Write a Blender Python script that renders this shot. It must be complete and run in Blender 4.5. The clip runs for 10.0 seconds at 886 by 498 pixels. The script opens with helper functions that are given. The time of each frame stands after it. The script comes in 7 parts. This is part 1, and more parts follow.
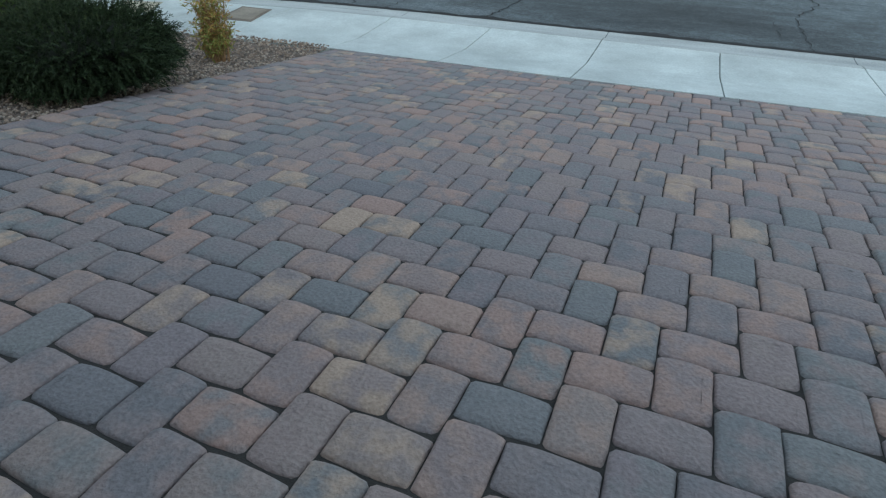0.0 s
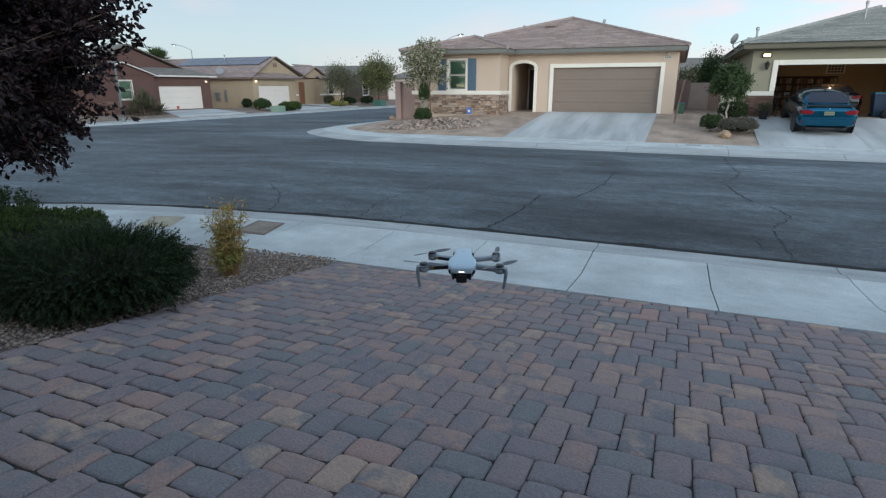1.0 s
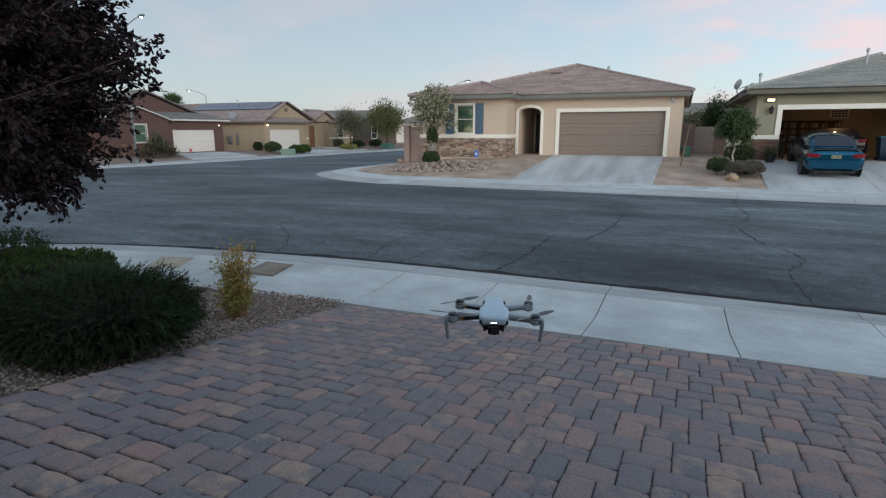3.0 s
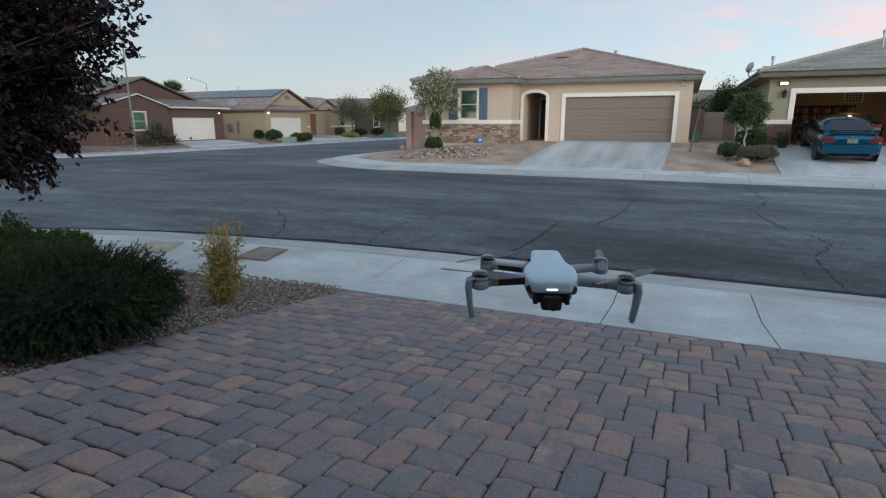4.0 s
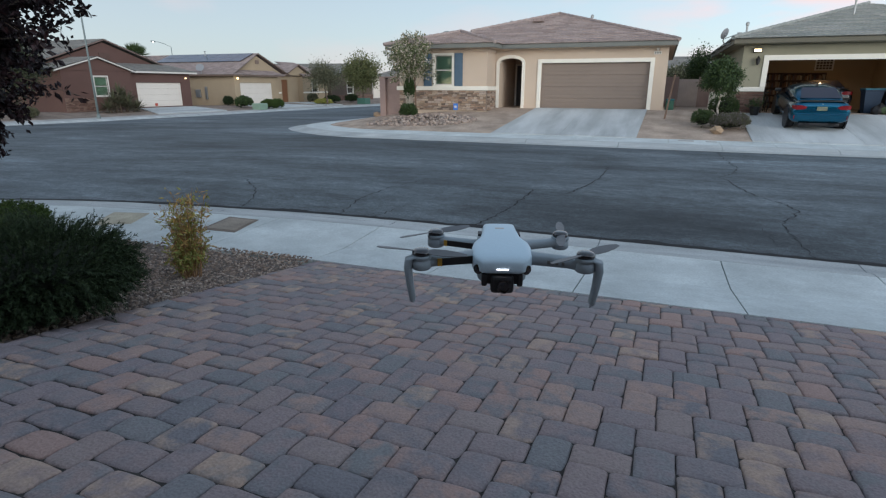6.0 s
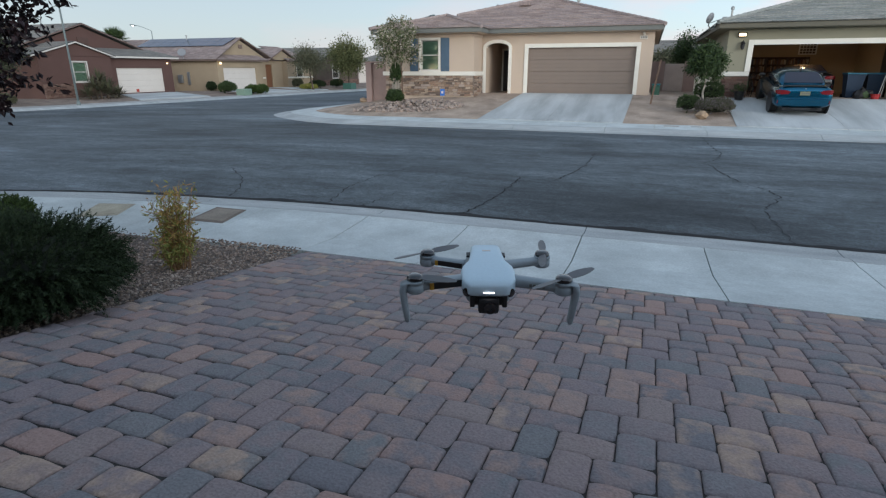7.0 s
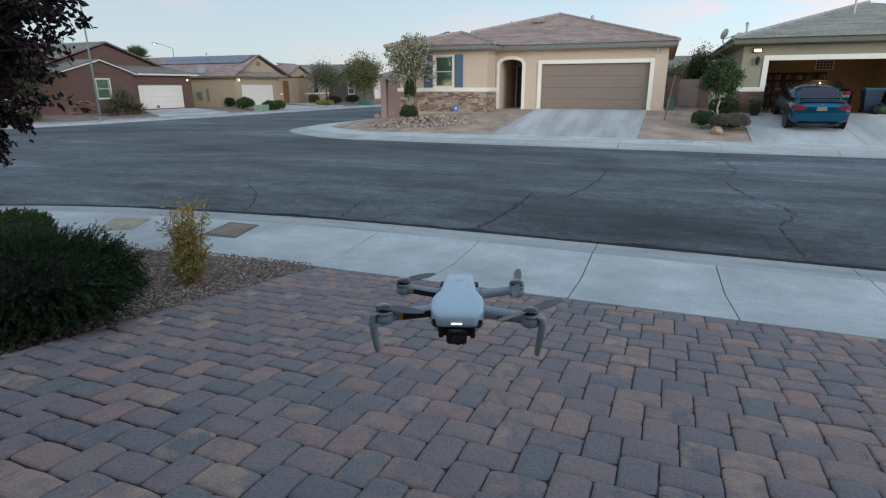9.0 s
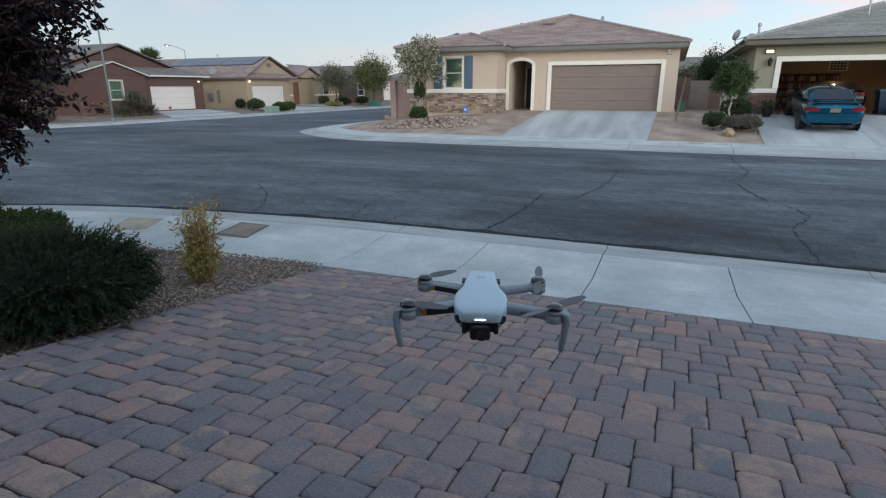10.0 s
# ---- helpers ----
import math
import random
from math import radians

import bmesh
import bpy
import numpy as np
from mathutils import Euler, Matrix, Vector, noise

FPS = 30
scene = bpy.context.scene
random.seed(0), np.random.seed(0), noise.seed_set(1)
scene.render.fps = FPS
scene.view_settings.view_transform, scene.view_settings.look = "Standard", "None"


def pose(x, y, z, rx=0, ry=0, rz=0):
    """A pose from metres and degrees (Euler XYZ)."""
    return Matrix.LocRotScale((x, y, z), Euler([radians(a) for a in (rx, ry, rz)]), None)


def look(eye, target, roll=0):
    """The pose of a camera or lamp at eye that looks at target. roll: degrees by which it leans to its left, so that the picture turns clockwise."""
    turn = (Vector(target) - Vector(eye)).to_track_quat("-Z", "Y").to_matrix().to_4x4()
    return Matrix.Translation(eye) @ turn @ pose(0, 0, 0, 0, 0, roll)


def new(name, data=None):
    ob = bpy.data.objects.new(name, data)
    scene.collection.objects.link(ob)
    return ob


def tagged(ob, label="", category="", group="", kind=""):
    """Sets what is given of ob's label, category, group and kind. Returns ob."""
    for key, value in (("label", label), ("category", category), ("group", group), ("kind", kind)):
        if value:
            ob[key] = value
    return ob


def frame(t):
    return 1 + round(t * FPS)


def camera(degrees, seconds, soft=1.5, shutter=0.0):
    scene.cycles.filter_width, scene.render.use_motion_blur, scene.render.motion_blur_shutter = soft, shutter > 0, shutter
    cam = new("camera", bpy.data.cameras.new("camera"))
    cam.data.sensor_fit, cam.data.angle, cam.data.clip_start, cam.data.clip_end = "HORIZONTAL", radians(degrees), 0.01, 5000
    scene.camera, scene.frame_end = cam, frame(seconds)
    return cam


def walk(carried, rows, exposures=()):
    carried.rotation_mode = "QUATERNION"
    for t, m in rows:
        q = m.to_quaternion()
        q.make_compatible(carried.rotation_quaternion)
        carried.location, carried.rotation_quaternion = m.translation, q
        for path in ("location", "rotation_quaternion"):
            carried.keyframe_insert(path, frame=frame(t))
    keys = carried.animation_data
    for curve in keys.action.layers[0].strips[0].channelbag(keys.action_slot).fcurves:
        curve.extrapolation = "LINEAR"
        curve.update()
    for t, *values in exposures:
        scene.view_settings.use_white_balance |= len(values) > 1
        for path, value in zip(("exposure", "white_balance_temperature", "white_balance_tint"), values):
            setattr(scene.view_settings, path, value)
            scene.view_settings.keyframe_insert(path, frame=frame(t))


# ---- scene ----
cam = camera(78.1, 10.0, soft=1.25)
PATH = [
    (0, (-0.023, -0.041, 1.023), (-0.643, 1.451, -0.156), 0.2),
    (0.5, (-0.062, 0.054, 1.159), (-0.778, 1.763, 0.407), 0.0),
    (1, (-0.065, 0.085, 1.218), (-0.806, 1.852, 0.646), -0.1),
    (1.5, (-0.061, 0.103, 1.236), (-0.815, 1.893, 0.761), -0.1),
    (2, (-0.076, 0.095, 1.24), (-0.843, 1.89, 0.805), 0.0),
    (2.5, (-0.075, 0.087, 1.245), (-0.849, 1.881, 0.82), 0.0),
    (4, (-0.348, 0.558, 1.012), (-1.13, 2.339, 0.551), -0.1),
    (4.5, (-0.327, 0.764, 0.941), (-1.109, 2.524, 0.403), 0.0),
    (5, (-0.189, 0.704, 0.988), (-0.949, 2.468, 0.43), 0.1),
    (5.5, (-0.201, 0.685, 0.986), (-0.928, 2.459, 0.418), 0.1),
    (6, (-0.341, 0.651, 0.999), (-1.034, 2.438, 0.427), 0.1),
    (7.5, (-0.314, 0.609, 1.074), (-0.954, 2.393, 0.435), -0.1),
    (8, (-0.299, 0.621, 1.072), (-0.957, 2.4, 0.44), -0.2),
    (8.5, (-0.3, 0.625, 1.099), (-0.98, 2.408, 0.499), -0.1),
    (9, (-0.278, 0.625, 1.083), (-0.978, 2.409, 0.51), -0.2),
    (9.5, (-0.285, 0.613, 1.08), (-1.0, 2.392, 0.511), -0.2),
    (10, (-0.294, 0.616, 1.077), (-1.023, 2.389, 0.509), -0.2),
]
EXPOSURES = [(0.0, 1.28, 6480, -3.5), (0.5, 1.03, 6350, 0.5), (1.0, 0.79, 6150, 3.0), (2.5, 0.555, 6430, 6), (4.5, 0.64, 6360, 5.7), (7.5, 0.72, 6250, 5.7), (10.0, 0.72, 6250, 5.7)]
walk(cam, [(t, look(eye, target, roll)) for t, eye, target, roll in PATH], EXPOSURES)

# ---- light: a clear dusk sky, the sun just gone behind the viewer ----
world = bpy.data.worlds.new("dusk_sky")
scene.world = world
world.use_nodes = True
wn, wl = world.node_tree.nodes, world.node_tree.links
SUN_EL, SUN_ROT = 14.0, 195.0
sky = wn.new("ShaderNodeTexSky")
sky.sky_type = "NISHITA"
sky.sun_disc = False
sky.sun_elevation, sky.sun_rotation = radians(SUN_EL), radians(SUN_ROT)
sky.air_density, sky.dust_density, sky.ozone_density = 1.0, 1.0, 3.0
bg = wn["Background"]
bg.inputs["Strength"].default_value = 0.15
# faint pink clouds over the pale blue
tc = wn.new("ShaderNodeTexCoord")
mp = wn.new("ShaderNodeMapping")
mp.inputs["Scale"].default_value = (1.0, 1.0, 3.5)
cn = wn.new("ShaderNodeTexNoise")
cn.inputs["Scale"].default_value, cn.inputs["Detail"].default_value = 2.6, 5.0
cr = wn.new("ShaderNodeValToRGB")
cr.color_ramp.elements[0].position, cr.color_ramp.elements[1].position = 0.5, 0.7
cr.color_ramp.elements[1].color = (0.5, 0.5, 0.5, 1)
cm = wn.new("ShaderNodeMix")
cm.data_type, cm.blend_type = "RGBA", "MIX"
cm.inputs[7].default_value = (4.9, 3.75, 3.85, 1)
wl.new(tc.outputs["Generated"], mp.inputs["Vector"])
wl.new(mp.outputs["Vector"], cn.inputs["Vector"])
wl.new(cn.outputs["Fac"], cr.inputs["Fac"])
# a denser bank of pink cloud low over the roofs
dp = wn.new("ShaderNodeVectorMath")
dp.operation = "DOT_PRODUCT"
dp.inputs[1].default_value = (0.15, 0.971, 0.187)
wl.new(tc.outputs["Generated"], dp.inputs[0])
bk = wn.new("ShaderNodeMapRange")
bk.inputs[1].default_value, bk.inputs[2].default_value = 0.965, 0.998
wl.new(dp.outputs["Value"], bk.inputs[0])
cn2 = wn.new("ShaderNodeTexNoise")
cn2.inputs["Scale"].default_value, cn2.inputs["Detail"].default_value = 7.0, 5.0
wl.new(mp.outputs["Vector"], cn2.inputs["Vector"])
bn = wn.new("ShaderNodeMapRange")
bn.inputs[1].default_value, bn.inputs[2].default_value, bn.inputs[4].default_value = 0.42, 0.62, 0.85
wl.new(cn2.outputs["Fac"], bn.inputs[0])
bx2 = wn.new("ShaderNodeMath")
bx2.operation = "MULTIPLY"
wl.new(bk.outputs[0], bx2.inputs[0])
wl.new(bn.outputs[0], bx2.inputs[1])
ca = wn.new("ShaderNodeMath")
ca.operation, ca.use_clamp = "MAXIMUM", True
wl.new(cr.outputs["Color"], ca.inputs[0])
wl.new(bx2.outputs[0], ca.inputs[1])
wl.new(ca.outputs[0], cm.inputs[0])
hz = wn.new("ShaderNodeMix")
hz.data_type = "RGBA"
hz.inputs[0].default_value = 0.72
# the haze is brighter towards the horizon than overhead
sp = wn.new("ShaderNodeSeparateXYZ")
wl.new(tc.outputs["Generated"], sp.inputs[0])
hr = wn.new("ShaderNodeValToRGB")
hr.color_ramp.elements[0].position, hr.color_ramp.elements[1].position = 0.0, 0.75
hr.color_ramp.elements[0].color, hr.color_ramp.elements[1].color = (3.75, 3.95, 4.2, 1), (1.5, 1.9, 2.35, 1)
wl.new(sp.outputs["Z"], hr.inputs["Fac"])
wl.new(hr.outputs["Color"], hz.inputs[7])
wl.new(sky.outputs["Color"], hz.inputs[6])
wl.new(hz.outputs[2], cm.inputs[6])
# the dusk glow: brighter on the side where the sun has set, dimmer opposite
gl = wn.new("ShaderNodeMapRange")
gl.inputs[1].default_value, gl.inputs[2].default_value, gl.inputs[3].default_value, gl.inputs[4].default_value = -1.0, 1.0, 1.5, 0.76
gd = wn.new("ShaderNodeVectorMath")
gd.operation = "DOT_PRODUCT"
gd.inputs[1].default_value = (-0.55, 0.83, 0.0)
wl.new(tc.outputs["Generated"], gd.inputs[0])
wl.new(gd.outputs["Value"], gl.inputs[0])
gm = wn.new("ShaderNodeMix")
gm.data_type, gm.blend_type = "RGBA", "MULTIPLY"
gm.inputs[0].default_value = 1.0
wl.new(cm.outputs[2], gm.inputs[6])
wl.new(gl.outputs[0], gm.inputs[7])
wl.new(gm.outputs[2], bg.inputs["Color"])
sun_data = bpy.data.lights.new("sun", "SUN")
sun_data.energy, sun_data.angle, sun_data.color = 1.15, radians(32), (1.0, 0.93, 0.88)
sun = new("sun", sun_data)
sun.matrix_world = look((24, -19, 6), (0, 0, 0))


# ---- materials ----
def mat(name, col, rough=0.8, var=0.15, scale=3.0, fine=60.0, bump=0.15, metal=0.0, stretch=None, tint=None, bumpd=0.01, spec=0.4):
    """A painted or mineral surface: broad blotches, fine grain and a fine relief, in metres."""
    m = bpy.data.materials.new(name)
    m.use_nodes = True
    nt, N, L = m.node_tree, m.node_tree.nodes, m.node_tree.links
    b = N["Principled BSDF"]
    b.inputs["Roughness"].default_value, b.inputs["Metallic"].default_value = rough, metal
    b.inputs["Specular IOR Level"].default_value = spec
    g = N.new("ShaderNodeNewGeometry")
    v = N.new("ShaderNodeMapping")
    v.inputs["Scale"].default_value = stretch or (1, 1, 1)
    L.new(g.outputs["Position"], v.inputs["Vector"])
    n1, n2 = N.new("ShaderNodeTexNoise"), N.new("ShaderNodeTexNoise")
    n1.inputs["Scale"].default_value, n1.inputs["Detail"].default_value = scale, 5.0
    n2.inputs["Scale"].default_value, n2.inputs["Detail"].default_value = fine, 3.0
    L.new(v.outputs["Vector"], n1.inputs["Vector"])
    L.new(g.outputs["Position"], n2.inputs["Vector"])
    add = N.new("ShaderNodeMath")
    add.operation = "MULTIPLY_ADD"
    add.inputs[1].default_value = 0.5
    L.new(n2.outputs["Fac"], add.inputs[0])
    h = N.new("ShaderNodeMath")
    h.operation = "MULTIPLY"
    h.inputs[1].default_value = 0.5
    L.new(n1.outputs["Fac"], h.inputs[0])
    L.new(h.outputs[0], add.inputs[2])
    r = N.new("ShaderNodeValToRGB")
    lo = [c * (1 - var) for c in col]
    hi = [min(1, c * (1 + var)) for c in (tint or col)]
    r.color_ramp.elements[0].position, r.color_ramp.elements[1].position = 0.34, 0.66
    r.color_ramp.elements[0].color, r.color_ramp.elements[1].color = (*lo, 1), (*hi, 1)
    L.new(add.outputs[0], r.inputs["Fac"])
    L.new(r.outputs["Color"], b.inputs["Base Color"])
    if bump:
        bp = N.new("ShaderNodeBump")
        bp.inputs["Strength"].default_value, bp.inputs["Distance"].default_value = bump, bumpd
        L.new(n2.outputs["Fac"], bp.inputs["Height"])
        L.new(bp.outputs["Normal"], b.inputs["Normal"])
    return m


def random_mat(name, cols, source, rough=0.85, blotch=0.5, scale=9.0, fine=120.0, bump=0.35, soft=False):
    """Pieces whose colour differs from one to the next, with blotches of a second tone."""
    m = bpy.data.materials.new(name)
    m.use_nodes = True
    N, L = m.node_tree.nodes, m.node_tree.links
    b = N["Principled BSDF"]
    b.inputs["Roughness"].default_value = rough
    b.inputs["Specular IOR Level"].default_value = 0.3
    if source == "object":
        rnd = N.new("ShaderNodeObjectInfo").outputs["Random"]
    else:
        rnd = N.new("ShaderNodeNewGeometry").outputs["Random Per Island"]

    def ramp(fac):
        r = N.new("ShaderNodeValToRGB")
        e = r.color_ramp.elements
        while len(e) < len(cols):
            e.new(0.5)
        for i, c in enumerate(cols):
            e[i].position, e[i].color = i / len(cols), (*c, 1)
        r.color_ramp.interpolation = "LINEAR" if soft else "CONSTANT"
        L.new(fac, r.inputs["Fac"])
        return r
    r1 = ramp(rnd)
    k = N.new("ShaderNodeMath")
    k.operation = "MULTIPLY"
    k.inputs[1].default_value = 7.31
    L.new(rnd, k.inputs[0])
    f = N.new("ShaderNodeMath")
    f.operation = "FRACT"
    L.new(k.outputs[0], f.inputs[0])
    r2 = ramp(f.outputs[0])
    g = N.new("ShaderNodeNewGeometry")
    n1, n2 = N.new("ShaderNodeTexNoise"), N.new("ShaderNodeTexNoise")
    n1.inputs["Scale"].default_value, n1.inputs["Detail"].default_value = scale, 4.0
    n2.inputs["Scale"].default_value, n2.inputs["Detail"].default_value = fine, 4.0
    L.new(g.outputs["Position"], n1.inputs["Vector"])
    L.new(g.outputs["Position"], n2.inputs["Vector"])
    mr = N.new("ShaderNodeMapRange")
    mr.inputs[1].default_value, mr.inputs[2].default_value = 0.42, 0.62
    mr.inputs[4].default_value = blotch
    L.new(n1.outputs["Fac"], mr.inputs[0])
    mx = N.new("ShaderNodeMix")
    mx.data_type = "RGBA"
    L.new(mr.outputs[0], mx.inputs[0])
    L.new(r1.outputs["Color"], mx.inputs[6])
    L.new(r2.outputs["Color"], mx.inputs[7])
    gr = N.new("ShaderNodeMapRange")
    gr.inputs[1].default_value, gr.inputs[2].default_value = 0.3, 0.7
    gr.inputs[3].default_value, gr.inputs[4].default_value = 0.82, 1.15
    L.new(n2.outputs["Fac"], gr.inputs[0])
    sc = N.new("ShaderNodeMix")
    sc.data_type, sc.blend_type = "RGBA", "MULTIPLY"
    sc.inputs[0].default_value = 1.0
    L.new(mx.outputs[2], sc.inputs[6])
    L.new(gr.outputs[0], sc.inputs[7])
    L.new(sc.outputs[2], b.inputs["Base Color"])
    bp = N.new("ShaderNodeBump")
    bp.inputs["Strength"].default_value, bp.inputs["Distance"].default_value = bump, 0.006
    L.new(n2.outputs["Fac"], bp.inputs["Height"])
    L.new(bp.outputs["Normal"], b.inputs["Normal"])
    return m


def plain(name, col, rough=0.5, metal=0.0, emit=0.0, coat=0.0):
    m = bpy.data.materials.new(name)
    m.use_nodes = True
    b = m.node_tree.nodes["Principled BSDF"]
    b.inputs["Base Color"].default_value = (*col, 1)
    b.inputs["Roughness"].default_value, b.inputs["Metallic"].default_value = rough, metal
    b.inputs["Coat Weight"].default_value = coat
    if emit:
        b.inputs["Emission Color"].default_value, b.inputs["Emission Strength"].default_value = (*col, 1), emit
    return m


PAVER_COLS = [(0.227, 0.22, 0.227), (0.277, 0.224, 0.222), (0.205, 0.205, 0.214), (0.29, 0.23, 0.222), (0.248, 0.211, 0.221), (0.216, 0.217, 0.221), (0.415, 0.312, 0.251),
              (0.277, 0.227, 0.227), (0.2, 0.192, 0.206), (0.372, 0.269, 0.233), (0.294, 0.241, 0.229), (0.231, 0.208, 0.217), (0.255, 0.219, 0.221), (0.355, 0.249, 0.22)]
M_PAVER = random_mat("tumbled_paver", PAVER_COLS, "object", 0.78, 0.85, 11.0, 90.0, 1.1)
M_PAVER_FAR = random_mat("tumbled_paver_joined", PAVER_COLS, "island", 0.78, 0.85, 11.0, 90.0, 1.1)
M_SAND = mat("joint_sand", (0.04, 0.037, 0.035), 0.95, 0.3, 8, 200, 0.4)
M_ASPHALT = mat("asphalt", (0.052, 0.065, 0.075), 0.75, 0.32, 0.55, 70, 0.6, stretch=(0.4, 1.1, 1.0), tint=(0.112, 0.136, 0.15), bumpd=0.008)


def wear(m, scale, stretch, low, high, lo=0.35, hi=0.65):
    """Multiplies a material's colour by broad worn patches."""
    N, L = m.node_tree.nodes, m.node_tree.links
    b = N["Principled BSDF"]
    src = b.inputs["Base Color"].links[0].from_socket
    g, v, n, r, x = N.new("ShaderNodeNewGeometry"), N.new("ShaderNodeMapping"), N.new("ShaderNodeTexNoise"), N.new("ShaderNodeMapRange"), N.new("ShaderNodeMix")
    v.inputs["Scale"].default_value = stretch
    v.inputs["Location"].default_value = (3.1, 7.7, 0)
    n.inputs["Scale"].default_value, n.inputs["Detail"].default_value = scale, 6.0
    n.inputs["Roughness"].default_value = 0.6
    L.new(g.outputs["Position"], v.inputs["Vector"])
    L.new(v.outputs["Vector"], n.inputs["Vector"])
    L.new(n.outputs["Fac"], r.inputs[0])
    r.inputs[1].default_value, r.inputs[2].default_value, r.inputs[3].default_value, r.inputs[4].default_value = lo, hi, low, high
    x.data_type, x.blend_type = "RGBA", "MULTIPLY"
    x.inputs[0].default_value = 1.0
    L.new(src, x.inputs[6])
    L.new(r.outputs[0], x.inputs[7])
    L.new(x.outputs[2], b.inputs["Base Color"])
    return m


wear(M_ASPHALT, 0.22, (0.3, 1.0, 1.0), 0.62, 1.32)
wear(M_ASPHALT, 0.9, (0.35, 1.3, 1.0), 0.84, 1.18, 0.4, 0.62)
wear(M_ASPHALT, 2.2, (0.5, 1.4, 1.0), 0.76, 1.2)
wear(M_ASPHALT, 7.0, (0.8, 1.1, 1.0), 0.82, 1.18, 0.38, 0.62)
wear(M_ASPHALT, 26.0, (0.8, 1.2, 1.0), 0.74, 1.24, 0.38, 0.62)


def stain(m, cx, cy, rx, ry, low):
    """A soft round oil stain on a material, with a ragged rim."""
    N, L = m.node_tree.nodes, m.node_tree.links
    b = N["Principled BSDF"]
    src = b.inputs["Base Color"].links[0].from_socket
    g, v, n, w, ln, r, x = [N.new("ShaderNode" + k) for k in ("NewGeometry", "Mapping", "TexNoise", "VectorMath", "VectorMath", "MapRange", "Mix")]
    v.vector_type = "TEXTURE"
    v.inputs["Location"].default_value, v.inputs["Scale"].default_value = (cx, cy, 0), (rx, ry, 1000)
    L.new(g.outputs["Position"], v.inputs["Vector"])
    n.inputs["Scale"].default_value, n.inputs["Detail"].default_value = 1.6, 5.0
    L.new(g.outputs["Position"], n.inputs["Vector"])
    w.operation = "MULTIPLY_ADD"
    w.inputs[1].default_value = (0.9, 0.9, 0.0)
    L.new(n.outputs["Color"], w.inputs[0])
    L.new(v.outputs["Vector"], w.inputs[2])
    ln.operation = "DISTANCE"
    ln.inputs[1].default_value = (0.45, 0.45, 0)
    L.new(w.outputs[0], ln.inputs[0])
    r.inputs[1].default_value, r.inputs[2].default_value, r.inputs[3].default_value, r.inputs[4].default_value = 0.35, 1.15, low, 1.0
    L.new(ln.outputs["Value"], r.inputs[0])
    x.data_type, x.blend_type = "RGBA", "MULTIPLY"
    x.inputs[0].default_value = 1.0
    L.new(src, x.inputs[6])
    L.new(r.outputs[0], x.inputs[7])
    L.new(x.outputs[2], b.inputs["Base Color"])


stain(M_ASPHALT, -1.7, 15.7, 0.9, 1.6, 0.62)
M_CRACK = mat("crack_and_seam_dark", (0.013, 0.014, 0.016), 0.9, 0.3, 5, 80, 0.3)
M_CONCRETE = mat("concrete", (0.49, 0.54, 0.54), 0.8, 0.12, 1.3, 45, 0.2, tint=(0.55, 0.595, 0.59), bumpd=0.004)
wear(M_CONCRETE, 0.9, (1, 1, 1), 0.86, 1.08)
wear(M_CONCRETE, 5.0, (1, 1, 1), 0.93, 1.04)
M_GUTTER = mat("stained_gutter_concrete", (0.36, 0.39, 0.395), 0.8, 0.16, 1.1, 45, 0.25, stretch=(0.35, 1.5, 1), tint=(0.43, 0.455, 0.455), bumpd=0.004)
wear(M_GUTTER, 1.6, (0.4, 1.5, 1), 0.82, 1.08)
M_CONCRETE_OLD = mat("stained_concrete", (0.30, 0.305, 0.30), 0.85, 0.2, 1.0, 45, 0.2, tint=(0.40, 0.40, 0.385), bumpd=0.004)
M_DG = mat("decomposed_granite", (0.32, 0.25, 0.195), 0.95, 0.38, 1.2, 35, 0.7, tint=(0.41, 0.33, 0.265), bumpd=0.03)
M_DG_LEFT = mat("brown_yard_gravel", (0.19, 0.15, 0.125), 0.95, 0.3, 1.2, 35, 0.7, tint=(0.27, 0.215, 0.175), bumpd=0.03)
M_GRAVEL_BED = mat("gravel_bed", (0.15, 0.124, 0.108), 0.95, 0.4, 6, 70, 0.9, bumpd=0.02)
M_GRAVEL = random_mat("gravel", [(0.31, 0.25, 0.21), (0.19, 0.148, 0.124), (0.45, 0.38, 0.32), (0.24, 0.18, 0.14), (0.13, 0.11, 0.1), (0.34, 0.265, 0.21)], "island", 0.9, 0.2, 30, 150, 0.2)
M_ROCK = random_mat("river_rock", [(0.36, 0.29, 0.24), (0.26, 0.21, 0.18), (0.42, 0.35, 0.3), (0.31, 0.24, 0.2), (0.22, 0.19, 0.17)], "island", 0.9, 0.4, 6, 40, 0.5)
M_TAN = mat("tan_stucco", (0.52, 0.42, 0.33), 0.95, 0.06, 0.8, 110, 0.35, bumpd=0.01)
M_OLIVE = mat("olive_stucco", (0.27, 0.255, 0.185), 0.95, 0.06, 0.8, 110, 0.35)
M_RUST = mat("rust_stucco", (0.115, 0.066, 0.056), 0.95, 0.08, 0.8, 110, 0.35)
M_BEIGE = mat("beige_stucco", (0.36, 0.285, 0.195), 0.95, 0.08, 0.8, 110, 0.35)
M_BROWNST = mat("brown_stucco", (0.19, 0.14, 0.115), 0.95, 0.08, 0.8, 110, 0.35)
M_TRIM = mat("cream_trim", (0.74, 0.71, 0.63), 0.85, 0.05, 2, 90, 0.2)
M_FASCIA = mat("grey_fascia", (0.155, 0.16, 0.145), 0.7, 0.08, 2, 60, 0.1)
M_FASCIA_OL = mat("olive_fascia", (0.125, 0.115, 0.085), 0.7, 0.08, 2, 60, 0.1)
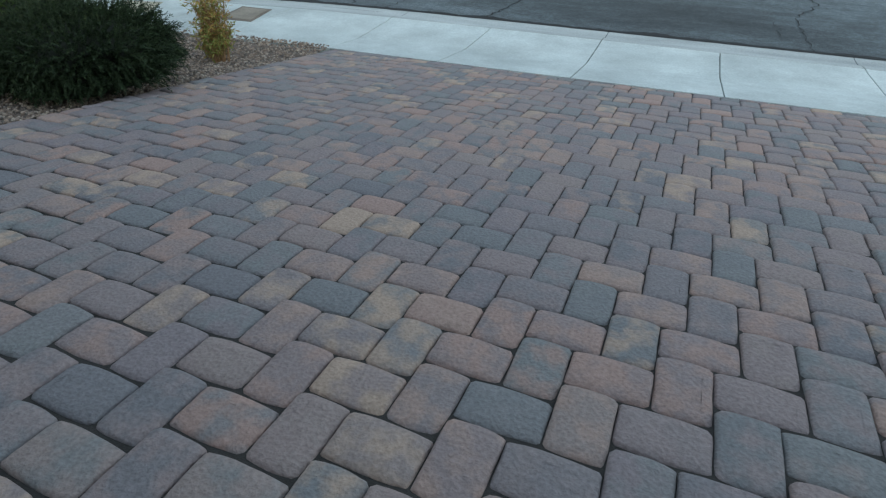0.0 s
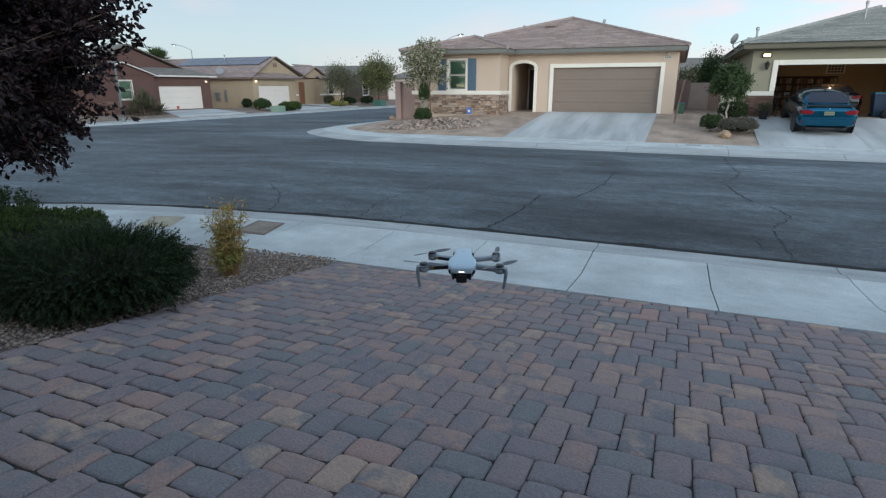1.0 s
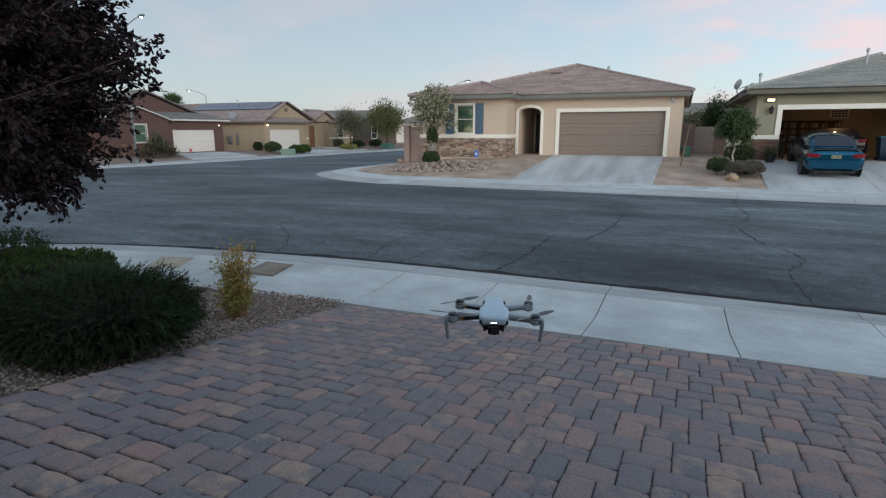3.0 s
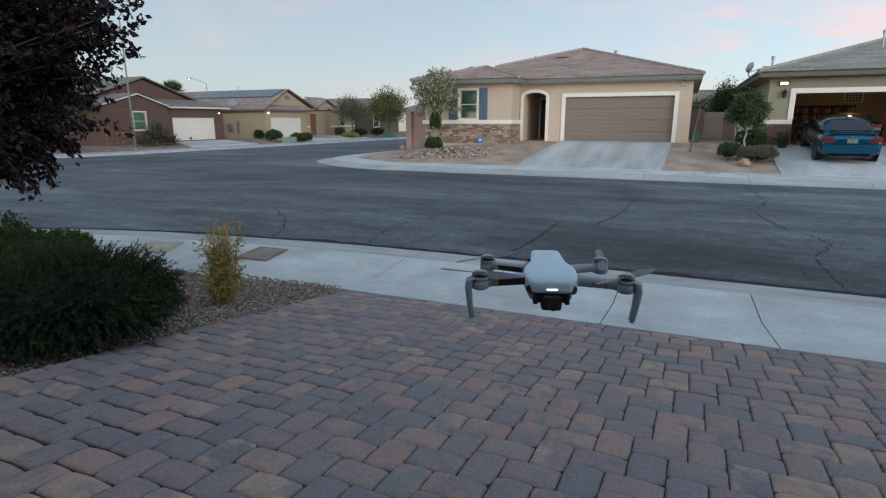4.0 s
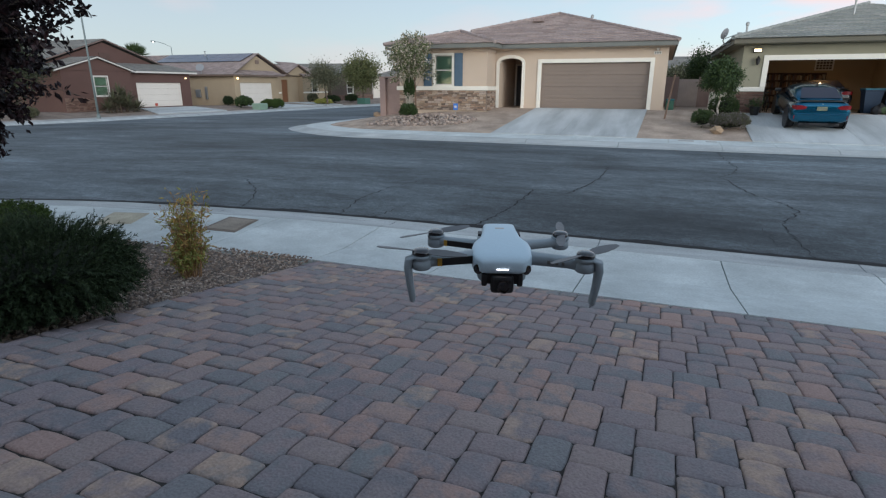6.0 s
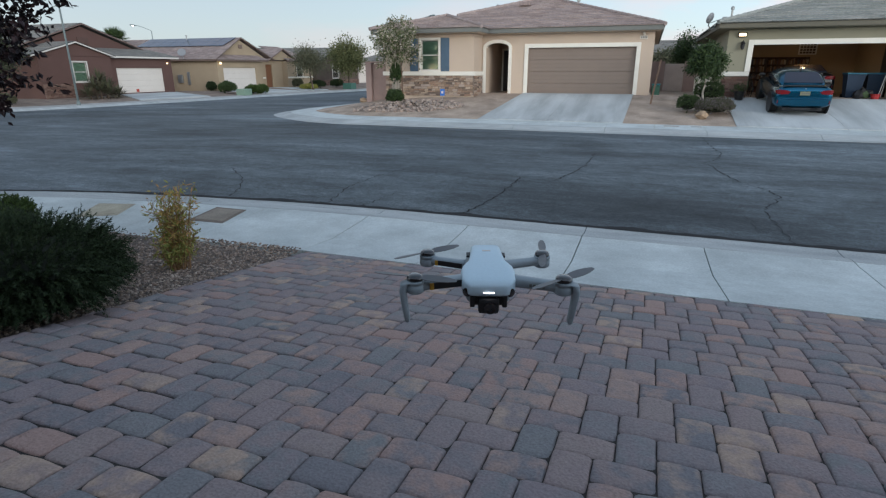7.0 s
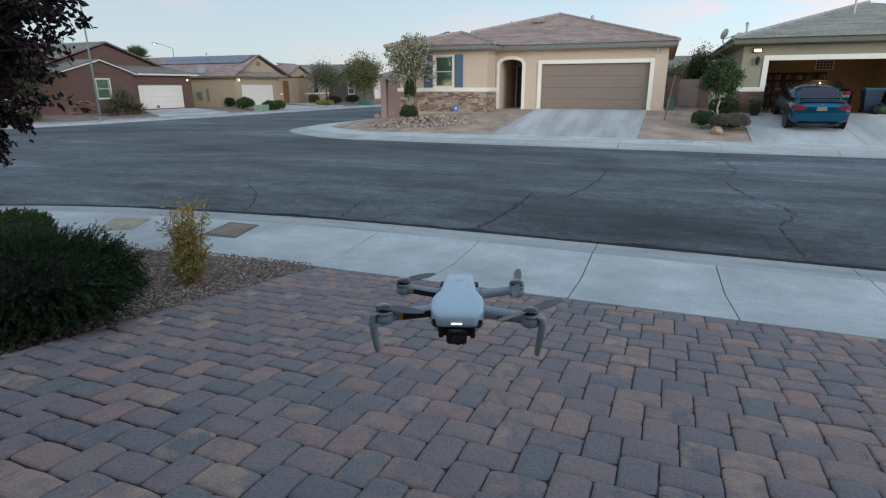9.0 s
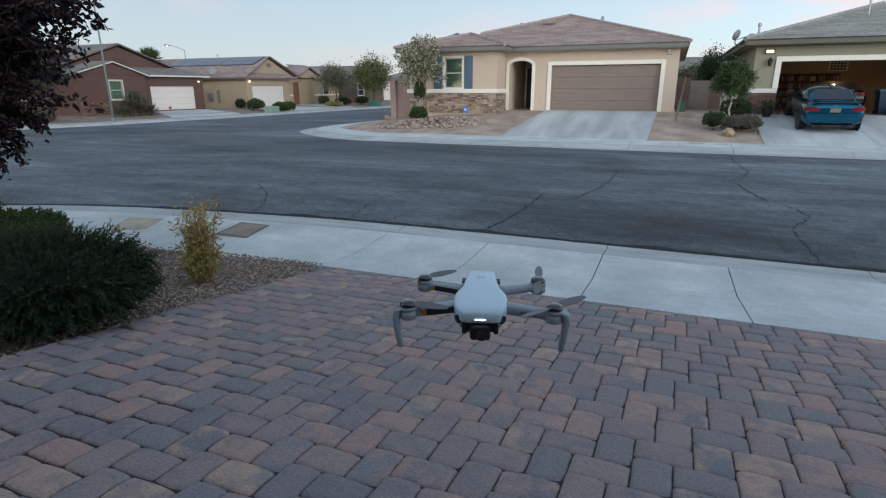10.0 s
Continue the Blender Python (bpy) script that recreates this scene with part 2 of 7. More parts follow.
M_WHITE_TRIM = mat("white_trim", (0.6, 0.57, 0.52), 0.8, 0.05, 2, 60, 0.1)
M_GDOOR = mat("taupe_garage_door", (0.21, 0.165, 0.135), 0.6, 0.05, 1.5, 50, 0.1)
M_GDOOR_W = mat("white_garage_door", (0.66, 0.61, 0.55), 0.6, 0.04, 1.5, 50, 0.1)
M_SHUTTER = mat("blue_shutter", (0.075, 0.125, 0.18), 0.6, 0.1, 5, 60, 0.1)
M_ROOF = random_mat("pink_brown_roof_tile", [(0.29, 0.235, 0.22), (0.33, 0.27, 0.25), (0.27, 0.215, 0.2), (0.37, 0.3, 0.275)], "island", 0.9, 0.6, 2.5, 12, 0.5)
M_ROOF_G = random_mat("green_grey_roof_tile", [(0.24, 0.25, 0.235), (0.28, 0.29, 0.27), (0.22, 0.235, 0.22), (0.31, 0.31, 0.29)], "island", 0.9, 0.6, 2.5, 12, 0.5)
M_ROOF_D = random_mat("grey_brown_roof_tile", [(0.2, 0.198, 0.185), (0.235, 0.225, 0.21), (0.18, 0.178, 0.168)], "island", 0.9, 0.6, 2.5, 12, 0.5)
M_STONE = random_mat("ledge_stone", [(0.34, 0.25, 0.18), (0.22, 0.16, 0.125), (0.45, 0.36, 0.28), (0.15, 0.115, 0.095), (0.3, 0.2, 0.145), (0.4, 0.33, 0.28)], "object", 0.9, 0.4, 8, 60, 0.6)
M_STONE_D = random_mat("brown_ledge_stone", [(0.17, 0.1, 0.078), (0.12, 0.07, 0.056), (0.21, 0.14, 0.112)], "object", 0.9, 0.4, 8, 60, 0.6)
M_MORTAR = mat("mortar", (0.16, 0.13, 0.11), 0.95, 0.2, 6, 60, 0.3)
M_BLOCK = mat("block_wall", (0.31, 0.225, 0.2), 0.95, 0.12, 2, 60, 0.4)
M_GLASS = plain("window_glass", (0.05, 0.07, 0.065), 0.06, 0.0)
M_BLIND = mat("green_blind", (0.54, 0.58, 0.5), 0.6, 0.06, 3, 20, 0.05)
M_DARK = mat("painted_unlit_dark", (0.03, 0.026, 0.024), 0.8, 0.2, 3, 30, 0.1)
M_DOOR_DK = mat("dark_front_door", (0.035, 0.03, 0.03), 0.5, 0.2, 3, 30, 0.1)
M_WOOD_DOOR = mat("wood_front_door", (0.17, 0.075, 0.035), 0.5, 0.2, 3, 30, 0.1, stretch=(4, 4, 0.5))
M_WOOD = mat("weathered_wood", (0.15, 0.095, 0.065), 0.85, 0.25, 4, 60, 0.3, stretch=(6, 6, 0.7))
M_SHELF = mat("dark_shelf_wood", (0.06, 0.032, 0.022), 0.6, 0.2, 3, 30, 0.1)
M_GARAGE_IN = mat("garage_drywall", (0.36, 0.26, 0.165), 0.9, 0.06, 1, 40, 0.05)
M_METAL = mat("galvanised_steel", (0.33, 0.34, 0.34), 0.5, 0.1, 3, 40, 0.05, metal=0.7)
M_POST = mat("painted_lamp_post", (0.15, 0.185, 0.185), 0.6, 0.12, 3, 40, 0.05)
M_BLACK = plain("black_plastic", (0.012, 0.012, 0.013), 0.45)
M_RUBBER = mat("tyre_rubber", (0.016, 0.016, 0.017), 0.85, 0.2, 10, 100, 0.2)
M_LEAF_DK = random_mat("rosemary_needles", [(0.018, 0.032, 0.012), (0.026, 0.046, 0.017), (0.04, 0.064, 0.026), (0.013, 0.024, 0.01)], "island", 0.7, 0.2, 5, 30, 0.05)
M_LEAF_BOX = random_mat("clipped_hedge_leaves", [(0.05, 0.085, 0.02), (0.07, 0.11, 0.028), (0.036, 0.064, 0.016)], "island", 0.6, 0.2, 5, 30, 0.05)
M_LEAF_PLUM = random_mat("purple_plum_leaves", [(0.012, 0.007, 0.010), (0.018, 0.009, 0.012), (0.008, 0.006, 0.008), (0.026, 0.012, 0.014)], "island", 0.55, 0.2, 5, 30, 0.05)
M_LEAF_YEL = random_mat("yellowing_leaves", [(0.4, 0.26, 0.08), (0.34, 0.27, 0.08), (0.44, 0.25, 0.09), (0.27, 0.27, 0.075)], "island", 0.6, 0.2, 5, 30, 0.05)
M_LEAF_GRN = random_mat("green_leaves", [(0.042, 0.07, 0.022), (0.062, 0.1, 0.03), (0.028, 0.052, 0.018), (0.05, 0.078, 0.036)], "island", 0.6, 0.2, 5, 30, 0.05)
M_LEAF_OLV = random_mat("olive_leaves", [(0.1, 0.105, 0.06), (0.13, 0.125, 0.08), (0.075, 0.085, 0.05)], "island", 0.6, 0.2, 5, 30, 0.05)
M_LEAF_DKOLV = random_mat("dark_olive_leaves", [(0.045, 0.055, 0.03), (0.06, 0.068, 0.038), (0.032, 0.042, 0.024)], "island", 0.6, 0.2, 5, 30, 0.05)
M_BLOSSOM = random_mat("grey_green_leaves_and_pale_flowers", [(0.1, 0.125, 0.05), (0.34, 0.3, 0.23), (0.07, 0.09, 0.035), (0.5, 0.44, 0.36), (0.12, 0.145, 0.06), (0.085, 0.105, 0.04)], "island", 0.6, 0.2, 5, 30, 0.05)
M_LAVENDER = random_mat("lavender_flowers", [(0.09, 0.1, 0.05), (0.24, 0.19, 0.24), (0.07, 0.08, 0.04), (0.12, 0.12, 0.07)], "island", 0.6, 0.2, 5, 30, 0.05)
M_BARK = mat("bark", (0.12, 0.09, 0.07), 0.9, 0.3, 10, 60, 0.6)
M_BARK_PALE = mat("pale_bark", (0.36, 0.32, 0.27), 0.9, 0.3, 10, 60, 0.4)
M_STEM = mat("dry_stems", (0.27, 0.16, 0.08), 0.8, 0.3, 10, 60, 0.3)


# ---- building helpers ----
BASE = {}


def thing(name, label, category, at=(0, 0, 0), turn=0.0, group="", kind=""):
    """An Empty at a thing's base; its parts are built in the thing's own metres when turned, else in world metres."""
    ob = new(name)
    ob.empty_display_size = 0.2
    ob.matrix_world = Matrix.Translation(at) @ Matrix.Rotation(radians(turn), 4, "Z")
    BASE[ob.name] = Vector((0, 0, 0)) if turn else Vector(at)
    return tagged(ob, label, category, group, kind)


SPLIT = {"wall", "fascia", "soffit", "band", "cornice", "ridge_tile", "garage_wall", "gable", "rake", "trim", "curb", "panel", "cane", "tool_handle", "meter_box"}


def part(name, bm, material, parent, label="", smooth=False):
    """Links a bmesh as one mesh under a thing; boards and walls that do not touch become parts of their own."""
    if name in SPLIT:
        bmesh.ops.remove_doubles(bm, verts=bm.verts, dist=0.001)
        todo, groups = set(bm.verts), []
        while todo:
            stack, seen = [todo.pop()], set()
            while stack:
                v = stack.pop()
                if v in seen:
                    continue
                seen.add(v)
                stack += [e.other_vert(v) for e in v.link_edges if e.other_vert(v) not in seen]
            todo -= seen
            groups.append(seen)
        if len(groups) > 1:
            made = []
            for grp in groups:
                b2 = bmesh.new()
                vm = {v: b2.verts.new(v.co) for v in bm.verts if v in grp}
                for f in bm.faces:
                    if f.verts[0] in grp:
                        try:
                            b2.faces.new([vm[v] for v in f.verts])
                        except ValueError:
                            pass
                made.append(one_part(name, b2, material, parent, label, smooth))
            bm.free()
            return made[0]
    return one_part(name, bm, material, parent, label, smooth)


def one_part(name, bm, material, parent, label="", smooth=False):
    me = bpy.data.meshes.new(name)
    off = BASE.get(parent.name, Vector((0, 0, 0))) if parent else Vector((0, 0, 0))
    if off.length:
        bm.transform(Matrix.Translation(-off))
    bm.normal_update()
    bm.to_mesh(me)
    bm.free()
    me.materials.append(material)
    if smooth:
        for p in me.polygons:
            p.use_smooth = True
    ob = new(name, me)
    if parent:
        ob.parent = parent
        BASE[ob.name] = off
    if label:
        ob["label"] = label
    return ob


def solo(name, bm, material, label, category, kind="", group="", smooth=False):
    ob = part(name, bm, material, None, smooth=smooth)
    return tagged(ob, label, category, group, kind)


def box(bm, x0, x1, y0, y1, z0, z1, bevel=0.0, m=None):
    g = bmesh.ops.create_cube(bm, size=1.0)
    vs = g["verts"]
    bmesh.ops.scale(bm, vec=(x1 - x0, y1 - y0, z1 - z0), verts=vs)
    bmesh.ops.translate(bm, vec=((x0 + x1) / 2, (y0 + y1) / 2, (z0 + z1) / 2), verts=vs)
    if bevel:
        es = list({e for v in vs for e in v.link_edges})
        r = bmesh.ops.bevel(bm, geom=es, offset=bevel, segments=2, affect="EDGES", profile=0.5)
        vs = list({v for f in r["faces"] for v in f.verts} | {v for v in vs if v.is_valid})
    if m is not None:
        bmesh.ops.transform(bm, matrix=m, verts=[v for v in vs if v.is_valid])
    return vs


def boxes(*specs, bevel=0.0):
    bm = bmesh.new()
    for s in specs:
        box(bm, *s, bevel=bevel)
    return bm


def rod(bm, a, b, r0, r1=None, n=8):
    """A tapered round bar from a to b."""
    a, b = Vector(a), Vector(b)
    r1 = r0 if r1 is None else r1
    d = (b - a).normalized()
    u = d.cross(Vector((0.31, 0.87, 0.22))).normalized()
    w = d.cross(u)
    rings = []
    for p, r in ((a, r0), (b, r1)):
        rings.append([bm.verts.new(p + (u * math.cos(2 * math.pi * i / n) + w * math.sin(2 * math.pi * i / n)) * r) for i in range(n)])
    for i in range(n):
        j = (i + 1) % n
        bm.faces.new((rings[0][i], rings[0][j], rings[1][j], rings[1][i]))
    bm.faces.new(rings[0][::-1])
    bm.faces.new(rings[1])


def lathe(bm, profile, n=24, at=(0, 0, 0), m=None):
    """A turned form from (radius, height) pairs."""
    rings = []
    for r, z in profile:
        ring = []
        for i in range(n):
            a = 2 * math.pi * i / n
            p = Vector((at[0] + r * math.cos(a), at[1] + r * math.sin(a), at[2] + z))
            ring.append(bm.verts.new(m @ p if m is not None else p))
        rings.append(ring)
    for k in range(len(rings) - 1):
        for i in range(n):
            j = (i + 1) % n
            bm.faces.new((rings[k][i], rings[k][j], rings[k + 1][j], rings[k + 1][i]))
    bm.faces.new(rings[0][::-1])
    bm.faces.new(rings[-1])


def loft(bm, sections, cap=True):
    """Joins equal loops of points into a skin."""
    rings = [[bm.verts.new(p) for p in s] for s in sections]
    n = len(rings[0])
    for k in range(len(rings) - 1):
        for i in range(n):
            j = (i + 1) % n
            bm.faces.new((rings[k][i], rings[k][j], rings[k + 1][j], rings[k + 1][i]))
    if cap:
        bm.faces.new(rings[0][::-1])
        bm.faces.new(rings[-1])
    bmesh.ops.recalc_face_normals(bm, faces=bm.faces)


def sheet(name, xs, ys, height, material, keep=None):
    """A height field as one mesh."""
    bm = bmesh.new()
    grid = {}
    for i, x in enumerate(xs):
        for j, y in enumerate(ys):
            grid[i, j] = (x, y)
    vs = {}

    def v(i, j):
        if (i, j) not in vs:
            x, y = grid[i, j]
            vs[i, j] = bm.verts.new((x, y, height(x, y)))
        return vs[i, j]
    for i in range(len(xs) - 1):
        for j in range(len(ys) - 1):
            if keep is None or keep((xs[i] + xs[i + 1]) / 2, (ys[j] + ys[j + 1]) / 2):
                bm.faces.new((v(i, j), v(i + 1, j), v(i + 1, j + 1), v(i, j + 1)))
    return bm


def steps(a, b, s):
    n = max(1, int(round((b - a) / s)))
    return [a + (b - a) * i / n for i in range(n + 1)]


def roof_plane(bm, poly, course=0.36, lift=0.045):
    """A pitched plane as overlapping courses of tiles: poly is convex, in world metres."""
    P = [Vector(p) for p in poly]
    nrm = (P[1] - P[0]).cross(P[2] - P[0]).normalized()
    if nrm.z < 0:
        nrm = -nrm
    z0, z1 = min(p.z for p in P), max(p.z for p in P)
    slope = max(0.05, math.sqrt(max(1e-6, 1 - nrm.z ** 2)))
    dz = course * slope

    def cut(z):
        pts = []
        for i in range(len(P)):
            a, b = P[i], P[(i + 1) % len(P)]
            if abs(a.z - b.z) > 1e-6 and (a.z - z) * (b.z - z) <= 0:
                pts.append(a + (b - a) * ((z - a.z) / (b.z - a.z)))
            elif abs(a.z - b.z) <= 1e-6 and abs(a.z - z) < 1e-6:
                pts += [a, b]
        if len(pts) < 2:
            return None
        best = max(((p, q) for p in pts for q in pts), key=lambda pq: (pq[0] - pq[1]).length)
        return best
    along = Vector((0, 0, 1)).cross(nrm).normalized()
    z = z0
    row = 0
    while z < z1 - 0.02:
        lo, hi = cut(z + 1e-4), cut(min(z + dz * 1.02, z1 - 1e-4))
        z += dz
        row += 1
        if not lo or not hi:
            continue
        lo = sorted(lo, key=lambda p: p.dot(along))
        hi = sorted(hi, key=lambda p: p.dot(along))
        n = max(1, int((lo[1] - lo[0]).length / 0.6))
        for k in range(n):
            f0, f1 = k / n, (k + 1) / n
            a, b = lo[0].lerp(lo[1], f0), lo[0].lerp(lo[1], f1)
            c, d = hi[0].lerp(hi[1], f1), hi[0].lerp(hi[1], f0)
            up = nrm * (lift * (0.8 + 0.4 * random.random()))
            q = [a + up, b + up, c + nrm * 0.008, d + nrm * 0.008, a, b]
            va = [bm.verts.new(p) for p in q]
            bm.faces.new((va[0], va[1], va[2], va[3]))
            bm.faces.new((va[4], va[5], va[1], va[0]))
    # the deck below the tiles
    bm.faces.new([bm.verts.new(p - nrm * 0.03) for p in P])


def ridge_caps(bm, a, b, r=0.085):
    """Half-round cap tiles along a ridge or hip."""
    a, b = Vector(a), Vector(b)
    n = max(1, int((b - a).length / 0.42))
    for k in range(n):
        p, q = a.lerp(b, k / n), a.lerp(b, (k + 1.06) / n)
        rod(bm, p + Vector((0, 0, 0.02)), q + Vector((0, 0, 0.055)), r, r * 0.85, 7)


def wall_with_holes(bm, u0, u1, z0, z1, holes, at, axis, thick, ):
    """A wall along axis 'x' or 'y' whose outer face lies at `at`; holes are (u0, u1, z0, z1); thick is signed, inward."""
    us = sorted({u0, u1, *[h[0] for h in holes], *[h[1] for h in holes]})
    zs = sorted({z0, z1, *[h[2] for h in holes], *[h[3] for h in holes]})
    lo, hi = min(at, at + thick), max(at, at + thick)
    for i in range(len(us) - 1):
        run = None
        for j in range(len(zs) - 1):
            um, zm = (us[i] + us[i + 1]) / 2, (zs[j] + zs[j + 1]) / 2
            solid = not any(h[0] < um < h[1] and h[2] < zm < h[3] for h in holes)
            if solid and run is None:
                run = zs[j]
            if run is not None and (not solid or j == len(zs) - 2):
                top = zs[j + 1] if solid else zs[j]
                if axis == "x":
                    box(bm, us[i], us[i + 1], lo, hi, run, top)
                else:
                    box(bm, lo, hi, us[i], us[i + 1], run, top)
                run = None


def leaf(bm, p, d, up, length, width, fold=0.25):
    """A pointed leaf of four triangles, folded along its midrib."""
    side = d.cross(up)
    if side.length < 1e-4:
        side = Vector((1, 0, 0))
    side = side.normalized() * width / 2
    nrm = side.cross(d).normalized() * width * fold
    a, m, t = bm.verts.new(p), bm.verts.new(p + d * length * 0.45 - nrm), bm.verts.new(p + d * length)
    l, r = bm.verts.new(p + d * length * 0.45 + side), bm.verts.new(p + d * length * 0.45 - side)
    for f in ((a, m, l), (l, m, t), (a, r, m), (m, r, t)):
        bm.faces.new(f)


def rand_dir(rng, zbias=0.0):
    while True:
        v = Vector((rng.uniform(-1, 1), rng.uniform(-1, 1), rng.uniform(-1, 1)))
        if 0.05 < v.length < 1:
            v.normalize()
            v.z += zbias
            return v.normalized()


def stone_mesh(bm, p, r, rng, flat=0.7):
    g = bmesh.ops.create_icosphere(bm, subdivisions=1, radius=1.0)
    s = Vector((rng.uniform(0.7, 1.3), rng.uniform(0.7, 1.2), rng.uniform(0.5, 0.9) * flat / 0.7)) * r
    rot = Euler((rng.uniform(-0.5, 0.5), rng.uniform(-0.5, 0.5), rng.uniform(0, 6.28))).to_matrix()
    for v in g["verts"]:
        k = rng.uniform(0.8, 1.2)
        v.co = rot @ Vector((v.co.x * s.x * k, v.co.y * s.y * k, v.co.z * s.z * k)) + Vector(p)




def stones(points, rng, flat=0.7):
    """Many stones in one mesh, fast: points are (x, y, z, radius)."""
    t = (1 + 5 ** 0.5) / 2
    base = np.array([(-1, t, 0), (1, t, 0), (-1, -t, 0), (1, -t, 0), (0, -1, t), (0, 1, t), (0, -1, -t), (0, 1, -t), (t, 0, -1), (t, 0, 1), (-t, 0, -1), (-t, 0, 1)]) / 1.9
    tri = np.array([(0, 11, 5), (0, 5, 1), (0, 1, 7), (0, 7, 10), (0, 10, 11), (1, 5, 9), (5, 11, 4), (11, 10, 2), (10, 7, 6), (7, 1, 8), (3, 9, 4), (3, 4, 2), (3, 2, 6), (3, 6, 8), (3, 8, 9), (4, 9, 5), (2, 4, 11), (6, 2, 10), (8, 6, 7), (9, 8, 1)])
    V, F = [], []
    for k, (x, y, z, r) in enumerate(points):
        s = rng.uniform(0.65, 1.3, 3) * r * np.array([1, 1, flat])
        a = rng.uniform(0, 6.28)
        c = base * rng.uniform(0.78, 1.2, (12, 1)) * s
        q = np.c_[c[:, 0] * np.cos(a) - c[:, 1] * np.sin(a), c[:, 0] * np.sin(a) + c[:, 1] * np.cos(a), c[:, 2]] + (x, y, z)
        V.append(q)
        F.append(tri + 12 * k)
    me = bpy.data.meshes.new("stones")
    me.from_pydata(np.concatenate(V).tolist(), [], np.concatenate(F).tolist())
    return me


def mesh_thing(name, me, material, label, category, kind="stuff", parent=None):
    me.materials.append(material)
    ob = new(name, me)
    if parent:
        ob.parent = parent
        if kind:
            ob["kind"] = kind
        return ob
    return tagged(ob, label, category, "", kind)


# ---- the lie of the land ----
GX, GY = 0.0236, -0.1416


def drive_z(x, y):
    return GX * x + GY * y


def road_z(x, y):
    z = -0.965 + 0.016 * min(0.0, x + 10)
    if x > -16:
        z += 0.09 * max(0.0, 1 - ((y - 13.9) / 6.0) ** 2) * min(1, (x + 16) / 6)
    return z


# asphalt edges of the three blocks, and the way to their inside
FAR_EDGE = [(40, 19.9), (14, 19.9), (-5.9, 19.9), (-9.1, 19.9), (-11.8, 20.2), (-13.6, 20.8), (-15.2, 21.8), (-16.8, 23.0), (-18.1, 24.4), (-18.8, 26.2), (-19.1, 28.4), (-18.9, 31), (-18.2, 45), (-17, 90)]
LEFT_EDGE = [(-30, 92), (-32.4, 61.3), (-34, 53.9), (-34.5, 46.7), (-34.8, 42.1), (-35.5, 35.2), (-36.5, 27.9), (-37.8, 24.2), (-41, 16), (-46, 7), (-54, -4)]
NEAR_EDGE = [(-27, -10), (-24, -4.4), (-21, 0.2), (-18, 3.2), (-15, 5.15), (-12.4, 6.4), (-10.7, 6.95), (-8.85, 7.4), (-7.1, 7.66), (-5.4, 7.86), (-3.86, 7.92), (-2.4, 7.93), (-0.92, 7.93), (0.47, 7.93), (1.95, 7.93), (3.4, 7.93), (4.9, 7.93), (6.4, 7.93), (9, 7.93), (14, 7.93), (40, 7.93)]


def polyline(pts, step):
    """The line resampled at even steps, with unit normals to its left-hand side turned to the block."""
    out = []
    for (x0, y0), (x1, y1) in zip(pts, pts[1:]):
        n = max(1, int(math.hypot(x1 - x0, y1 - y0) / step))
        out += [(x0 + (x1 - x0) * k / n, y0 + (y1 - y0) * k / n) for k in range(n)]
    return out + [pts[-1]]


def inset(pts, d, sign):
    """The line moved d metres to one side."""
    A = np.array(pts)
    t = np.gradient(A, axis=0)
    t /= np.linalg.norm(t, axis=1)[:, None]
    nrm = np.c_[-t[:, 1], t[:, 0]] * sign
    return A + nrm * d


def dist_in(pts, sign):
    """Signed distance from a line, positive inside its block."""
    A = np.array(polyline(pts, 0.5))
    t = np.gradient(A, axis=0)
    t /= np.linalg.norm(t, axis=1)[:, None]
    nrm = np.c_[-t[:, 1], t[:, 0]] * sign

    def f(x, y):
        d = A - (x, y)
        i = int(np.argmin((d ** 2).sum(1)))
        return float(-(d[i] @ nrm[i]))
    return f


far_in, left_in, near_in = dist_in(FAR_EDGE, -1), dist_in(LEFT_EDGE, -1), dist_in(NEAR_EDGE, -1)


def far_z(x, y):
    d = far_in(x, y) - 2.1
    return road_z(x, 19.9) + 0.17 + 0.78 * min(1.0, max(0.0, d / 5.6)) - 0.02


def left_z(x, y):
    d = left_in(x, y) - 1.9
    return road_z(x, y) + 0.16 + 0.36 * min(1.0, max(0.0, d / 5.5))


def near_back(x):
    """Where the near pavement ends behind, and its height there."""
    return 5.30 - 0.078 * x


def near_z(x, y):
    d = near_in(x, y) - 2.36
    k = min(1.0, max(0.0, d / 1.5))
    return (-0.80) * (1 - k) + (drive_z(max(x, -6.5), min(5.5, max(y, -2))) - 0.035) * k - 0.03


# ---- ground and road ----
ground = solo("ground", boxes((-1500, 1500, -1500, 1500, -2.6, -2.2)), M_DG, "bare desert ground reaching the horizon", "ground", "structure")
solo("road", sheet("road", steps(-62, 40, 1.5), steps(-12, 95, 1.0), road_z, M_ASPHALT, lambda x, y: near_in(x, y) < 0.9 and far_in(x, y) < 0.9 and left_in(x, y) < 0.9),
     M_ASPHALT, "worn grey asphalt street with cracks at a junction", "road", "structure", smooth=True)
road = bpy.data.objects["road"]


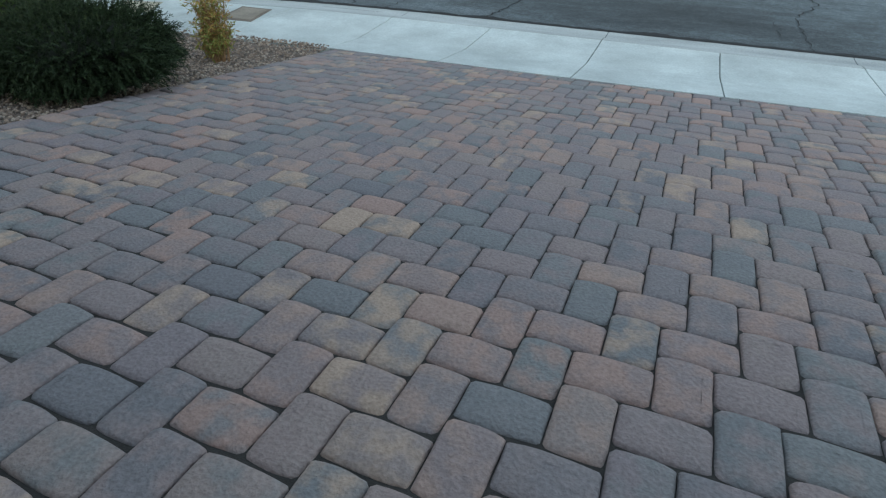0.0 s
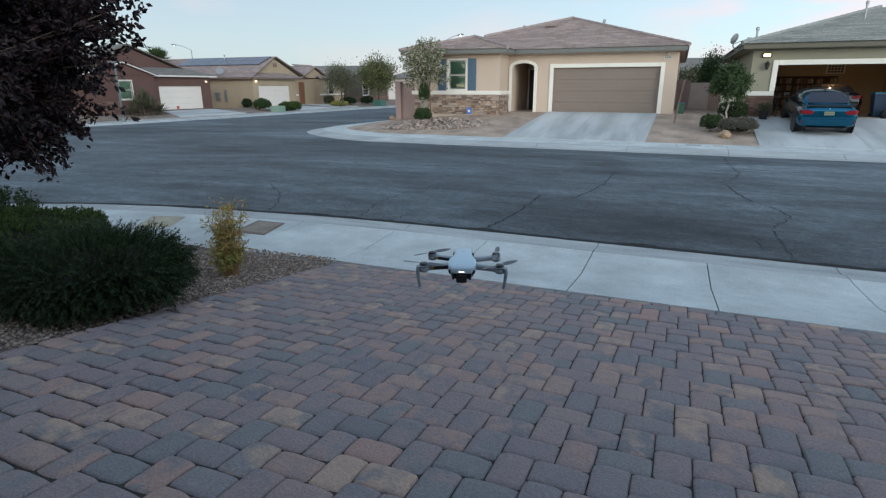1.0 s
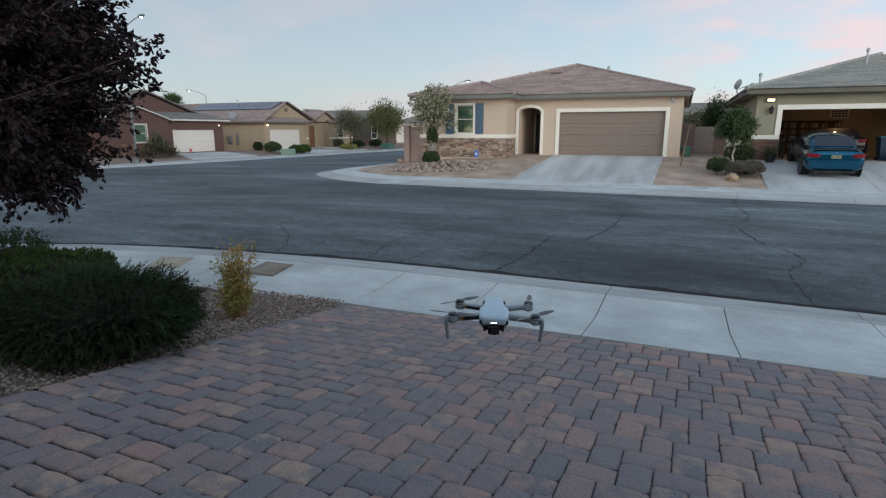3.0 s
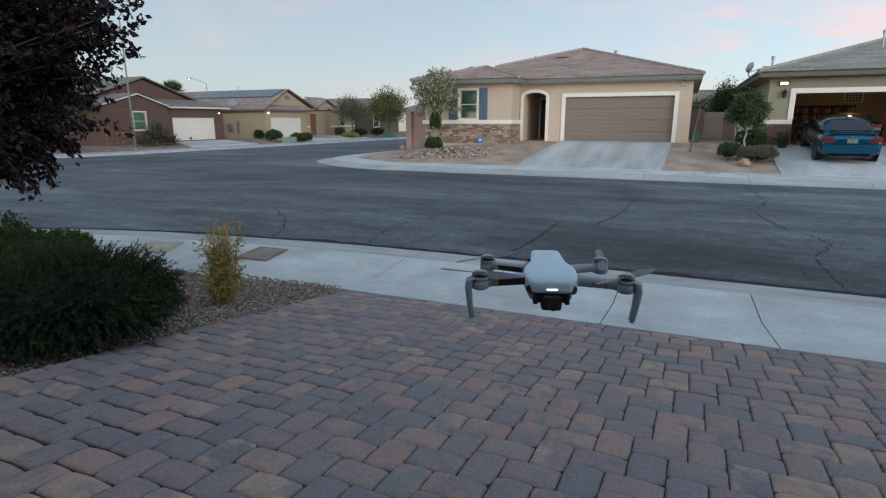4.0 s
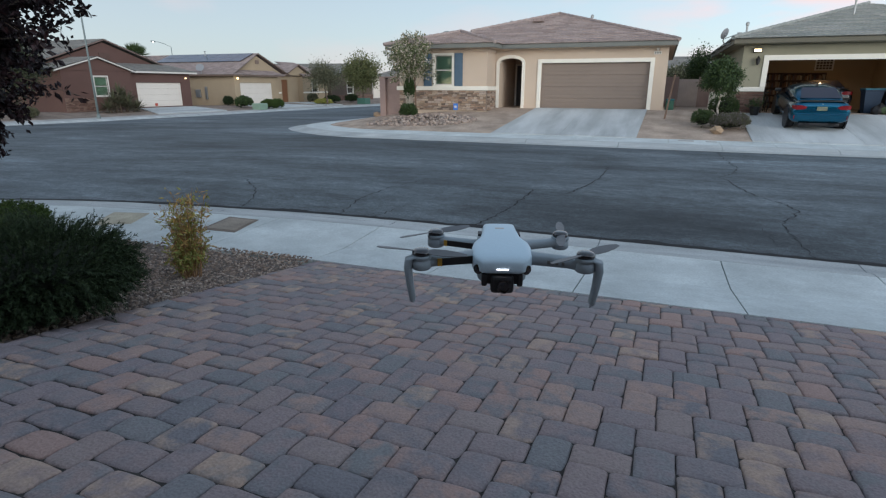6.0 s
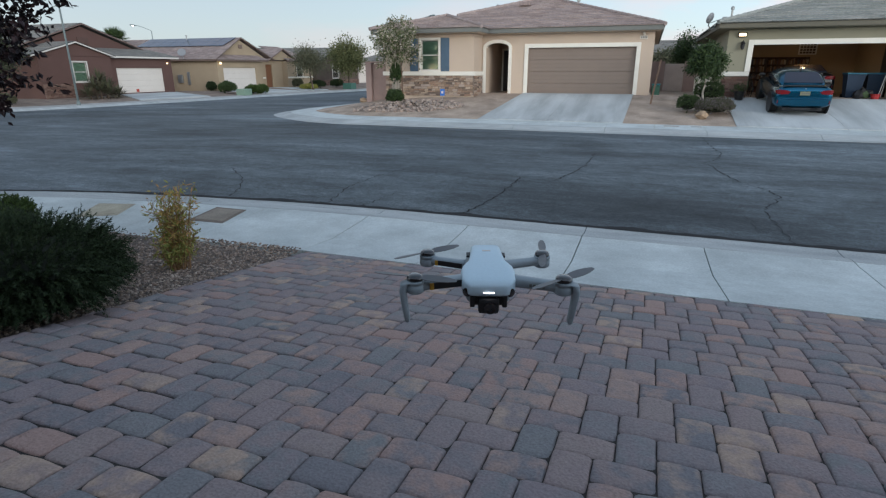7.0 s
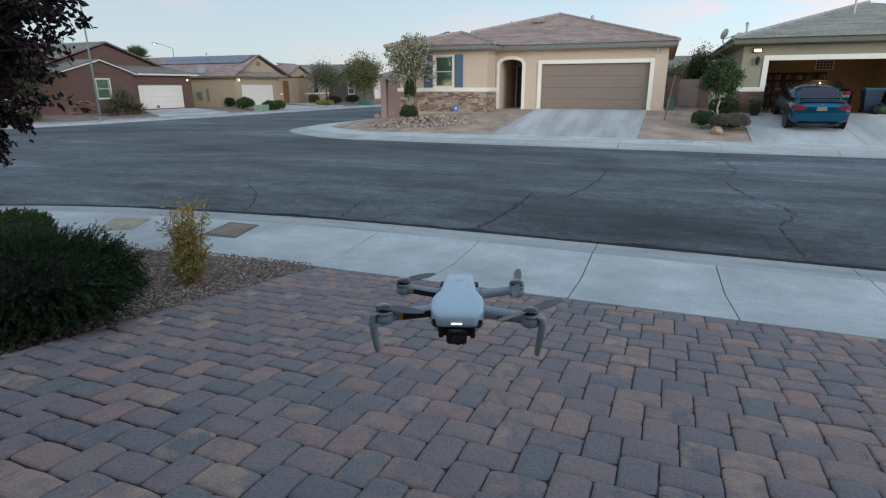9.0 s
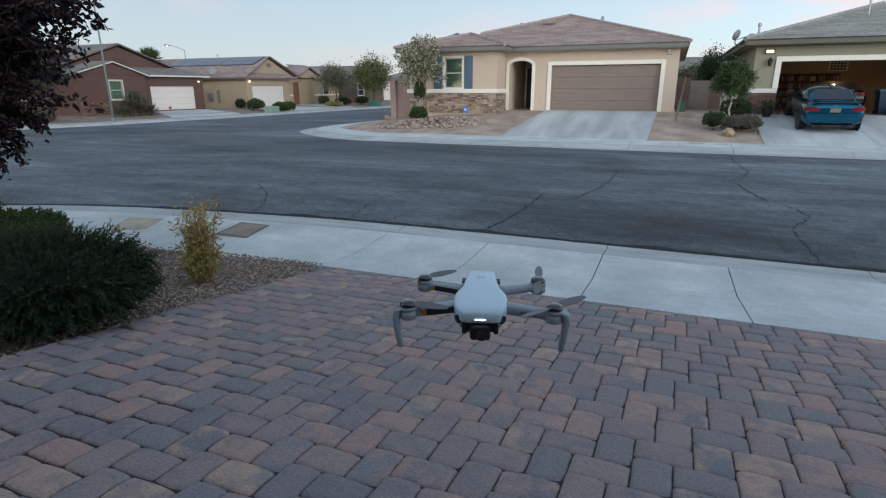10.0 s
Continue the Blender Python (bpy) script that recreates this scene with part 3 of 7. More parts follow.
def crack(points, width, rng):
    bm = bmesh.new()
    P = []
    for (x0, y0), (x1, y1) in zip(points, points[1:]):
        n = max(2, int(math.hypot(x1 - x0, y1 - y0) / 0.09))
        for k in range(n):
            P.append((x0 + (x1 - x0) * k / n + rng.uniform(-0.035, 0.035), y0 + (y1 - y0) * k / n + rng.uniform(-0.03, 0.03)))
    prev = None
    for i, (x, y) in enumerate(P):
        w = width * rng.uniform(0.25, 1.1)
        a, b = bm.verts.new((x - w, y, road_z(x, y) + 0.006)), bm.verts.new((x + w, y + w * 0.4, road_z(x, y) + 0.006))
        if prev:
            bm.faces.new((prev[0], prev[1], b, a))
        prev = (a, b)
    part("crack", bm, M_CRACK, road)


rng = random.Random(3)
crack([(-1.39, 14.41), (-1.43, 12.53), (-1.68, 11.18), (-1.84, 10.7), (-2.47, 10.87), (-2.47, 10.16), (-2.5, 9.26), (-2.59, 8.68), (-2.75, 7.95)], 0.015, rng)
crack([(1.42, 19.5), (1.39, 17.3), (1.5, 15.38), (1.32, 14.47), (0.97, 13.69), (1.12, 13.23), (1.19, 12.49), (1.36, 11.83), (1.58, 11.39), (1.78, 11.07), (1.85, 10.54), (1.61, 9.98), (1.46, 9.63), (1.48, 9.03), (1.52, 8.45), (1.53, 7.97)], 0.013, rng)
crack([(1.17, 9.25), (1.23, 8.55), (1.4, 8.54), (1.6, 8.69)], 0.005, rng)
crack([(-10.8, 10.32), (-9.74, 9.99), (-8.47, 9.96), (-7.72, 9.31), (-7.37, 8.95), (-7.0, 8.36), (-6.77, 7.8)], 0.014, rng)
crack([(-4.93, 10.91), (-5.12, 10.28), (-5.16, 9.71), (-5.2, 9.02), (-5.07, 8.48), (-4.96, 7.95)], 0.011, rng)
crack([(-4.2, 8.95), (-4.26, 8.54), (-4.37, 7.95)], 0.009, rng)
# the dark open seam between asphalt and gutter, with the raised asphalt edge's shade painted in
bm = bmesh.new()
L = polyline(NEAR_EDGE, 0.07)
prev = None
for x, y in L:
    w = 0.09 + 0.16 * abs(noise.noise(Vector((x * 1.3, y, 0)))) + 0.08 * abs(noise.noise(Vector((x * 7, y, 3)))) + rng.uniform(0, 0.02)
    c = 0.012 + 0.02 * abs(noise.noise(Vector((x * 4, y, 7))))
    a, b = bm.verts.new((x, y - c, road_z(x, y) + 0.016)), bm.verts.new((x, y + w, road_z(x, y) + 0.008))
    if prev:
        bm.faces.new((prev[0], prev[1], b, a))
    prev = (a, b)
part("seam", bm, M_CRACK, road)


def kerb_run(name, label, line, sign, joints, back, profile, material, zback=None, reach=None):
    """A pavement with a rolled kerb, laid slab by slab. profile: (metres in from the asphalt, rise)."""
    top = thing(name, label, "pavement", kind="structure")
    A = np.array(line)
    t = np.gradient(A, axis=0)
    t /= np.linalg.norm(t, axis=1)[:, None]
    nrm = np.c_[-t[:, 1], t[:, 0]] * sign
    seg = np.r_[0, np.cumsum(np.linalg.norm(np.diff(A, axis=0), axis=1))]

    def place(s, d):
        p = [np.interp(s, seg, A[:, k]) for k in (0, 1)]
        q = [np.interp(s, seg, nrm[:, k]) for k in (0, 1)]
        return p[0] + q[0] * d, p[1] + q[1] * d, p[0], p[1]
    kerb = [p for p in profile if p[0] <= back[0]]
    walk_ = [p for p in profile if p[0] >= back[0]]
    for group, label_, every in ((kerb, "gutter_slab", 2), (walk_, "slab", 1)):
        marks = joints[::every] if every > 1 else joints
        if marks[-1] != joints[-1]:
            marks = list(marks) + [joints[-1]]
        for s0, s1 in zip(marks, marks[1:]):
            bm = bmesh.new()
            ss = steps(s0 + 0.006, s1 - 0.006, 0.5)
            d0, d1 = group[0][0] + (0.012 if group is walk_ else 0), group[-1][0]
            rows = []
            for s in ss:
                row = []
                for d, h in group:
                    dd = min(max(d, d0), d1)
                    if reach and d == profile[-1][0]:
                        ex, ey = place(s, 0)[2:]
                        dd = reach(ex, ey)
                    x, y, fx, fy = place(s, dd)
                    zf = road_z(fx, fy) + h
                    if zback and d > back[0]:
                        k = (d - back[0]) / (profile[-1][0] - back[0])
                        zf = (road_z(fx, fy) + walk_[0][1]) * (1 - k) + zback(x, y) * k
                    row.append(Vector((x, y, zf)))
                rows.append(row)
            ring = [r + [Vector((p.x, p.y, p.z - 0.14)) for p in r[::-1]] for r in rows]
            loft(bm, ring)
            part(label_, bm, M_GUTTER if group is kerb else material, top)
    return top


def arc_joints(line, step, start=0.0):
    A = np.array(line)
    total = float(np.linalg.norm(np.diff(A, axis=0), axis=1).sum())
    return [start + k * step for k in range(int((total - start) / step))] + [total]


ROLLED = [(0.0, 0.012), (0.2, 0.004), (0.4, 0.016), (0.55, 0.075), (0.68, 0.115), (0.85, 0.125), (2.1, 0.165)]
APRON = [(0.0, 0.012), (0.15, 0.002), (0.3, 0.006), (0.42, 0.035), (0.52, 0.052), (0.6, 0.056), (0.75, 0.062), (1.6, 0.1), (2.5, 0.15)]


def near_zback(x, y):
    return drive_z(x, y) if x > -3.9 else drive_z(-3.9, 5.48) - 0.012 * min(3, (-3.9 - x)) + 0.0


near_line = polyline(NEAR_EDGE, 0.5)
A = np.array(near_line)
seg = np.r_[0, np.cumsum(np.linalg.norm(np.diff(A, axis=0), axis=1))]
s_at = [float(np.interp(x, A[:, 0], seg)) for x in (-26, -24, -22, -20, -18.4, -16.9, -15.4, -13.9, -12.4, -10.9, -9.4, -7.9, -6.9, -5.58, -3.9, -2.4, -0.92, 0.47, 1.95, 3.4, 4.9, 6.4, 7.9, 9.4, 11, 14, 20, 39)]
kerb_run("pavement_near", "pale concrete pavement and rolled gutter with tooled joints", near_line, -1, s_at, (0.6,), APRON, M_CONCRETE, near_zback, lambda x, y: y - near_back(x) if x > -3.95 else 2.36)
far_line = polyline(FAR_EDGE, 0.5)
kerb_run("pavement_far", "pale concrete pavement and rolled kerb round a corner", far_line, -1, arc_joints(far_line, 1.6), (0.85,), ROLLED, M_CONCRETE)
left_line = polyline(LEFT_EDGE, 0.8)
kerb_run("pavement_left", "pale concrete pavement along the side street", left_line, -1, arc_joints(left_line, 3.0), (0.85,), ROLLED, M_CONCRETE_OLD)

# yards behind the pavements
solo("yard_far", sheet("y", steps(-20, 30, 0.4), steps(20, 60, 0.4), lambda x, y: far_z(x, y) - (0.06 if far_in(x, y) < 2.1 else 0), M_DG, lambda x, y: far_in(x, y) > 1.4),
     M_DG, "pinkish decomposed granite front yard", "yard", "structure", smooth=True)
solo("yard_left", sheet("y", steps(-75, -30, 1.0), steps(-2, 90, 1.0), lambda x, y: left_z(x, y) - (0.1 if left_in(x, y) < 2.2 else 0), M_DG_LEFT, lambda x, y: left_in(x, y) > 1.1),
     M_DG_LEFT, "brown gravel front yards along the side street", "yard", "structure", smooth=True)
solo("yard_near", sheet("y", steps(-26, -3.74, 0.3), steps(-10, 8, 0.3), lambda x, y: near_z(x, y) - (0.17 if near_in(x, y) < 2.4 else 0), M_GRAVEL_BED, lambda x, y: near_in(x, y) > 2.0),
     M_GRAVEL_BED, "gravel planting bed beside the paved drive", "yard", "structure", smooth=True)

# two lids let into the near pavement
def pavement_z(x, y):
    k = min(1, max(0, (near_in(x, y) - 0.6) / 1.9))
    return (road_z(x, 7.9) + 0.056) * (1 - k) + near_zback(x, y) * k


def pavement_lid(corners, label, frame_col, fill_col):
    """A flush lid: a rim and a fill plate a little lower."""
    c = Vector((sum(p[0] for p in corners) / 4, sum(p[1] for p in corners) / 4, 0))
    t = thing("pavement_lid", label, "pavement lid", (c.x, c.y, pavement_z(c.x, c.y)))
    for nm, k, up, col in (("rim", 1.0, 0.007, frame_col), ("plate", 0.82, 0.012, fill_col)):
        ring = [c + (Vector((x, y, 0)) - c) * k for x, y in corners]
        bm = bmesh.new()
        loft(bm, [[Vector((p.x, p.y, pavement_z(p.x, p.y) + z)) for p in ring] for z in (-0.04, up)])
        part(nm, bm, mat("lid_" + nm, col, 0.9, 0.3, 4, 60, 0.3), t)


pavement_lid([(-6.27, 7.0), (-5.73, 7.0), (-5.53, 6.27), (-6.1, 6.25)], "rusty brown utility lid let into the pavement", (0.17, 0.14, 0.115), (0.25, 0.215, 0.175))
pavement_lid([(-8.17, 6.58), (-7.6, 6.74), (-7.28, 6.14), (-7.73, 5.85)], "sandy concrete utility lid let into the pavement", (0.36, 0.33, 0.26), (0.39, 0.355, 0.27))

# assumed viewer's house behind the drive: unseen, sized to keep low sun off the pavers
solo("wall_behind", boxes((-4.6, 15.5, -1.75, -1.5, -0.5, 2.7)), M_BROWNST, "unseen plain stucco house front added to shade the drive", "wall", "structure")
solo("eave_behind", boxes((-5.2, 16.1, -9, -0.95, 2.7, 2.88)), M_FASCIA, "unseen plain eave added behind the drive to shade it", "eave", "structure")
bm = bmesh.new()
loft(bm, [[Vector((x, -0.85, 2.885)), Vector((x, -9.0, 5.9)), Vector((x, -9.0, 5.75)), Vector((x, -0.85, 2.88))] for x in (-5.3, 16.2)])
solo("roof_behind", bm, M_ROOF, "unseen plain tile roof added behind the drive to shade it", "roof", "structure")


# ---- houses ----
def framed_window(house, axis, at, u0, u1, z0, z1, out, trim=M_TRIM, panes=2, fr=0.1):
    """A window in a wall: trim round it, a sash of two lights, blinds behind the glass. out: +1 or -1, the way it faces."""
    def bx(bm, a0, a1, b0, b1, d0, d1):
        lo, hi = sorted((at + out * d0, at + out * d1))
        if axis == "x":
            box(bm, a0, a1, lo, hi, b0, b1, 0.008)
        else:
            box(bm, lo, hi, a0, a1, b0, b1, 0.008)
    bm = bmesh.new()
    bx(bm, u0 - fr, u0, z0 - fr, z1 + fr, -0.05, 0.04)
    bx(bm, u1, u1 + fr, z0 - fr, z1 + fr, -0.05, 0.04)
    bx(bm, u0, u1, z1, z1 + fr, -0.05, 0.04)
    bx(bm, u0, u1, z0 - fr, z0, -0.05, 0.045)
    win = part("window", bm, trim, house)
    bm = bmesh.new()
    zm = (z0 + z1) / 2
    s = 0.045
    for a0, a1, b0, b1 in ((u0, u0 + s, z0, z1), (u1 - s, u1, z0, z1), (u0 + s, u1 - s, z1 - s, z1), (u0 + s, u1 - s, z0, z0 + s), (u0 + s, u1 - s, zm - s * 0.6, zm + s * 0.6)):
        bx(bm, a0, a1, b0, b1, -0.09, -0.05)
    part("window_frame", bm, M_WHITE_TRIM, win)
    for b0, b1 in ((z0 + s, zm - s * 0.6), (zm + s * 0.6, z1 - s)):
        bm = bmesh.new()
        bx(bm, u0 + s, u1 - s, b0, b1, -0.085, -0.075)
        part("pane", bm, M_GLASS_CLEAR, win)
    # a board painted near black in place of the unlit room
    bm = bmesh.new()
    bx(bm, u0, u1, z0, z1, -0.17, -0.15)
    part("room_dark", bm, M_DARK, win)
    bm = bmesh.new()
    n = int((z1 - z0) / 0.06)
    for k in range(n):
        b = z0 + (z1 - z0) * k / n
        bx(bm, u0 + 0.002, u1 - 0.002, b, b + (z1 - z0) / n - 0.004, -0.14, -0.125)
    part("blind", bm, M_BLIND, win)


def glass(name, tint, rough=0.02):
    m = bpy.data.materials.new(name)
    m.use_nodes = True
    N, L = m.node_tree.nodes, m.node_tree.links
    g = N.new("ShaderNodeBsdfGlossy")
    g.inputs["Roughness"].default_value = rough
    t = N.new("ShaderNodeBsdfTransparent")
    t.inputs["Color"].default_value = (*tint, 1)
    mx = N.new("ShaderNodeMixShader")
    fr = N.new("ShaderNodeFresnel")
    fr.inputs["IOR"].default_value = 1.5
    L.new(fr.outputs[0], mx.inputs[0])
    L.new(t.outputs[0], mx.inputs[1])
    L.new(g.outputs[0], mx.inputs[2])
    L.new(mx.outputs[0], N["Material Output"].inputs["Surface"])
    return m


M_GLASS_CLEAR = glass("clear_window_glass", (0.75, 0.85, 0.8))
M_GLASS_CAR = glass("tinted_car_glass", (0.12, 0.16, 0.22))


def sectional_door(house, axis, at, u0, u1, z0, z1, out, material, rows=4, cols=3, label=""):
    """A garage door of four hinged sections with pressed ribs."""
    def bx(bm, a0, a1, b0, b1, d0, d1, bev):
        lo, hi = sorted((at + out * d0, at + out * d1))
        if axis == "x":
            box(bm, a0, a1, lo, hi, b0, b1, bev)
        else:
            box(bm, lo, hi, a0, a1, b0, b1, bev)
    door = None
    for r in range(rows):
        b0, b1 = z0 + (z1 - z0) * r / rows, z0 + (z1 - z0) * (r + 1) / rows - 0.004
        bm = bmesh.new()
        bx(bm, u0, u1, b0, b1, -0.16, -0.12, 0.006)
        for c in range(cols):
            d = (b1 - b0) / cols
            bx(bm, u0 + 0.003, u1 - 0.003, b0 + d * c + 0.012, b0 + d * (c + 1) - 0.012, -0.125, -0.114, 0.004)
        if door is None:
            door = part("garage_door", bm, material, house, label)
        else:
            part("door_section", bm, material, door)
    return door


def trim_frame(house, axis, at, u0, u1, z0, z1, out, w, material, legs=True):
    bm = bmesh.new()
    def bx(a0, a1, b0, b1):
        lo, hi = sorted((at - out * 0.05, at + out * 0.05))
        if axis == "x":
            box(bm, a0, a1, lo, hi, b0, b1, 0.01)
        else:
            box(bm, lo, hi, a0, a1, b0, b1, 0.01)
    bx(u0 - w, u0, z0, z1 + w)
    bx(u1, u1 + w, z0, z1 + w)
    bx(u0 + 0.001, u1 - 0.001, z1, z1 + w * 0.999)
    return part("trim", bm, material, house, "cream stucco trim")


def ledge_stones(house, axis, at, u0, u1, z0, z1, out, material, rng, name="stone"):
    """A wainscot of rough ledge stones, each a piece, on a mortar bed."""
    bm = bmesh.new()
    lo, hi = sorted((at, at + out * 0.035))
    if axis == "x":
        box(bm, u0, u1, lo, hi, z0, z1)
    else:
        box(bm, lo, hi, u0, u1, z0, z1)
    bed = part("wainscot", bm, M_MORTAR, house, "stacked ledge stone wainscot")
    shapes = []
    for k in range(8):
        me = bpy.data.meshes.new("stone")
        b2 = bmesh.new()
        box(b2, -0.5, 0.5, -0.5, 0.5, -0.5, 0.5)
        for v in b2.verts:
            v.co += Vector((rng.uniform(-0.06, 0.06), rng.uniform(-0.12, 0.12), rng.uniform(-0.1, 0.1)))
        b2.to_mesh(me)
        b2.free()
        me.materials.append(material)
        shapes.append(me)
    z = z0 + 0.005
    off = BASE[bed.name]
    while z < z1 - 0.03:
        h = min(rng.uniform(0.055, 0.115), z1 - z)
        u = u0
        while u < u1 - 0.02:
            w = min(rng.uniform(0.14, 0.38), u1 - u)
            if u1 - u - w < 0.1:
                w = u1 - u
            d = rng.uniform(0.05, 0.09)
            ob = new(name, rng.choice(shapes))
            ob.parent = bed
            c = at + out * (0.02 + d / 2)
            if axis == "x":
                ob.matrix_basis = Matrix.Translation(Vector((u + w / 2, c, z + h / 2)) - off) @ Matrix.Diagonal((w - 0.015, d, h - 0.014, 1))
            else:
                ob.matrix_basis = Matrix.Translation(Vector((c, u + w / 2, z + h / 2)) - off) @ Matrix.Diagonal((d, w - 0.015, h - 0.014, 1))
            u += w
        z += h


rng = random.Random(11)
# the tan house opposite
TY, TZ = 28.0, -0.08          # its garage front and floor
tan = thing("house", "single-storey tan stucco house with pinkish tile roof and closed garage", "house", (-6, 28, TZ))
bm = bmesh.new()
wall_with_holes(bm, -8.2, -0.3, TZ - 0.5, 2.69, [(-7.98, -6.85, TZ - 0.02, 2.32), (-5.9, -1.02, TZ - 0.02, 2.05)], TY, "x", 0.25)
part("wall", bm, M_TAN, tan, "tan stucco garage front")
part("wall", boxes((-0.55, -0.3, 28.25, 42, TZ - 0.5, 2.72)), M_TAN, tan)
part("wall", boxes((-0.34, -0.27, 27.97, 28.0, TZ - 0.5, 0.08), (-6.05, -6.72, 27.97, 28.0, TZ - 0.5, 0.06)), M_TAN, tan, "stucco weep-screed base")
# the wing with the window
WY, WX0, WX1 = 26.6, -12.75, -8.2
bm = bmesh.new()
wall_with_holes(bm, WX0, WX1, TZ - 0.5, 2.69, [(-10.85, -9.95, 1.05, 2.42)], WY, "x", 0.25)
box(bm, WX1 - 0.25, WX1, WY + 0.25, TY + 2.2, TZ - 0.5, 2.72)
box(bm, WX0, WX0 + 0.25, WY + 0.25, 42, TZ - 0.5, 2.72)
part("wall", bm, M_TAN, tan, "tan stucco wing")
part("wall", boxes((WX0, -0.3, 41.8, 42.05, TZ - 0.5, 2.72)), M_TAN, tan)
part("cornice", boxes((WX0 - 0.03, WX1 + 0.03, WY - 0.05, WY, 2.55, 2.675), (WX1, WX1 + 0.04, WY - 0.05, TY, 2.55, 2.675), bevel=0.01), M_TAN, tan, "moulded stucco band below the eave")
part("band", boxes((WX0 - 0.12, WX1 + 0.1, WY - 0.13, WY + 0.02, 0.80, 0.99), (WX1 - 0.02, WX1 + 0.1, WY + 0.02, TY - 0.02, 0.80, 0.99), bevel=0.02), M_TRIM, tan, "cream sill band")
ledge_stones(tan, "x", WY, WX0 + 0.02, WX1, TZ - 0.05, 0.80, -1, M_STONE, rng)
ledge_stones(tan, "y", WX1, WY + 0.02, TY - 0.08, TZ - 0.05, 0.80, 1, M_STONE, rng)
framed_window(tan, "x", WY, -10.85, -9.95, 1.05, 2.42, -1)
for u0 in (-11.42, -9.82):
    bm = boxes((u0, u0 + 0.42, WY - 0.05, WY - 0.012, 1.0, 2.5), bevel=0.008)
    sh = part("shutter", bm, M_SHUTTER, tan, "slate blue panelled shutter")
    part("panel", boxes((u0 + 0.06, u0 + 0.36, WY - 0.062, WY - 0.051, 1.08, 1.7), (u0 + 0.06, u0 + 0.36, WY - 0.062, WY - 0.051, 1.78, 2.42), bevel=0.01), M_SHUTTER, sh)
# arched entry
bm = bmesh.new()
N_ARC = 12
x0, x1, zs, rise = -7.98, -6.85, 2.08, 0.22
prev = None
for k in range(N_ARC + 1):
    a = math.pi * k / N_ARC
    xi, zi = (x0 + x1) / 2 - (x1 - x0) / 2 * math.cos(a), zs + rise * math.sin(a)
    xo, zo = (x0 + x1) / 2 - ((x1 - x0) / 2 + 0.15) * math.cos(a), zs + (rise + 0.15) * math.sin(a)
    ring = [bm.verts.new(p) for p in ((xi, TY - 0.05, zi), (xo, TY - 0.05, zo), (xo, TY + 0.02, zo), (xi, TY + 0.26, zi))]
    if prev:
        for i in range(4):
            bm.faces.new((prev[i], prev[(i + 1) % 4], ring[(i + 1) % 4], ring[i]))
    prev = ring
box(bm, x0 - 0.15, x0, TY - 0.05, TY + 0.02, TZ, zs, 0.008)
box(bm, x1, x1 + 0.15, TY - 0.05, TY + 0.02, TZ, zs, 0.008)
part("arch_trim", bm, M_TRIM, tan, "cream arched entry surround")
bm = bmesh.new()
prev = None
for k in range(N_ARC + 1):
    a = math.pi * k / N_ARC
    xi, zi = (x0 + x1) / 2 - (x1 - x0) / 2 * math.cos(a), zs + rise * math.sin(a)
    ring = [bm.verts.new((xi, TY + 0.005, zi)), bm.verts.new((xi, TY + 0.005, 2.34))]
    if prev:
        bm.faces.new((prev[0], prev[1], ring[1], ring[0]))
    prev = ring
part("arch_spandrel", bm, M_TAN, tan)
bm = boxes((x0 - 0.25, x0, TY + 0.25, TY + 3.4, TZ, 2.5), (x1, x1 + 0.2, TY + 0.25, TY + 3.4, TZ, 2.5), (x0, x1, TY + 3.2, TY + 3.4, TZ, 2.5), (x0 - 0.25, x1 + 0.2, TY + 0.25, TY + 3.4, 2.5, 2.6))
part("porch", bm, M_TAN, tan, "recessed stucco porch")
d = part("front_door", boxes((-7.86, -6.98, TY + 3.1, TY + 3.19, TZ + 0.03, 2.05), bevel=0.01), M_DOOR_DK, tan, "dark front door in the porch")
part("frame", boxes((-7.94, -7.86, TY + 3.06, TY + 3.195, TZ + 0.025, 2.13), (-7.86, -6.9, TY + 3.06, TY + 3.195, 2.055, 2.13), bevel=0.008), M_TRIM, d)
part("step", boxes((x0 - 0.1, x1 + 0.1, TY - 0.4, TY + 3.2, TZ - 0.1, TZ + 0.02), bevel=0.01), M_CONCRETE, tan, "concrete porch slab")
# garage door and trim
sectional_door(tan, "x", TY, -5.9, -1.02, TZ, 2.05, -1, M_GDOOR, label="taupe sectional garage door, closed")
trim_frame(tan, "x", TY, -5.9, -1.02, TZ, 2.05, -1, 0.18, M_TRIM)
# plate with a painted number, drawn as bars, and a small floodlight
pl = part("number_plate", boxes((-0.92, -0.6, TY - 0.03, TY, 2.36, 2.5), bevel=0.005), M_WHITE_TRIM, tan, "pale plate with dark marks")
part("marks", boxes(*[(-0.88 + 0.07 * k, -0.84 + 0.07 * k, TY - 0.034, TY - 0.0305, 2.39, 2.47) for k in range(4)]), M_FASCIA, pl)
bm = bmesh.new()
lathe(bm, [(0.03, 0), (0.055, 0.02), (0.06, 0.1), (0.04, 0.12)], 10, (-0.76, TY - 0.08, 2.52))
part("floodlight", bm, M_WHITE_TRIM, tan)
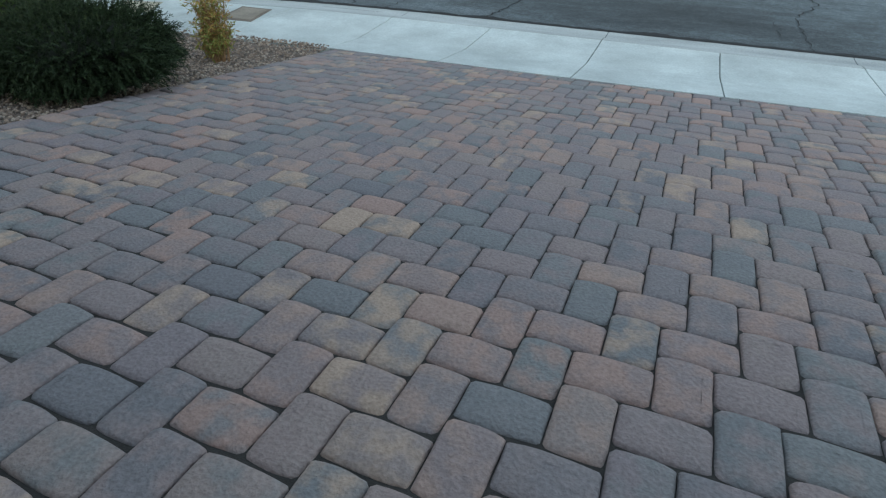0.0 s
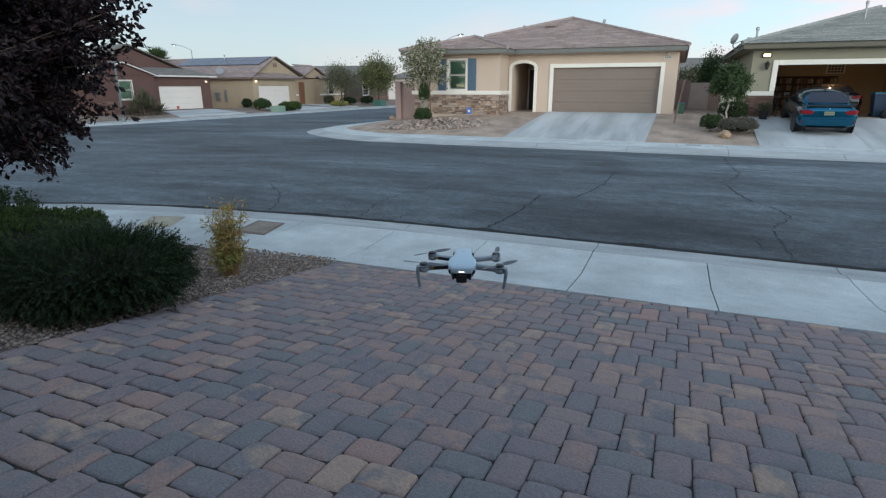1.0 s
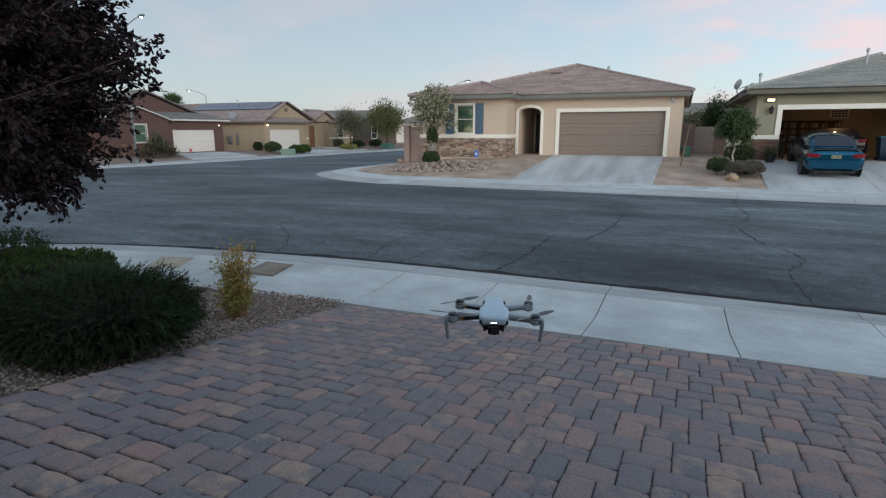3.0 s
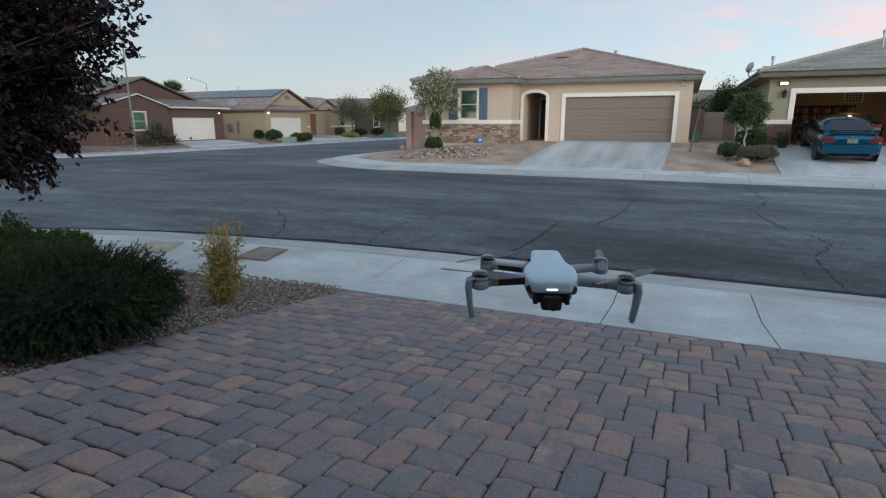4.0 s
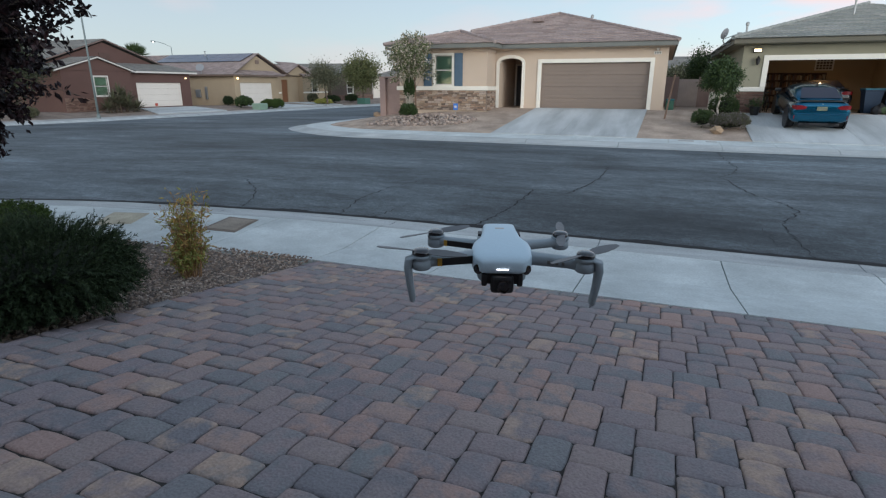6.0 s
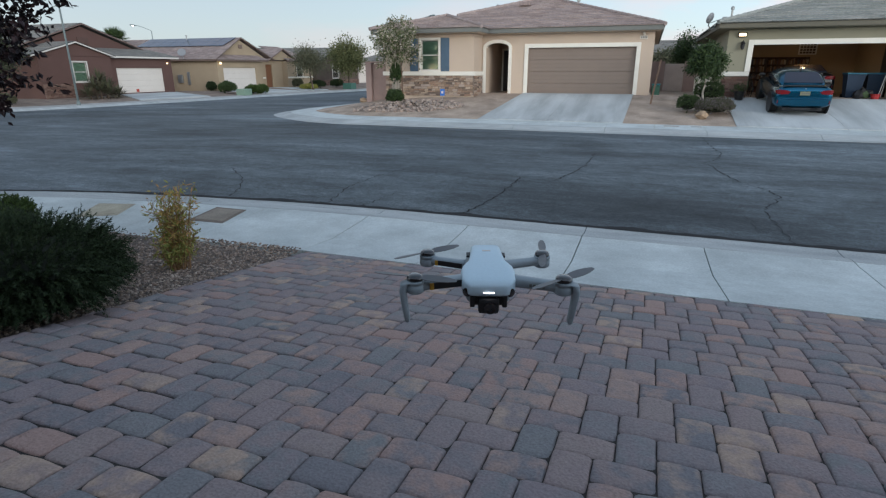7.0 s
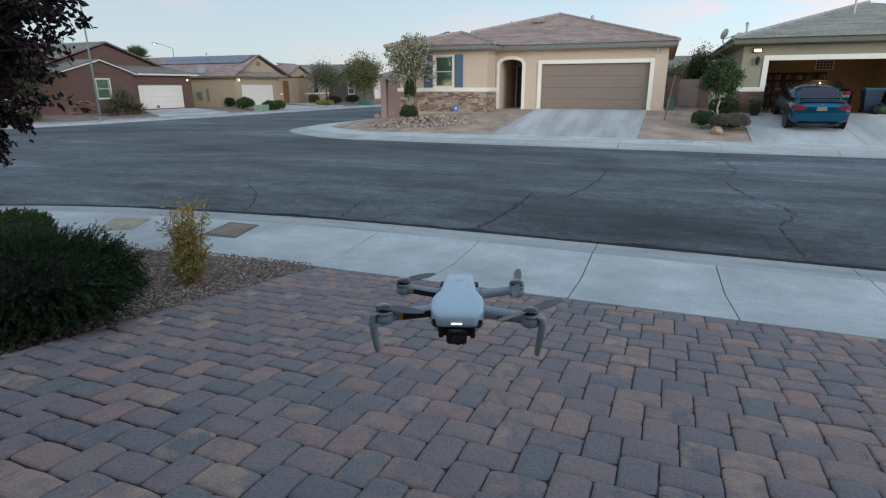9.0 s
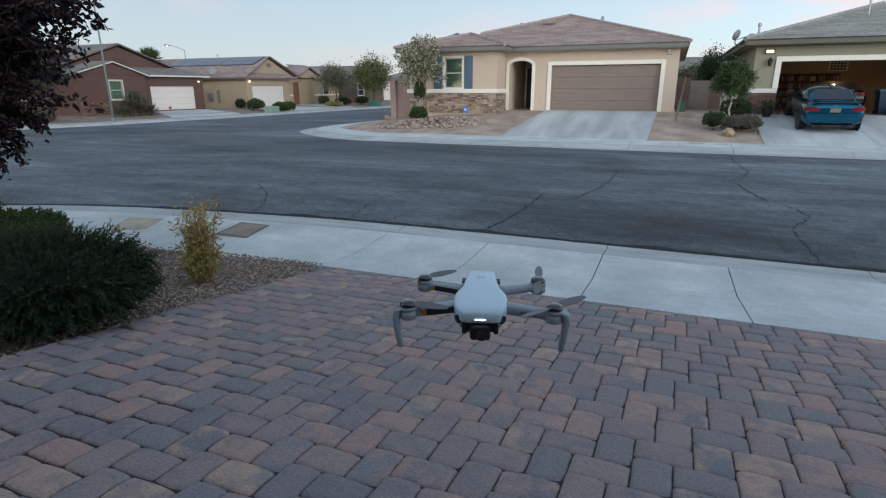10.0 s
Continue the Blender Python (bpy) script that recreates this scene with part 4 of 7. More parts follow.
# eaves, fascia and roofs
EV = 2.7
part("fascia", boxes((-8.05, 0.02, TY - 0.55, TY - 0.45, EV, EV + 0.2), (-0.08, 0.02, TY - 0.45, 42.5, EV, EV + 0.2), bevel=0.01), M_FASCIA, tan, "grey-green painted fascia")
part("fascia", boxes((WX0 - 0.5, WX1 + 0.48, WY - 0.55, WY - 0.45, EV, EV + 0.2), (WX1 + 0.38, WX1 + 0.48, WY - 0.45, TY - 0.6, EV, EV + 0.2), (WX0 - 0.5, WX0 - 0.4, WY - 0.45, 42.5, EV, EV + 0.2), bevel=0.01), M_FASCIA, tan)
part("soffit", boxes((WX0 - 0.42, -0.06, TY - 0.46, 42.4, EV - 0.02, EV + 0.03), (WX0 - 0.42, WX1 + 0.4, WY - 0.46, TY - 0.45, EV - 0.02, EV + 0.03)), M_TAN, tan)
er = EV + 0.21
A0, A1 = (WX0 - 0.55, TY - 0.58), (0.07, TY - 0.58)
apex, apex2 = (-6.35, 34.6, 4.96), (-6.35, 36.2, 4.96)
bm = bmesh.new()
roof_plane(bm, [(A0[0], A0[1], er), (A1[0], A1[1], er), apex])
roof_plane(bm, [(A1[0], A1[1], er), (0.07, 42.6, er), apex2, apex])
roof_plane(bm, [(A0[0], A0[1], er), apex, apex2, (A0[0], 42.6, er)])
roof_plane(bm, [(A0[0], 42.6, er), (0.07, 42.6, er), apex2])
rf = part("roof", bm, M_ROOF, tan, "pinkish brown flat tile hip roof")
bm = bmesh.new()
wa = (-10.45, 29.25, er + 0.78)
wl_, wr_ = (WX0 - 0.55, WY - 0.58, er), (WX1 + 0.52, WY - 0.58, er)
roof_plane(bm, [wl_, wr_, wa])
roof_plane(bm, [wr_, (WX1 + 0.52, TY + 0.3, er), (-10.45, 31.4, er + 0.78), wa])
roof_plane(bm, [wl_, wa, (-10.45, 31.4, er + 0.78), (WX0 - 0.55, 31.4, er)])
part("wing_roof", bm, M_ROOF, tan, "hipped tile roof of the wing")
bm = bmesh.new()
for a, b in (((A1[0], A1[1], er), apex), (Vector((A0[0], A0[1], er)).lerp(Vector(apex), 0.43), apex), (apex, apex2), (wl_, wa), (wr_, wa), (wa, (-10.45, 31.0, er + 0.78))):
    ridge_caps(bm, a, b)
part("ridge_tile", bm, M_ROOF, rf)
for px, py, pz, h, r in ((-4.35, 33.2, 4.3, 0.35, 0.05), (-8.9, 33.5, 4.35, 0.2, 0.05)):
    bm = bmesh.new()
    lathe(bm, [(r, -0.3), (r, h - 0.12), (r * 1.7, h - 0.11), (r * 1.7, h), (r * 0.6, h + 0.05)], 12, (px, py, pz))
    part("vent_pipe", bm, M_METAL, tan)
part("roof_vent", boxes((-7.35, -6.75, 32.1, 32.5, 4.34, 4.52), bevel=0.03), M_ROOF, tan)


# the olive house with the open garage
OY, OZ = 27.3, -0.1
olv = thing("house", "olive stucco house with grey-green tile roof and open garage", "house", (6, 27.3, OZ))
GX0, GX1, GT = 3.52, 8.45, 2.02
bm = bmesh.new()
wall_with_holes(bm, 2.55, 12.0, OZ - 0.5, 2.62, [(GX0, GX1, OZ - 0.02, GT)], OY, "x", 0.22)
box(bm, 2.55, 2.77, OY + 0.22, 42, OZ - 0.5, 2.62)
box(bm, 11.8, 12.0, OY + 0.22, 42, OZ - 0.5, 2.62)
box(bm, 2.77, 11.8, 41.8, 42, OZ - 0.5, 2.62)
part("wall", bm, M_OLIVE, olv, "olive stucco walls")
part("trim", boxes((GX0 - 0.2, GX0, OY - 0.05, OY + 0.05, 0.985, GT + 0.2), (GX0 + 0.001, GX1 - 0.001, OY - 0.05, OY + 0.05, GT, GT + 0.199), (GX1, GX1 + 0.2, OY - 0.05, OY + 0.05, OZ, GT + 0.2), bevel=0.01), M_TRIM, olv, "cream stucco trim")
EV_O = EV - 0.05           # the eave of this house
part("band", boxes((2.42, 3.5, OY - 0.12, OY + 0.01, 0.80, 0.98), (2.42, 2.54, OY + 0.01, OY + 3, 0.80, 0.98), bevel=0.02), M_TRIM, olv, "cream sill band")
ledge_stones(olv, "x", OY, 2.5, 3.5, OZ - 0.1, 0.80, -1, M_STONE_D, rng)
part("garage_wall", boxes((2.95, 3.05, OY + 0.22, 33.6, OZ, 2.6), (8.9, 9.0, OY + 0.22, 33.6, OZ, 2.6), (3.05, 8.9, 33.5, 33.6, OZ, 2.6), (3.05, 8.9, OY + 0.22, 33.5, 2.5, 2.6)), M_GARAGE_IN, olv, "tan garage interior walls")
part("garage_floor", boxes((3.05, 8.9, OY + 0.0, 33.5, OZ - 0.1, OZ)), M_CONCRETE_OLD, olv)
part("inner_door", boxes((8.84, 8.9, 29.0, 29.9, OZ, 2.02), bevel=0.01), M_DOOR_DK, olv, "dark door in the garage's side wall")
part("fascia", boxes((2.1, 12.5, OY - 0.55, OY - 0.45, EV_O, EV_O + 0.2), (2.1, 2.2, OY - 0.45, 42.5, EV_O, EV_O + 0.2), bevel=0.01), M_FASCIA_OL, olv, "olive brown fascia")
part("soffit", boxes((2.2, 12.5, OY - 0.45, 42.4, EV_O - 0.015, EV_O + 0.03)), M_OLIVE, olv)
bm = bmesh.new()
er = EV_O + 0.21
r0, r1 = (2.03, OY - 0.6, er), (14.0, OY - 0.6, er)
oa, ob_ = (8.2, 33.9, er + 1.88), (8.2, 36, er + 1.88)
roof_plane(bm, [r0, r1, oa])
roof_plane(bm, [r0, oa, ob_, (2.03, 42.6, er)])
roof_plane(bm, [r1, (14.0, 42.6, er), ob_, oa])
rf = part("roof", bm, M_ROOF_G, olv, "grey-green flat tile hip roof")
bm = bmesh.new()
ridge_caps(bm, r0, oa)
part("ridge_tile", bm, M_ROOF_G, rf)
for px, py, pz, h in ((2.75, 29.2, 3.05, 0.6), (7.0, 31.0, 3.95, 0.75)):
    bm = bmesh.new()
    lathe(bm, [(0.04, -0.3), (0.04, h - 0.12), (0.07, h - 0.11), (0.07, h), (0.02, h + 0.04)], 12, (px, py, pz))
    part("vent_pipe", bm, M_METAL, olv)
# lit number box (bars) and a lantern
M_LIT = plain("lit_panel", (1.0, 0.74, 0.42), 0.5, 0.0, 2.2)
lb = part("light_box", boxes((2.88, 3.22, OY - 0.09, OY, 2.33, 2.5), bevel=0.01), M_BLACK, olv, "small lit sign box")
part("lit_face", boxes((2.92, 3.18, OY - 0.1, OY - 0.092, 2.36, 2.465)), M_LIT, lb, "glowing warm white face")
bm = bmesh.new()
lathe(bm, [(0.02, 0.0), (0.06, 0.04), (0.085, 0.2), (0.1, 0.22), (0.03, 0.32), (0.01, 0.36)], 8, (3.1, OY - 0.13, 1.84))
box(bm, 3.085, 3.115, OY - 0.13, OY, 2.12, 2.16)
part("lantern", bm, M_BLACK, olv, "black wall lantern, unlit")
bm = bmesh.new()
lathe(bm, [(0.03, 0.12), (0.03, 0.05), (0.055, 0.02), (0.06, -0.03), (0.035, -0.07), (0.001, -0.08)], 14, (6.3, 30.9, 2.38))
part("ceiling_bulb", bm, plain("warm_bulb", (1.0, 0.72, 0.42), 0.5, 0.0, 9.0), olv, "lit bulb on the garage ceiling", True)
bulb = bpy.data.lights.new("garage_bulb", "POINT")
bulb.energy, bulb.color, bulb.shadow_soft_size = 6.0, (1.0, 0.7, 0.4), 0.06
new("garage_bulb", bulb).location = (6.3, 30.9, 2.2)
# satellite dish on the eave
dish = thing("satellite_dish", "grey satellite dish on a bent pole at the eave", "dish", (2.1, 28.2, 2.6))
bm = bmesh.new()
dm = Matrix.Translation((1.85, 28.0, 3.12)) @ Matrix.Rotation(radians(52), 4, "Z") @ Matrix.Rotation(radians(-68), 4, "X")
lathe(bm, [(0.22, 0.05), (0.225, 0.062), (0.15, 0.025), (0.075, 0.007), (0.0005, 0.0)], 24, (0, 0, 0), dm)
part("reflector", bm, plain("dish_grey", (0.22, 0.23, 0.24), 0.5), dish)
bm = bmesh.new()
rod(bm, (1.85, 28.0, 3.1), (1.78, 28.1, 2.86), 0.025)
rod(bm, (1.78, 28.1, 2.86), (1.9, 28.15, 2.68), 0.025)
rod(bm, (1.9, 28.15, 2.68), (2.12, 28.2, 2.8), 0.02)
part("mast", bm, M_METAL, dish)
bm = bmesh.new()
rod(bm, (1.85, 28.0, 2.95), (2.3, 27.7, 3.1), 0.015)
box(bm, 2.25, 2.43, 27.64, 27.74, 3.07, 3.15, 0.01)
part("feed_arm", bm, M_METAL, dish)


# ---- houses along the side street, facing the street ----
def gable(bm, x, y0, y1, ya, z0, za, thick=0.2):
    """A gable end facing +x."""
    loft(bm, [[Vector((xx, y0, z0)), Vector((xx, y1, z0)), Vector((xx, ya, za))] for xx in (x - thick, x)])


def rakes(house, x, y0, y1, ya, z0, za, material, w=0.1):
    bm = bmesh.new()
    for yy in (y0, y1):
        loft(bm, [[Vector((x + dx, yy, z0 + dz)) for dx, dz in ((0, 0), (0.08, 0), (0.08, w), (0, w))], [Vector((x + dx, ya, za + dz)) for dx, dz in ((0, 0), (0.08, 0), (0.08, w), (0, w))]])
    part("rake", bm, material, house, "painted rake board")


rust = thing("house", "rust-brown stucco house with grey roofs and white garage door", "house", (-46, 37, -0.85))
LX = -43.5
bm = bmesh.new()
wall_with_holes(bm, 36.6, 43.6, -1.3, 2.12, [(37.5, 42.5, -0.85, 1.25)], LX, "y", -0.25)
box(bm, -60, LX - 0.25, 43.35, 43.6, -1.3, 2.12)
part("wall", bm, M_RUST, rust, "rust-brown garage front")
bm = bmesh.new()
wall_with_holes(bm, 30.5, 36.6, -1.3, 2.12, [(33.15, 34.3, 0.2, 1.66)], LX + 0.6, "y", -0.25)
box(bm, -60, LX + 0.35, 30.5, 30.75, -1.3, 2.12)
box(bm, LX - 0.25, LX + 0.35, 36.35, 36.6, -1.3, 2.12)
part("wall", bm, M_RUST, rust)
bm = bmesh.new()
gable(bm, LX + 0.6, 30.3, 36.8, 33.6, 2.1, 3.05)
gable(bm, LX - 2.2, 29.8, 44.0, 36.6, 2.1, 4.55)
part("gable", bm, M_RUST, rust, "rust-brown gable ends")
part("gable_vent", boxes((LX - 2.2, LX - 2.12, 36.1, 37.1, 3.2, 3.7), bevel=0.02), mat("dark_vent", (0.1, 0.06, 0.05), 0.8, 0.1, 3, 40, 0.1), rust, "dark louvred gable vent")
part("fascia", boxes((LX + 0.35, LX + 0.45, 36.5, 44.2, 2.06, 2.24), bevel=0.01), M_WHITE_TRIM, rust, "pale eave fascia")
rakes(rust, LX + 0.75, 29.9, 37.0, 33.6, 2.02, 3.1, M_WHITE_TRIM)
rakes(rust, LX - 2.0, 29.6, 44.0, 36.6, 2.3, 4.7, mat("brown_trim", (0.2, 0.145, 0.13), 0.8, 0.1, 3, 40, 0.1))
bm = bmesh.new()
roof_plane(bm, [(LX + 0.8, 29.9, 2.15), (LX + 0.8, 33.6, 3.22), (LX - 6, 33.6, 3.22), (LX - 6, 29.9, 2.15)])
roof_plane(bm, [(LX + 0.8, 37.0, 2.15), (LX + 0.8, 33.6, 3.22), (LX - 6, 33.6, 3.22), (LX - 6, 37.0, 2.15)])
roof_plane(bm, [(LX - 1.9, 29.4, 2.3), (LX - 1.9, 36.6, 4.8), (LX - 18, 36.6, 4.8), (LX - 18, 29.4, 2.3)])
roof_plane(bm, [(LX - 1.9, 44.0, 2.3), (LX - 1.9, 36.6, 4.8), (LX - 18, 36.6, 4.8), (LX - 18, 44.0, 2.3)])
roof_plane(bm, [(LX + 0.45, 36.6, 2.2), (LX + 0.45, 44.2, 2.2), (LX - 2.4, 43.2, 2.95), (LX - 2.4, 35.4, 2.95)])
part("roof", bm, M_ROOF_D, rust, "grey-brown tile gable roofs")
sectional_door(rust, "y", LX, 37.5, 42.5, -0.85, 1.25, 1, M_GDOOR_W, label="white sectional garage door")
framed_window(rust, "x", 30.5, -50.2, -49.2, 0.2, 1.4, -1, M_WHITE_TRIM)
framed_window(rust, "y", LX + 0.6, 33.15, 34.3, 0.2, 1.66, 1, M_WHITE_TRIM)
ledge_stones(rust, "y", LX + 0.6, 30.5, 33.0, -1.2, 0.05, 1, M_STONE_D, rng)
part("lamp", boxes((LX, LX + 0.1, 43.02, 43.15, 1.62, 1.72), bevel=0.02), M_LIT, rust, "small lit porch lamp")
part("red_sign", boxes((LX - 0.11, LX - 0.1, 39.3, 39.6, -0.8, -0.55), bevel=0.004), plain("red_sign", (0.4, 0.06, 0.04), 0.6), rust)

beige = thing("house", "beige stucco house with brown tile roof and solar panels", "house", (-46, 54, -0.9))
BX = -41.5
bm = bmesh.new()
wall_with_holes(bm, 47.5, 54.6, -1.4, 2.0, [(48.3, 53.5, -0.9, 1.3)], BX, "y", -0.25)
box(bm, -60, BX - 0.25, 47.5, 47.75, -1.4, 2.0)
part("wall", bm, M_BEIGE, beige, "beige stucco garage front and side")
bm = bmesh.new()
wall_with_holes(bm, 54.6, 60.5, -1.4, 2.1, [(57.2, 58.4, -0.9, 1.7)], BX - 1.5, "y", -0.25)
wall_with_holes(bm, 60.5, 66, -1.4, 2.1, [(62.5, 63.7, 0.2, 1.75)], BX - 0.8, "y", -0.25)
box(bm, -60, BX - 1.05, 60.5, 60.75, -1.4, 2.1)
part("wall", bm, M_BEIGE, beige)
bm = bmesh.new()
gable(bm, BX - 1.2, 48.5, 57, 52.7, 2.3, 4.15)
gable(bm, BX - 1.2, 57.6, 62.6, 60.1, 2.2, 3.3)
part("gable", bm, M_BEIGE, beige)
part("gable_vent", boxes((BX - 1.2, BX - 1.12, 52.4, 53.0, 3.3, 3.7), bevel=0.02), M_BROWNST, beige)
part("fascia", boxes((BX + 0.4, BX + 0.5, 47.0, 55.2, 1.95, 2.15), (-60, BX + 0.4, 46.95, 47.05, 1.95, 2.15), (BX - 0.6, BX - 0.5, 60.2, 66.5, 2.05, 2.22), bevel=0.01), M_BROWNST, beige, "brown fascia")
rakes(beige, BX - 1.0, 47.6, 57.9, 52.7, 2.25, 4.3, M_BROWNST)
rakes(beige, BX - 1.0, 57.2, 63.0, 60.1, 2.1, 3.4, M_BROWNST)
bm = bmesh.new()
roof_plane(bm, [(BX + 0.5, 46.9, 2.1), (BX - 0.9, 52.7, 4.42), (-62, 52.7, 4.42), (-62, 46.9, 2.1)])
roof_plane(bm, [(BX - 0.9, 58.5, 2.1), (BX - 0.9, 52.7, 4.42), (-62, 52.7, 4.42), (-62, 58.5, 2.1)])
roof_plane(bm, [(BX + 0.55, 46.9, 2.1), (BX + 0.55, 55.3, 2.1), (BX - 1.2, 55.3, 2.62), (BX - 1.2, 48.3, 2.62)])
roof_plane(bm, [(BX - 0.9, 57.0, 2.1), (BX - 0.9, 60.1, 3.5), (-56, 60.1, 3.5), (-56, 57.0, 2.1)])
roof_plane(bm, [(BX - 0.9, 63.2, 2.1), (BX - 0.9, 60.1, 3.5), (-56, 60.1, 3.5), (-56, 63.2, 2.1)])
roof_plane(bm, [(BX - 0.5, 60.2, 2.2), (BX - 0.5, 66.6, 2.2), (BX - 6, 66.0, 4.0), (BX - 6, 62, 4.0)])
part("roof", bm, M_ROOF, beige, "brown tile gable roofs")
sectional_door(beige, "y", BX, 48.3, 53.5, -0.9, 1.3, 1, M_GDOOR_W, label="white sectional garage door")
part("front_door", boxes((BX - 1.62, BX - 1.56, 57.25, 58.35, -0.9, 1.68), bevel=0.02), M_WOOD_DOOR, beige, "reddish wooden front door")
framed_window(beige, "y", BX - 0.8, 62.5, 63.7, 0.2, 1.75, 1, M_WHITE_TRIM)
part("band", boxes((BX - 0.82, BX - 0.7, 60.5, 66, 0.1, 0.28), (BX - 1.52, BX - 1.42, 55, 57, 0.1, 0.28), bevel=0.02), M_TRIM, beige)
bm = bmesh.new()
lathe(bm, [(0.04, -0.07), (0.09, -0.04), (0.1, 0.03), (0.06, 0.1), (0.015, 0.13)], 12, (BX + 0.16, 47.85, 1.7))
part("lamp", bm, M_LIT, beige, "lit wall lamp")
part("meter_box", boxes((-46.6, -46.0, 47.3, 47.5, -0.2, 0.6), (-45.4, -45.1, 47.38, 47.5, -0.4, 0.9), bevel=0.02), M_METAL, beige)
# solar array on the southern slope
sl = (4.42 - 2.1) / 5.8
solar = part("solar_array", bmesh.new(), M_BLACK, beige, "dark blue solar panels in aluminium frames")
M_SOLAR = plain("solar_cells", (0.05, 0.085, 0.14), 0.25, 0.5, 0.0, 0.4)
for k in range(8):
    for r in range(2):
        xa, xb = -44.2 - 1.5 * k, -42.75 - 1.5 * k
        ya, yb = 50.1 + 1.12 * r, 51.18 + 1.12 * r
        bm = bmesh.new()
        for z0, z1 in ((0.12, 0.16),):
            pts = [(xa, ya), (xb, ya), (xb, yb), (xa, yb)]
            loft(bm, [[Vector((x, y, 2.1 + (y - 46.9) * sl + z)) for x, y in pts] for z in (z0, z1)])
        part("solar_panel", bm, M_SOLAR, solar)
bm = bmesh.new()
lathe(bm, [(0.05, -0.2), (0.05, 0.5), (0.09, 0.52), (0.09, 0.62)], 10, (-49, 51.8, 4.1))
part("vent_pipe", bm, M_METAL, beige)

dish = thing("satellite_dish", "small grey satellite dish on the beige house's eave", "dish", (-45.2, 47.0, 2.1))
bm = bmesh.new()
lathe(bm, [(0.4, 0.09), (0.41, 0.105), (0.28, 0.045), (0.14, 0.012), (0.0005, 0.0)], 20, (0, 0, 0), Matrix.Translation((-45.2, 46.9, 2.75)) @ Matrix.Rotation(radians(30), 4, "Z") @ Matrix.Rotation(radians(62), 4, "X"))
part("reflector", bm, bpy.data.materials["dish_grey"], dish)
bm = bmesh.new()
rod(bm, (-45.2, 47.0, 2.05), (-45.2, 46.98, 2.72), 0.03)
part("mast", bm, M_METAL, dish)

brown = thing("house", "dark brown stucco house with stone base farther down the side street", "house", (-46, 72, -0.9))
CX = -42
bm = bmesh.new()
wall_with_holes(bm, 66.5, 78, -1.5, 2.05, [(70.6, 72.2, 0.0, 1.6)], CX, "y", -0.25)
box(bm, -60, CX - 0.25, 66.5, 66.75, -1.5, 2.05)
M_DARKBR = mat("dark_brown_stucco", (0.11, 0.082, 0.066), 0.95, 0.08, 0.8, 110, 0.35)
part("wall", bm, M_DARKBR, brown)
bm = bmesh.new()
gable(bm, CX - 0.1, 68.5, 76, 72, 2.05, 3.6)
part("gable", bm, M_DARKBR, brown)
framed_window(brown, "y", CX, 70.6, 72.2, 0.0, 1.6, 1, M_WHITE_TRIM)
ledge_stones(brown, "y", CX, 66.5, 78, -1.4, -0.2, 1, M_STONE_D, rng)
bm = bmesh.new()
roof_plane(bm, [(CX + 0.5, 66.2, 2.1), (CX + 0.5, 72, 4.0), (-62, 72, 4.2), (-62, 66.2, 2.1)])
roof_plane(bm, [(CX + 0.5, 78.2, 2.1), (CX + 0.5, 72, 4.0), (-62, 72, 4.2), (-62, 78.2, 2.1)])
part("roof", bm, M_ROOF_D, brown, "grey-brown tile roof")
pale = thing("house", "pale house at the end of the side street", "house", (-40, 100, -1.4))
part("wall", boxes((-52, -26, 97, 110, -1.8, 2.6)), M_GDOOR_W, pale)
bm = bmesh.new()
roof_plane(bm, [(-53, 96, 2.6), (-25, 96, 2.6), (-32, 103, 5.0), (-46, 103, 5.0)])
part("roof", bm, M_ROOF_D, pale)


# ---- concrete drives ----
def drive(name, label, pts, height, material, lift=0.03):
    """A concrete slab laid on the ground between four corners."""
    bm = bmesh.new()
    n, m_ = 10, 14
    rows = []
    for i in range(n + 1):
        row = []
        for j in range(m_ + 1):
            a = Vector(pts[0]).lerp(Vector(pts[1]), i / n)
            b = Vector(pts[3]).lerp(Vector(pts[2]), i / n)
            p = a.lerp(b, j / m_)
            row.append(bm.verts.new((p.x, p.y, height(p.x, p.y) + lift)))
        rows.append(row)
    for i in range(n):
        for j in range(m_):
            bm.faces.new((rows[i][j], rows[i + 1][j], rows[i + 1][j + 1], rows[i][j + 1]))
    r = bmesh.ops.extrude_face_region(bm, geom=list(bm.faces))
    bmesh.ops.translate(bm, vec=(0, 0, -0.12), verts=[v for v in r["geom"] if isinstance(v, bmesh.types.BMVert)])
    bmesh.ops.recalc_face_normals(bm, faces=bm.faces)
    return solo(name, bm, material, label, "driveway", "structure")


M_DRIVE = mat("brushed_drive_concrete", (0.42, 0.45, 0.455), 0.85, 0.16, 0.7, 60, 0.2, stretch=(1.4, 0.35, 1), tint=(0.5, 0.53, 0.53), bumpd=0.004)
wear(M_DRIVE, 0.55, (1.9, 0.16, 1), 0.8, 1.05, 0.4, 0.58)
for a, b, c, d in ((-6.6, -3.9, -3.75, -5.98), (-3.888, -1.1, -0.95, -3.738)):
    drive("driveway", "pale concrete drive with dark tyre marks before a closed garage", [(a, 22.03, 0), (b, 22.03, 0), (c, 27.98, 0), (d, 27.98, 0)], far_z, M_DRIVE)
for a, b, c, d in ((2.66, 5.9, 5.9, 2.7), (5.912, 9.6, 9.6, 5.912)):
    drive("driveway", "pale concrete drive with a parked car", [(a, 22.03, 0), (b, 22.03, 0), (c, 27.28, 0), (d, 27.28, 0)], far_z, M_DRIVE)
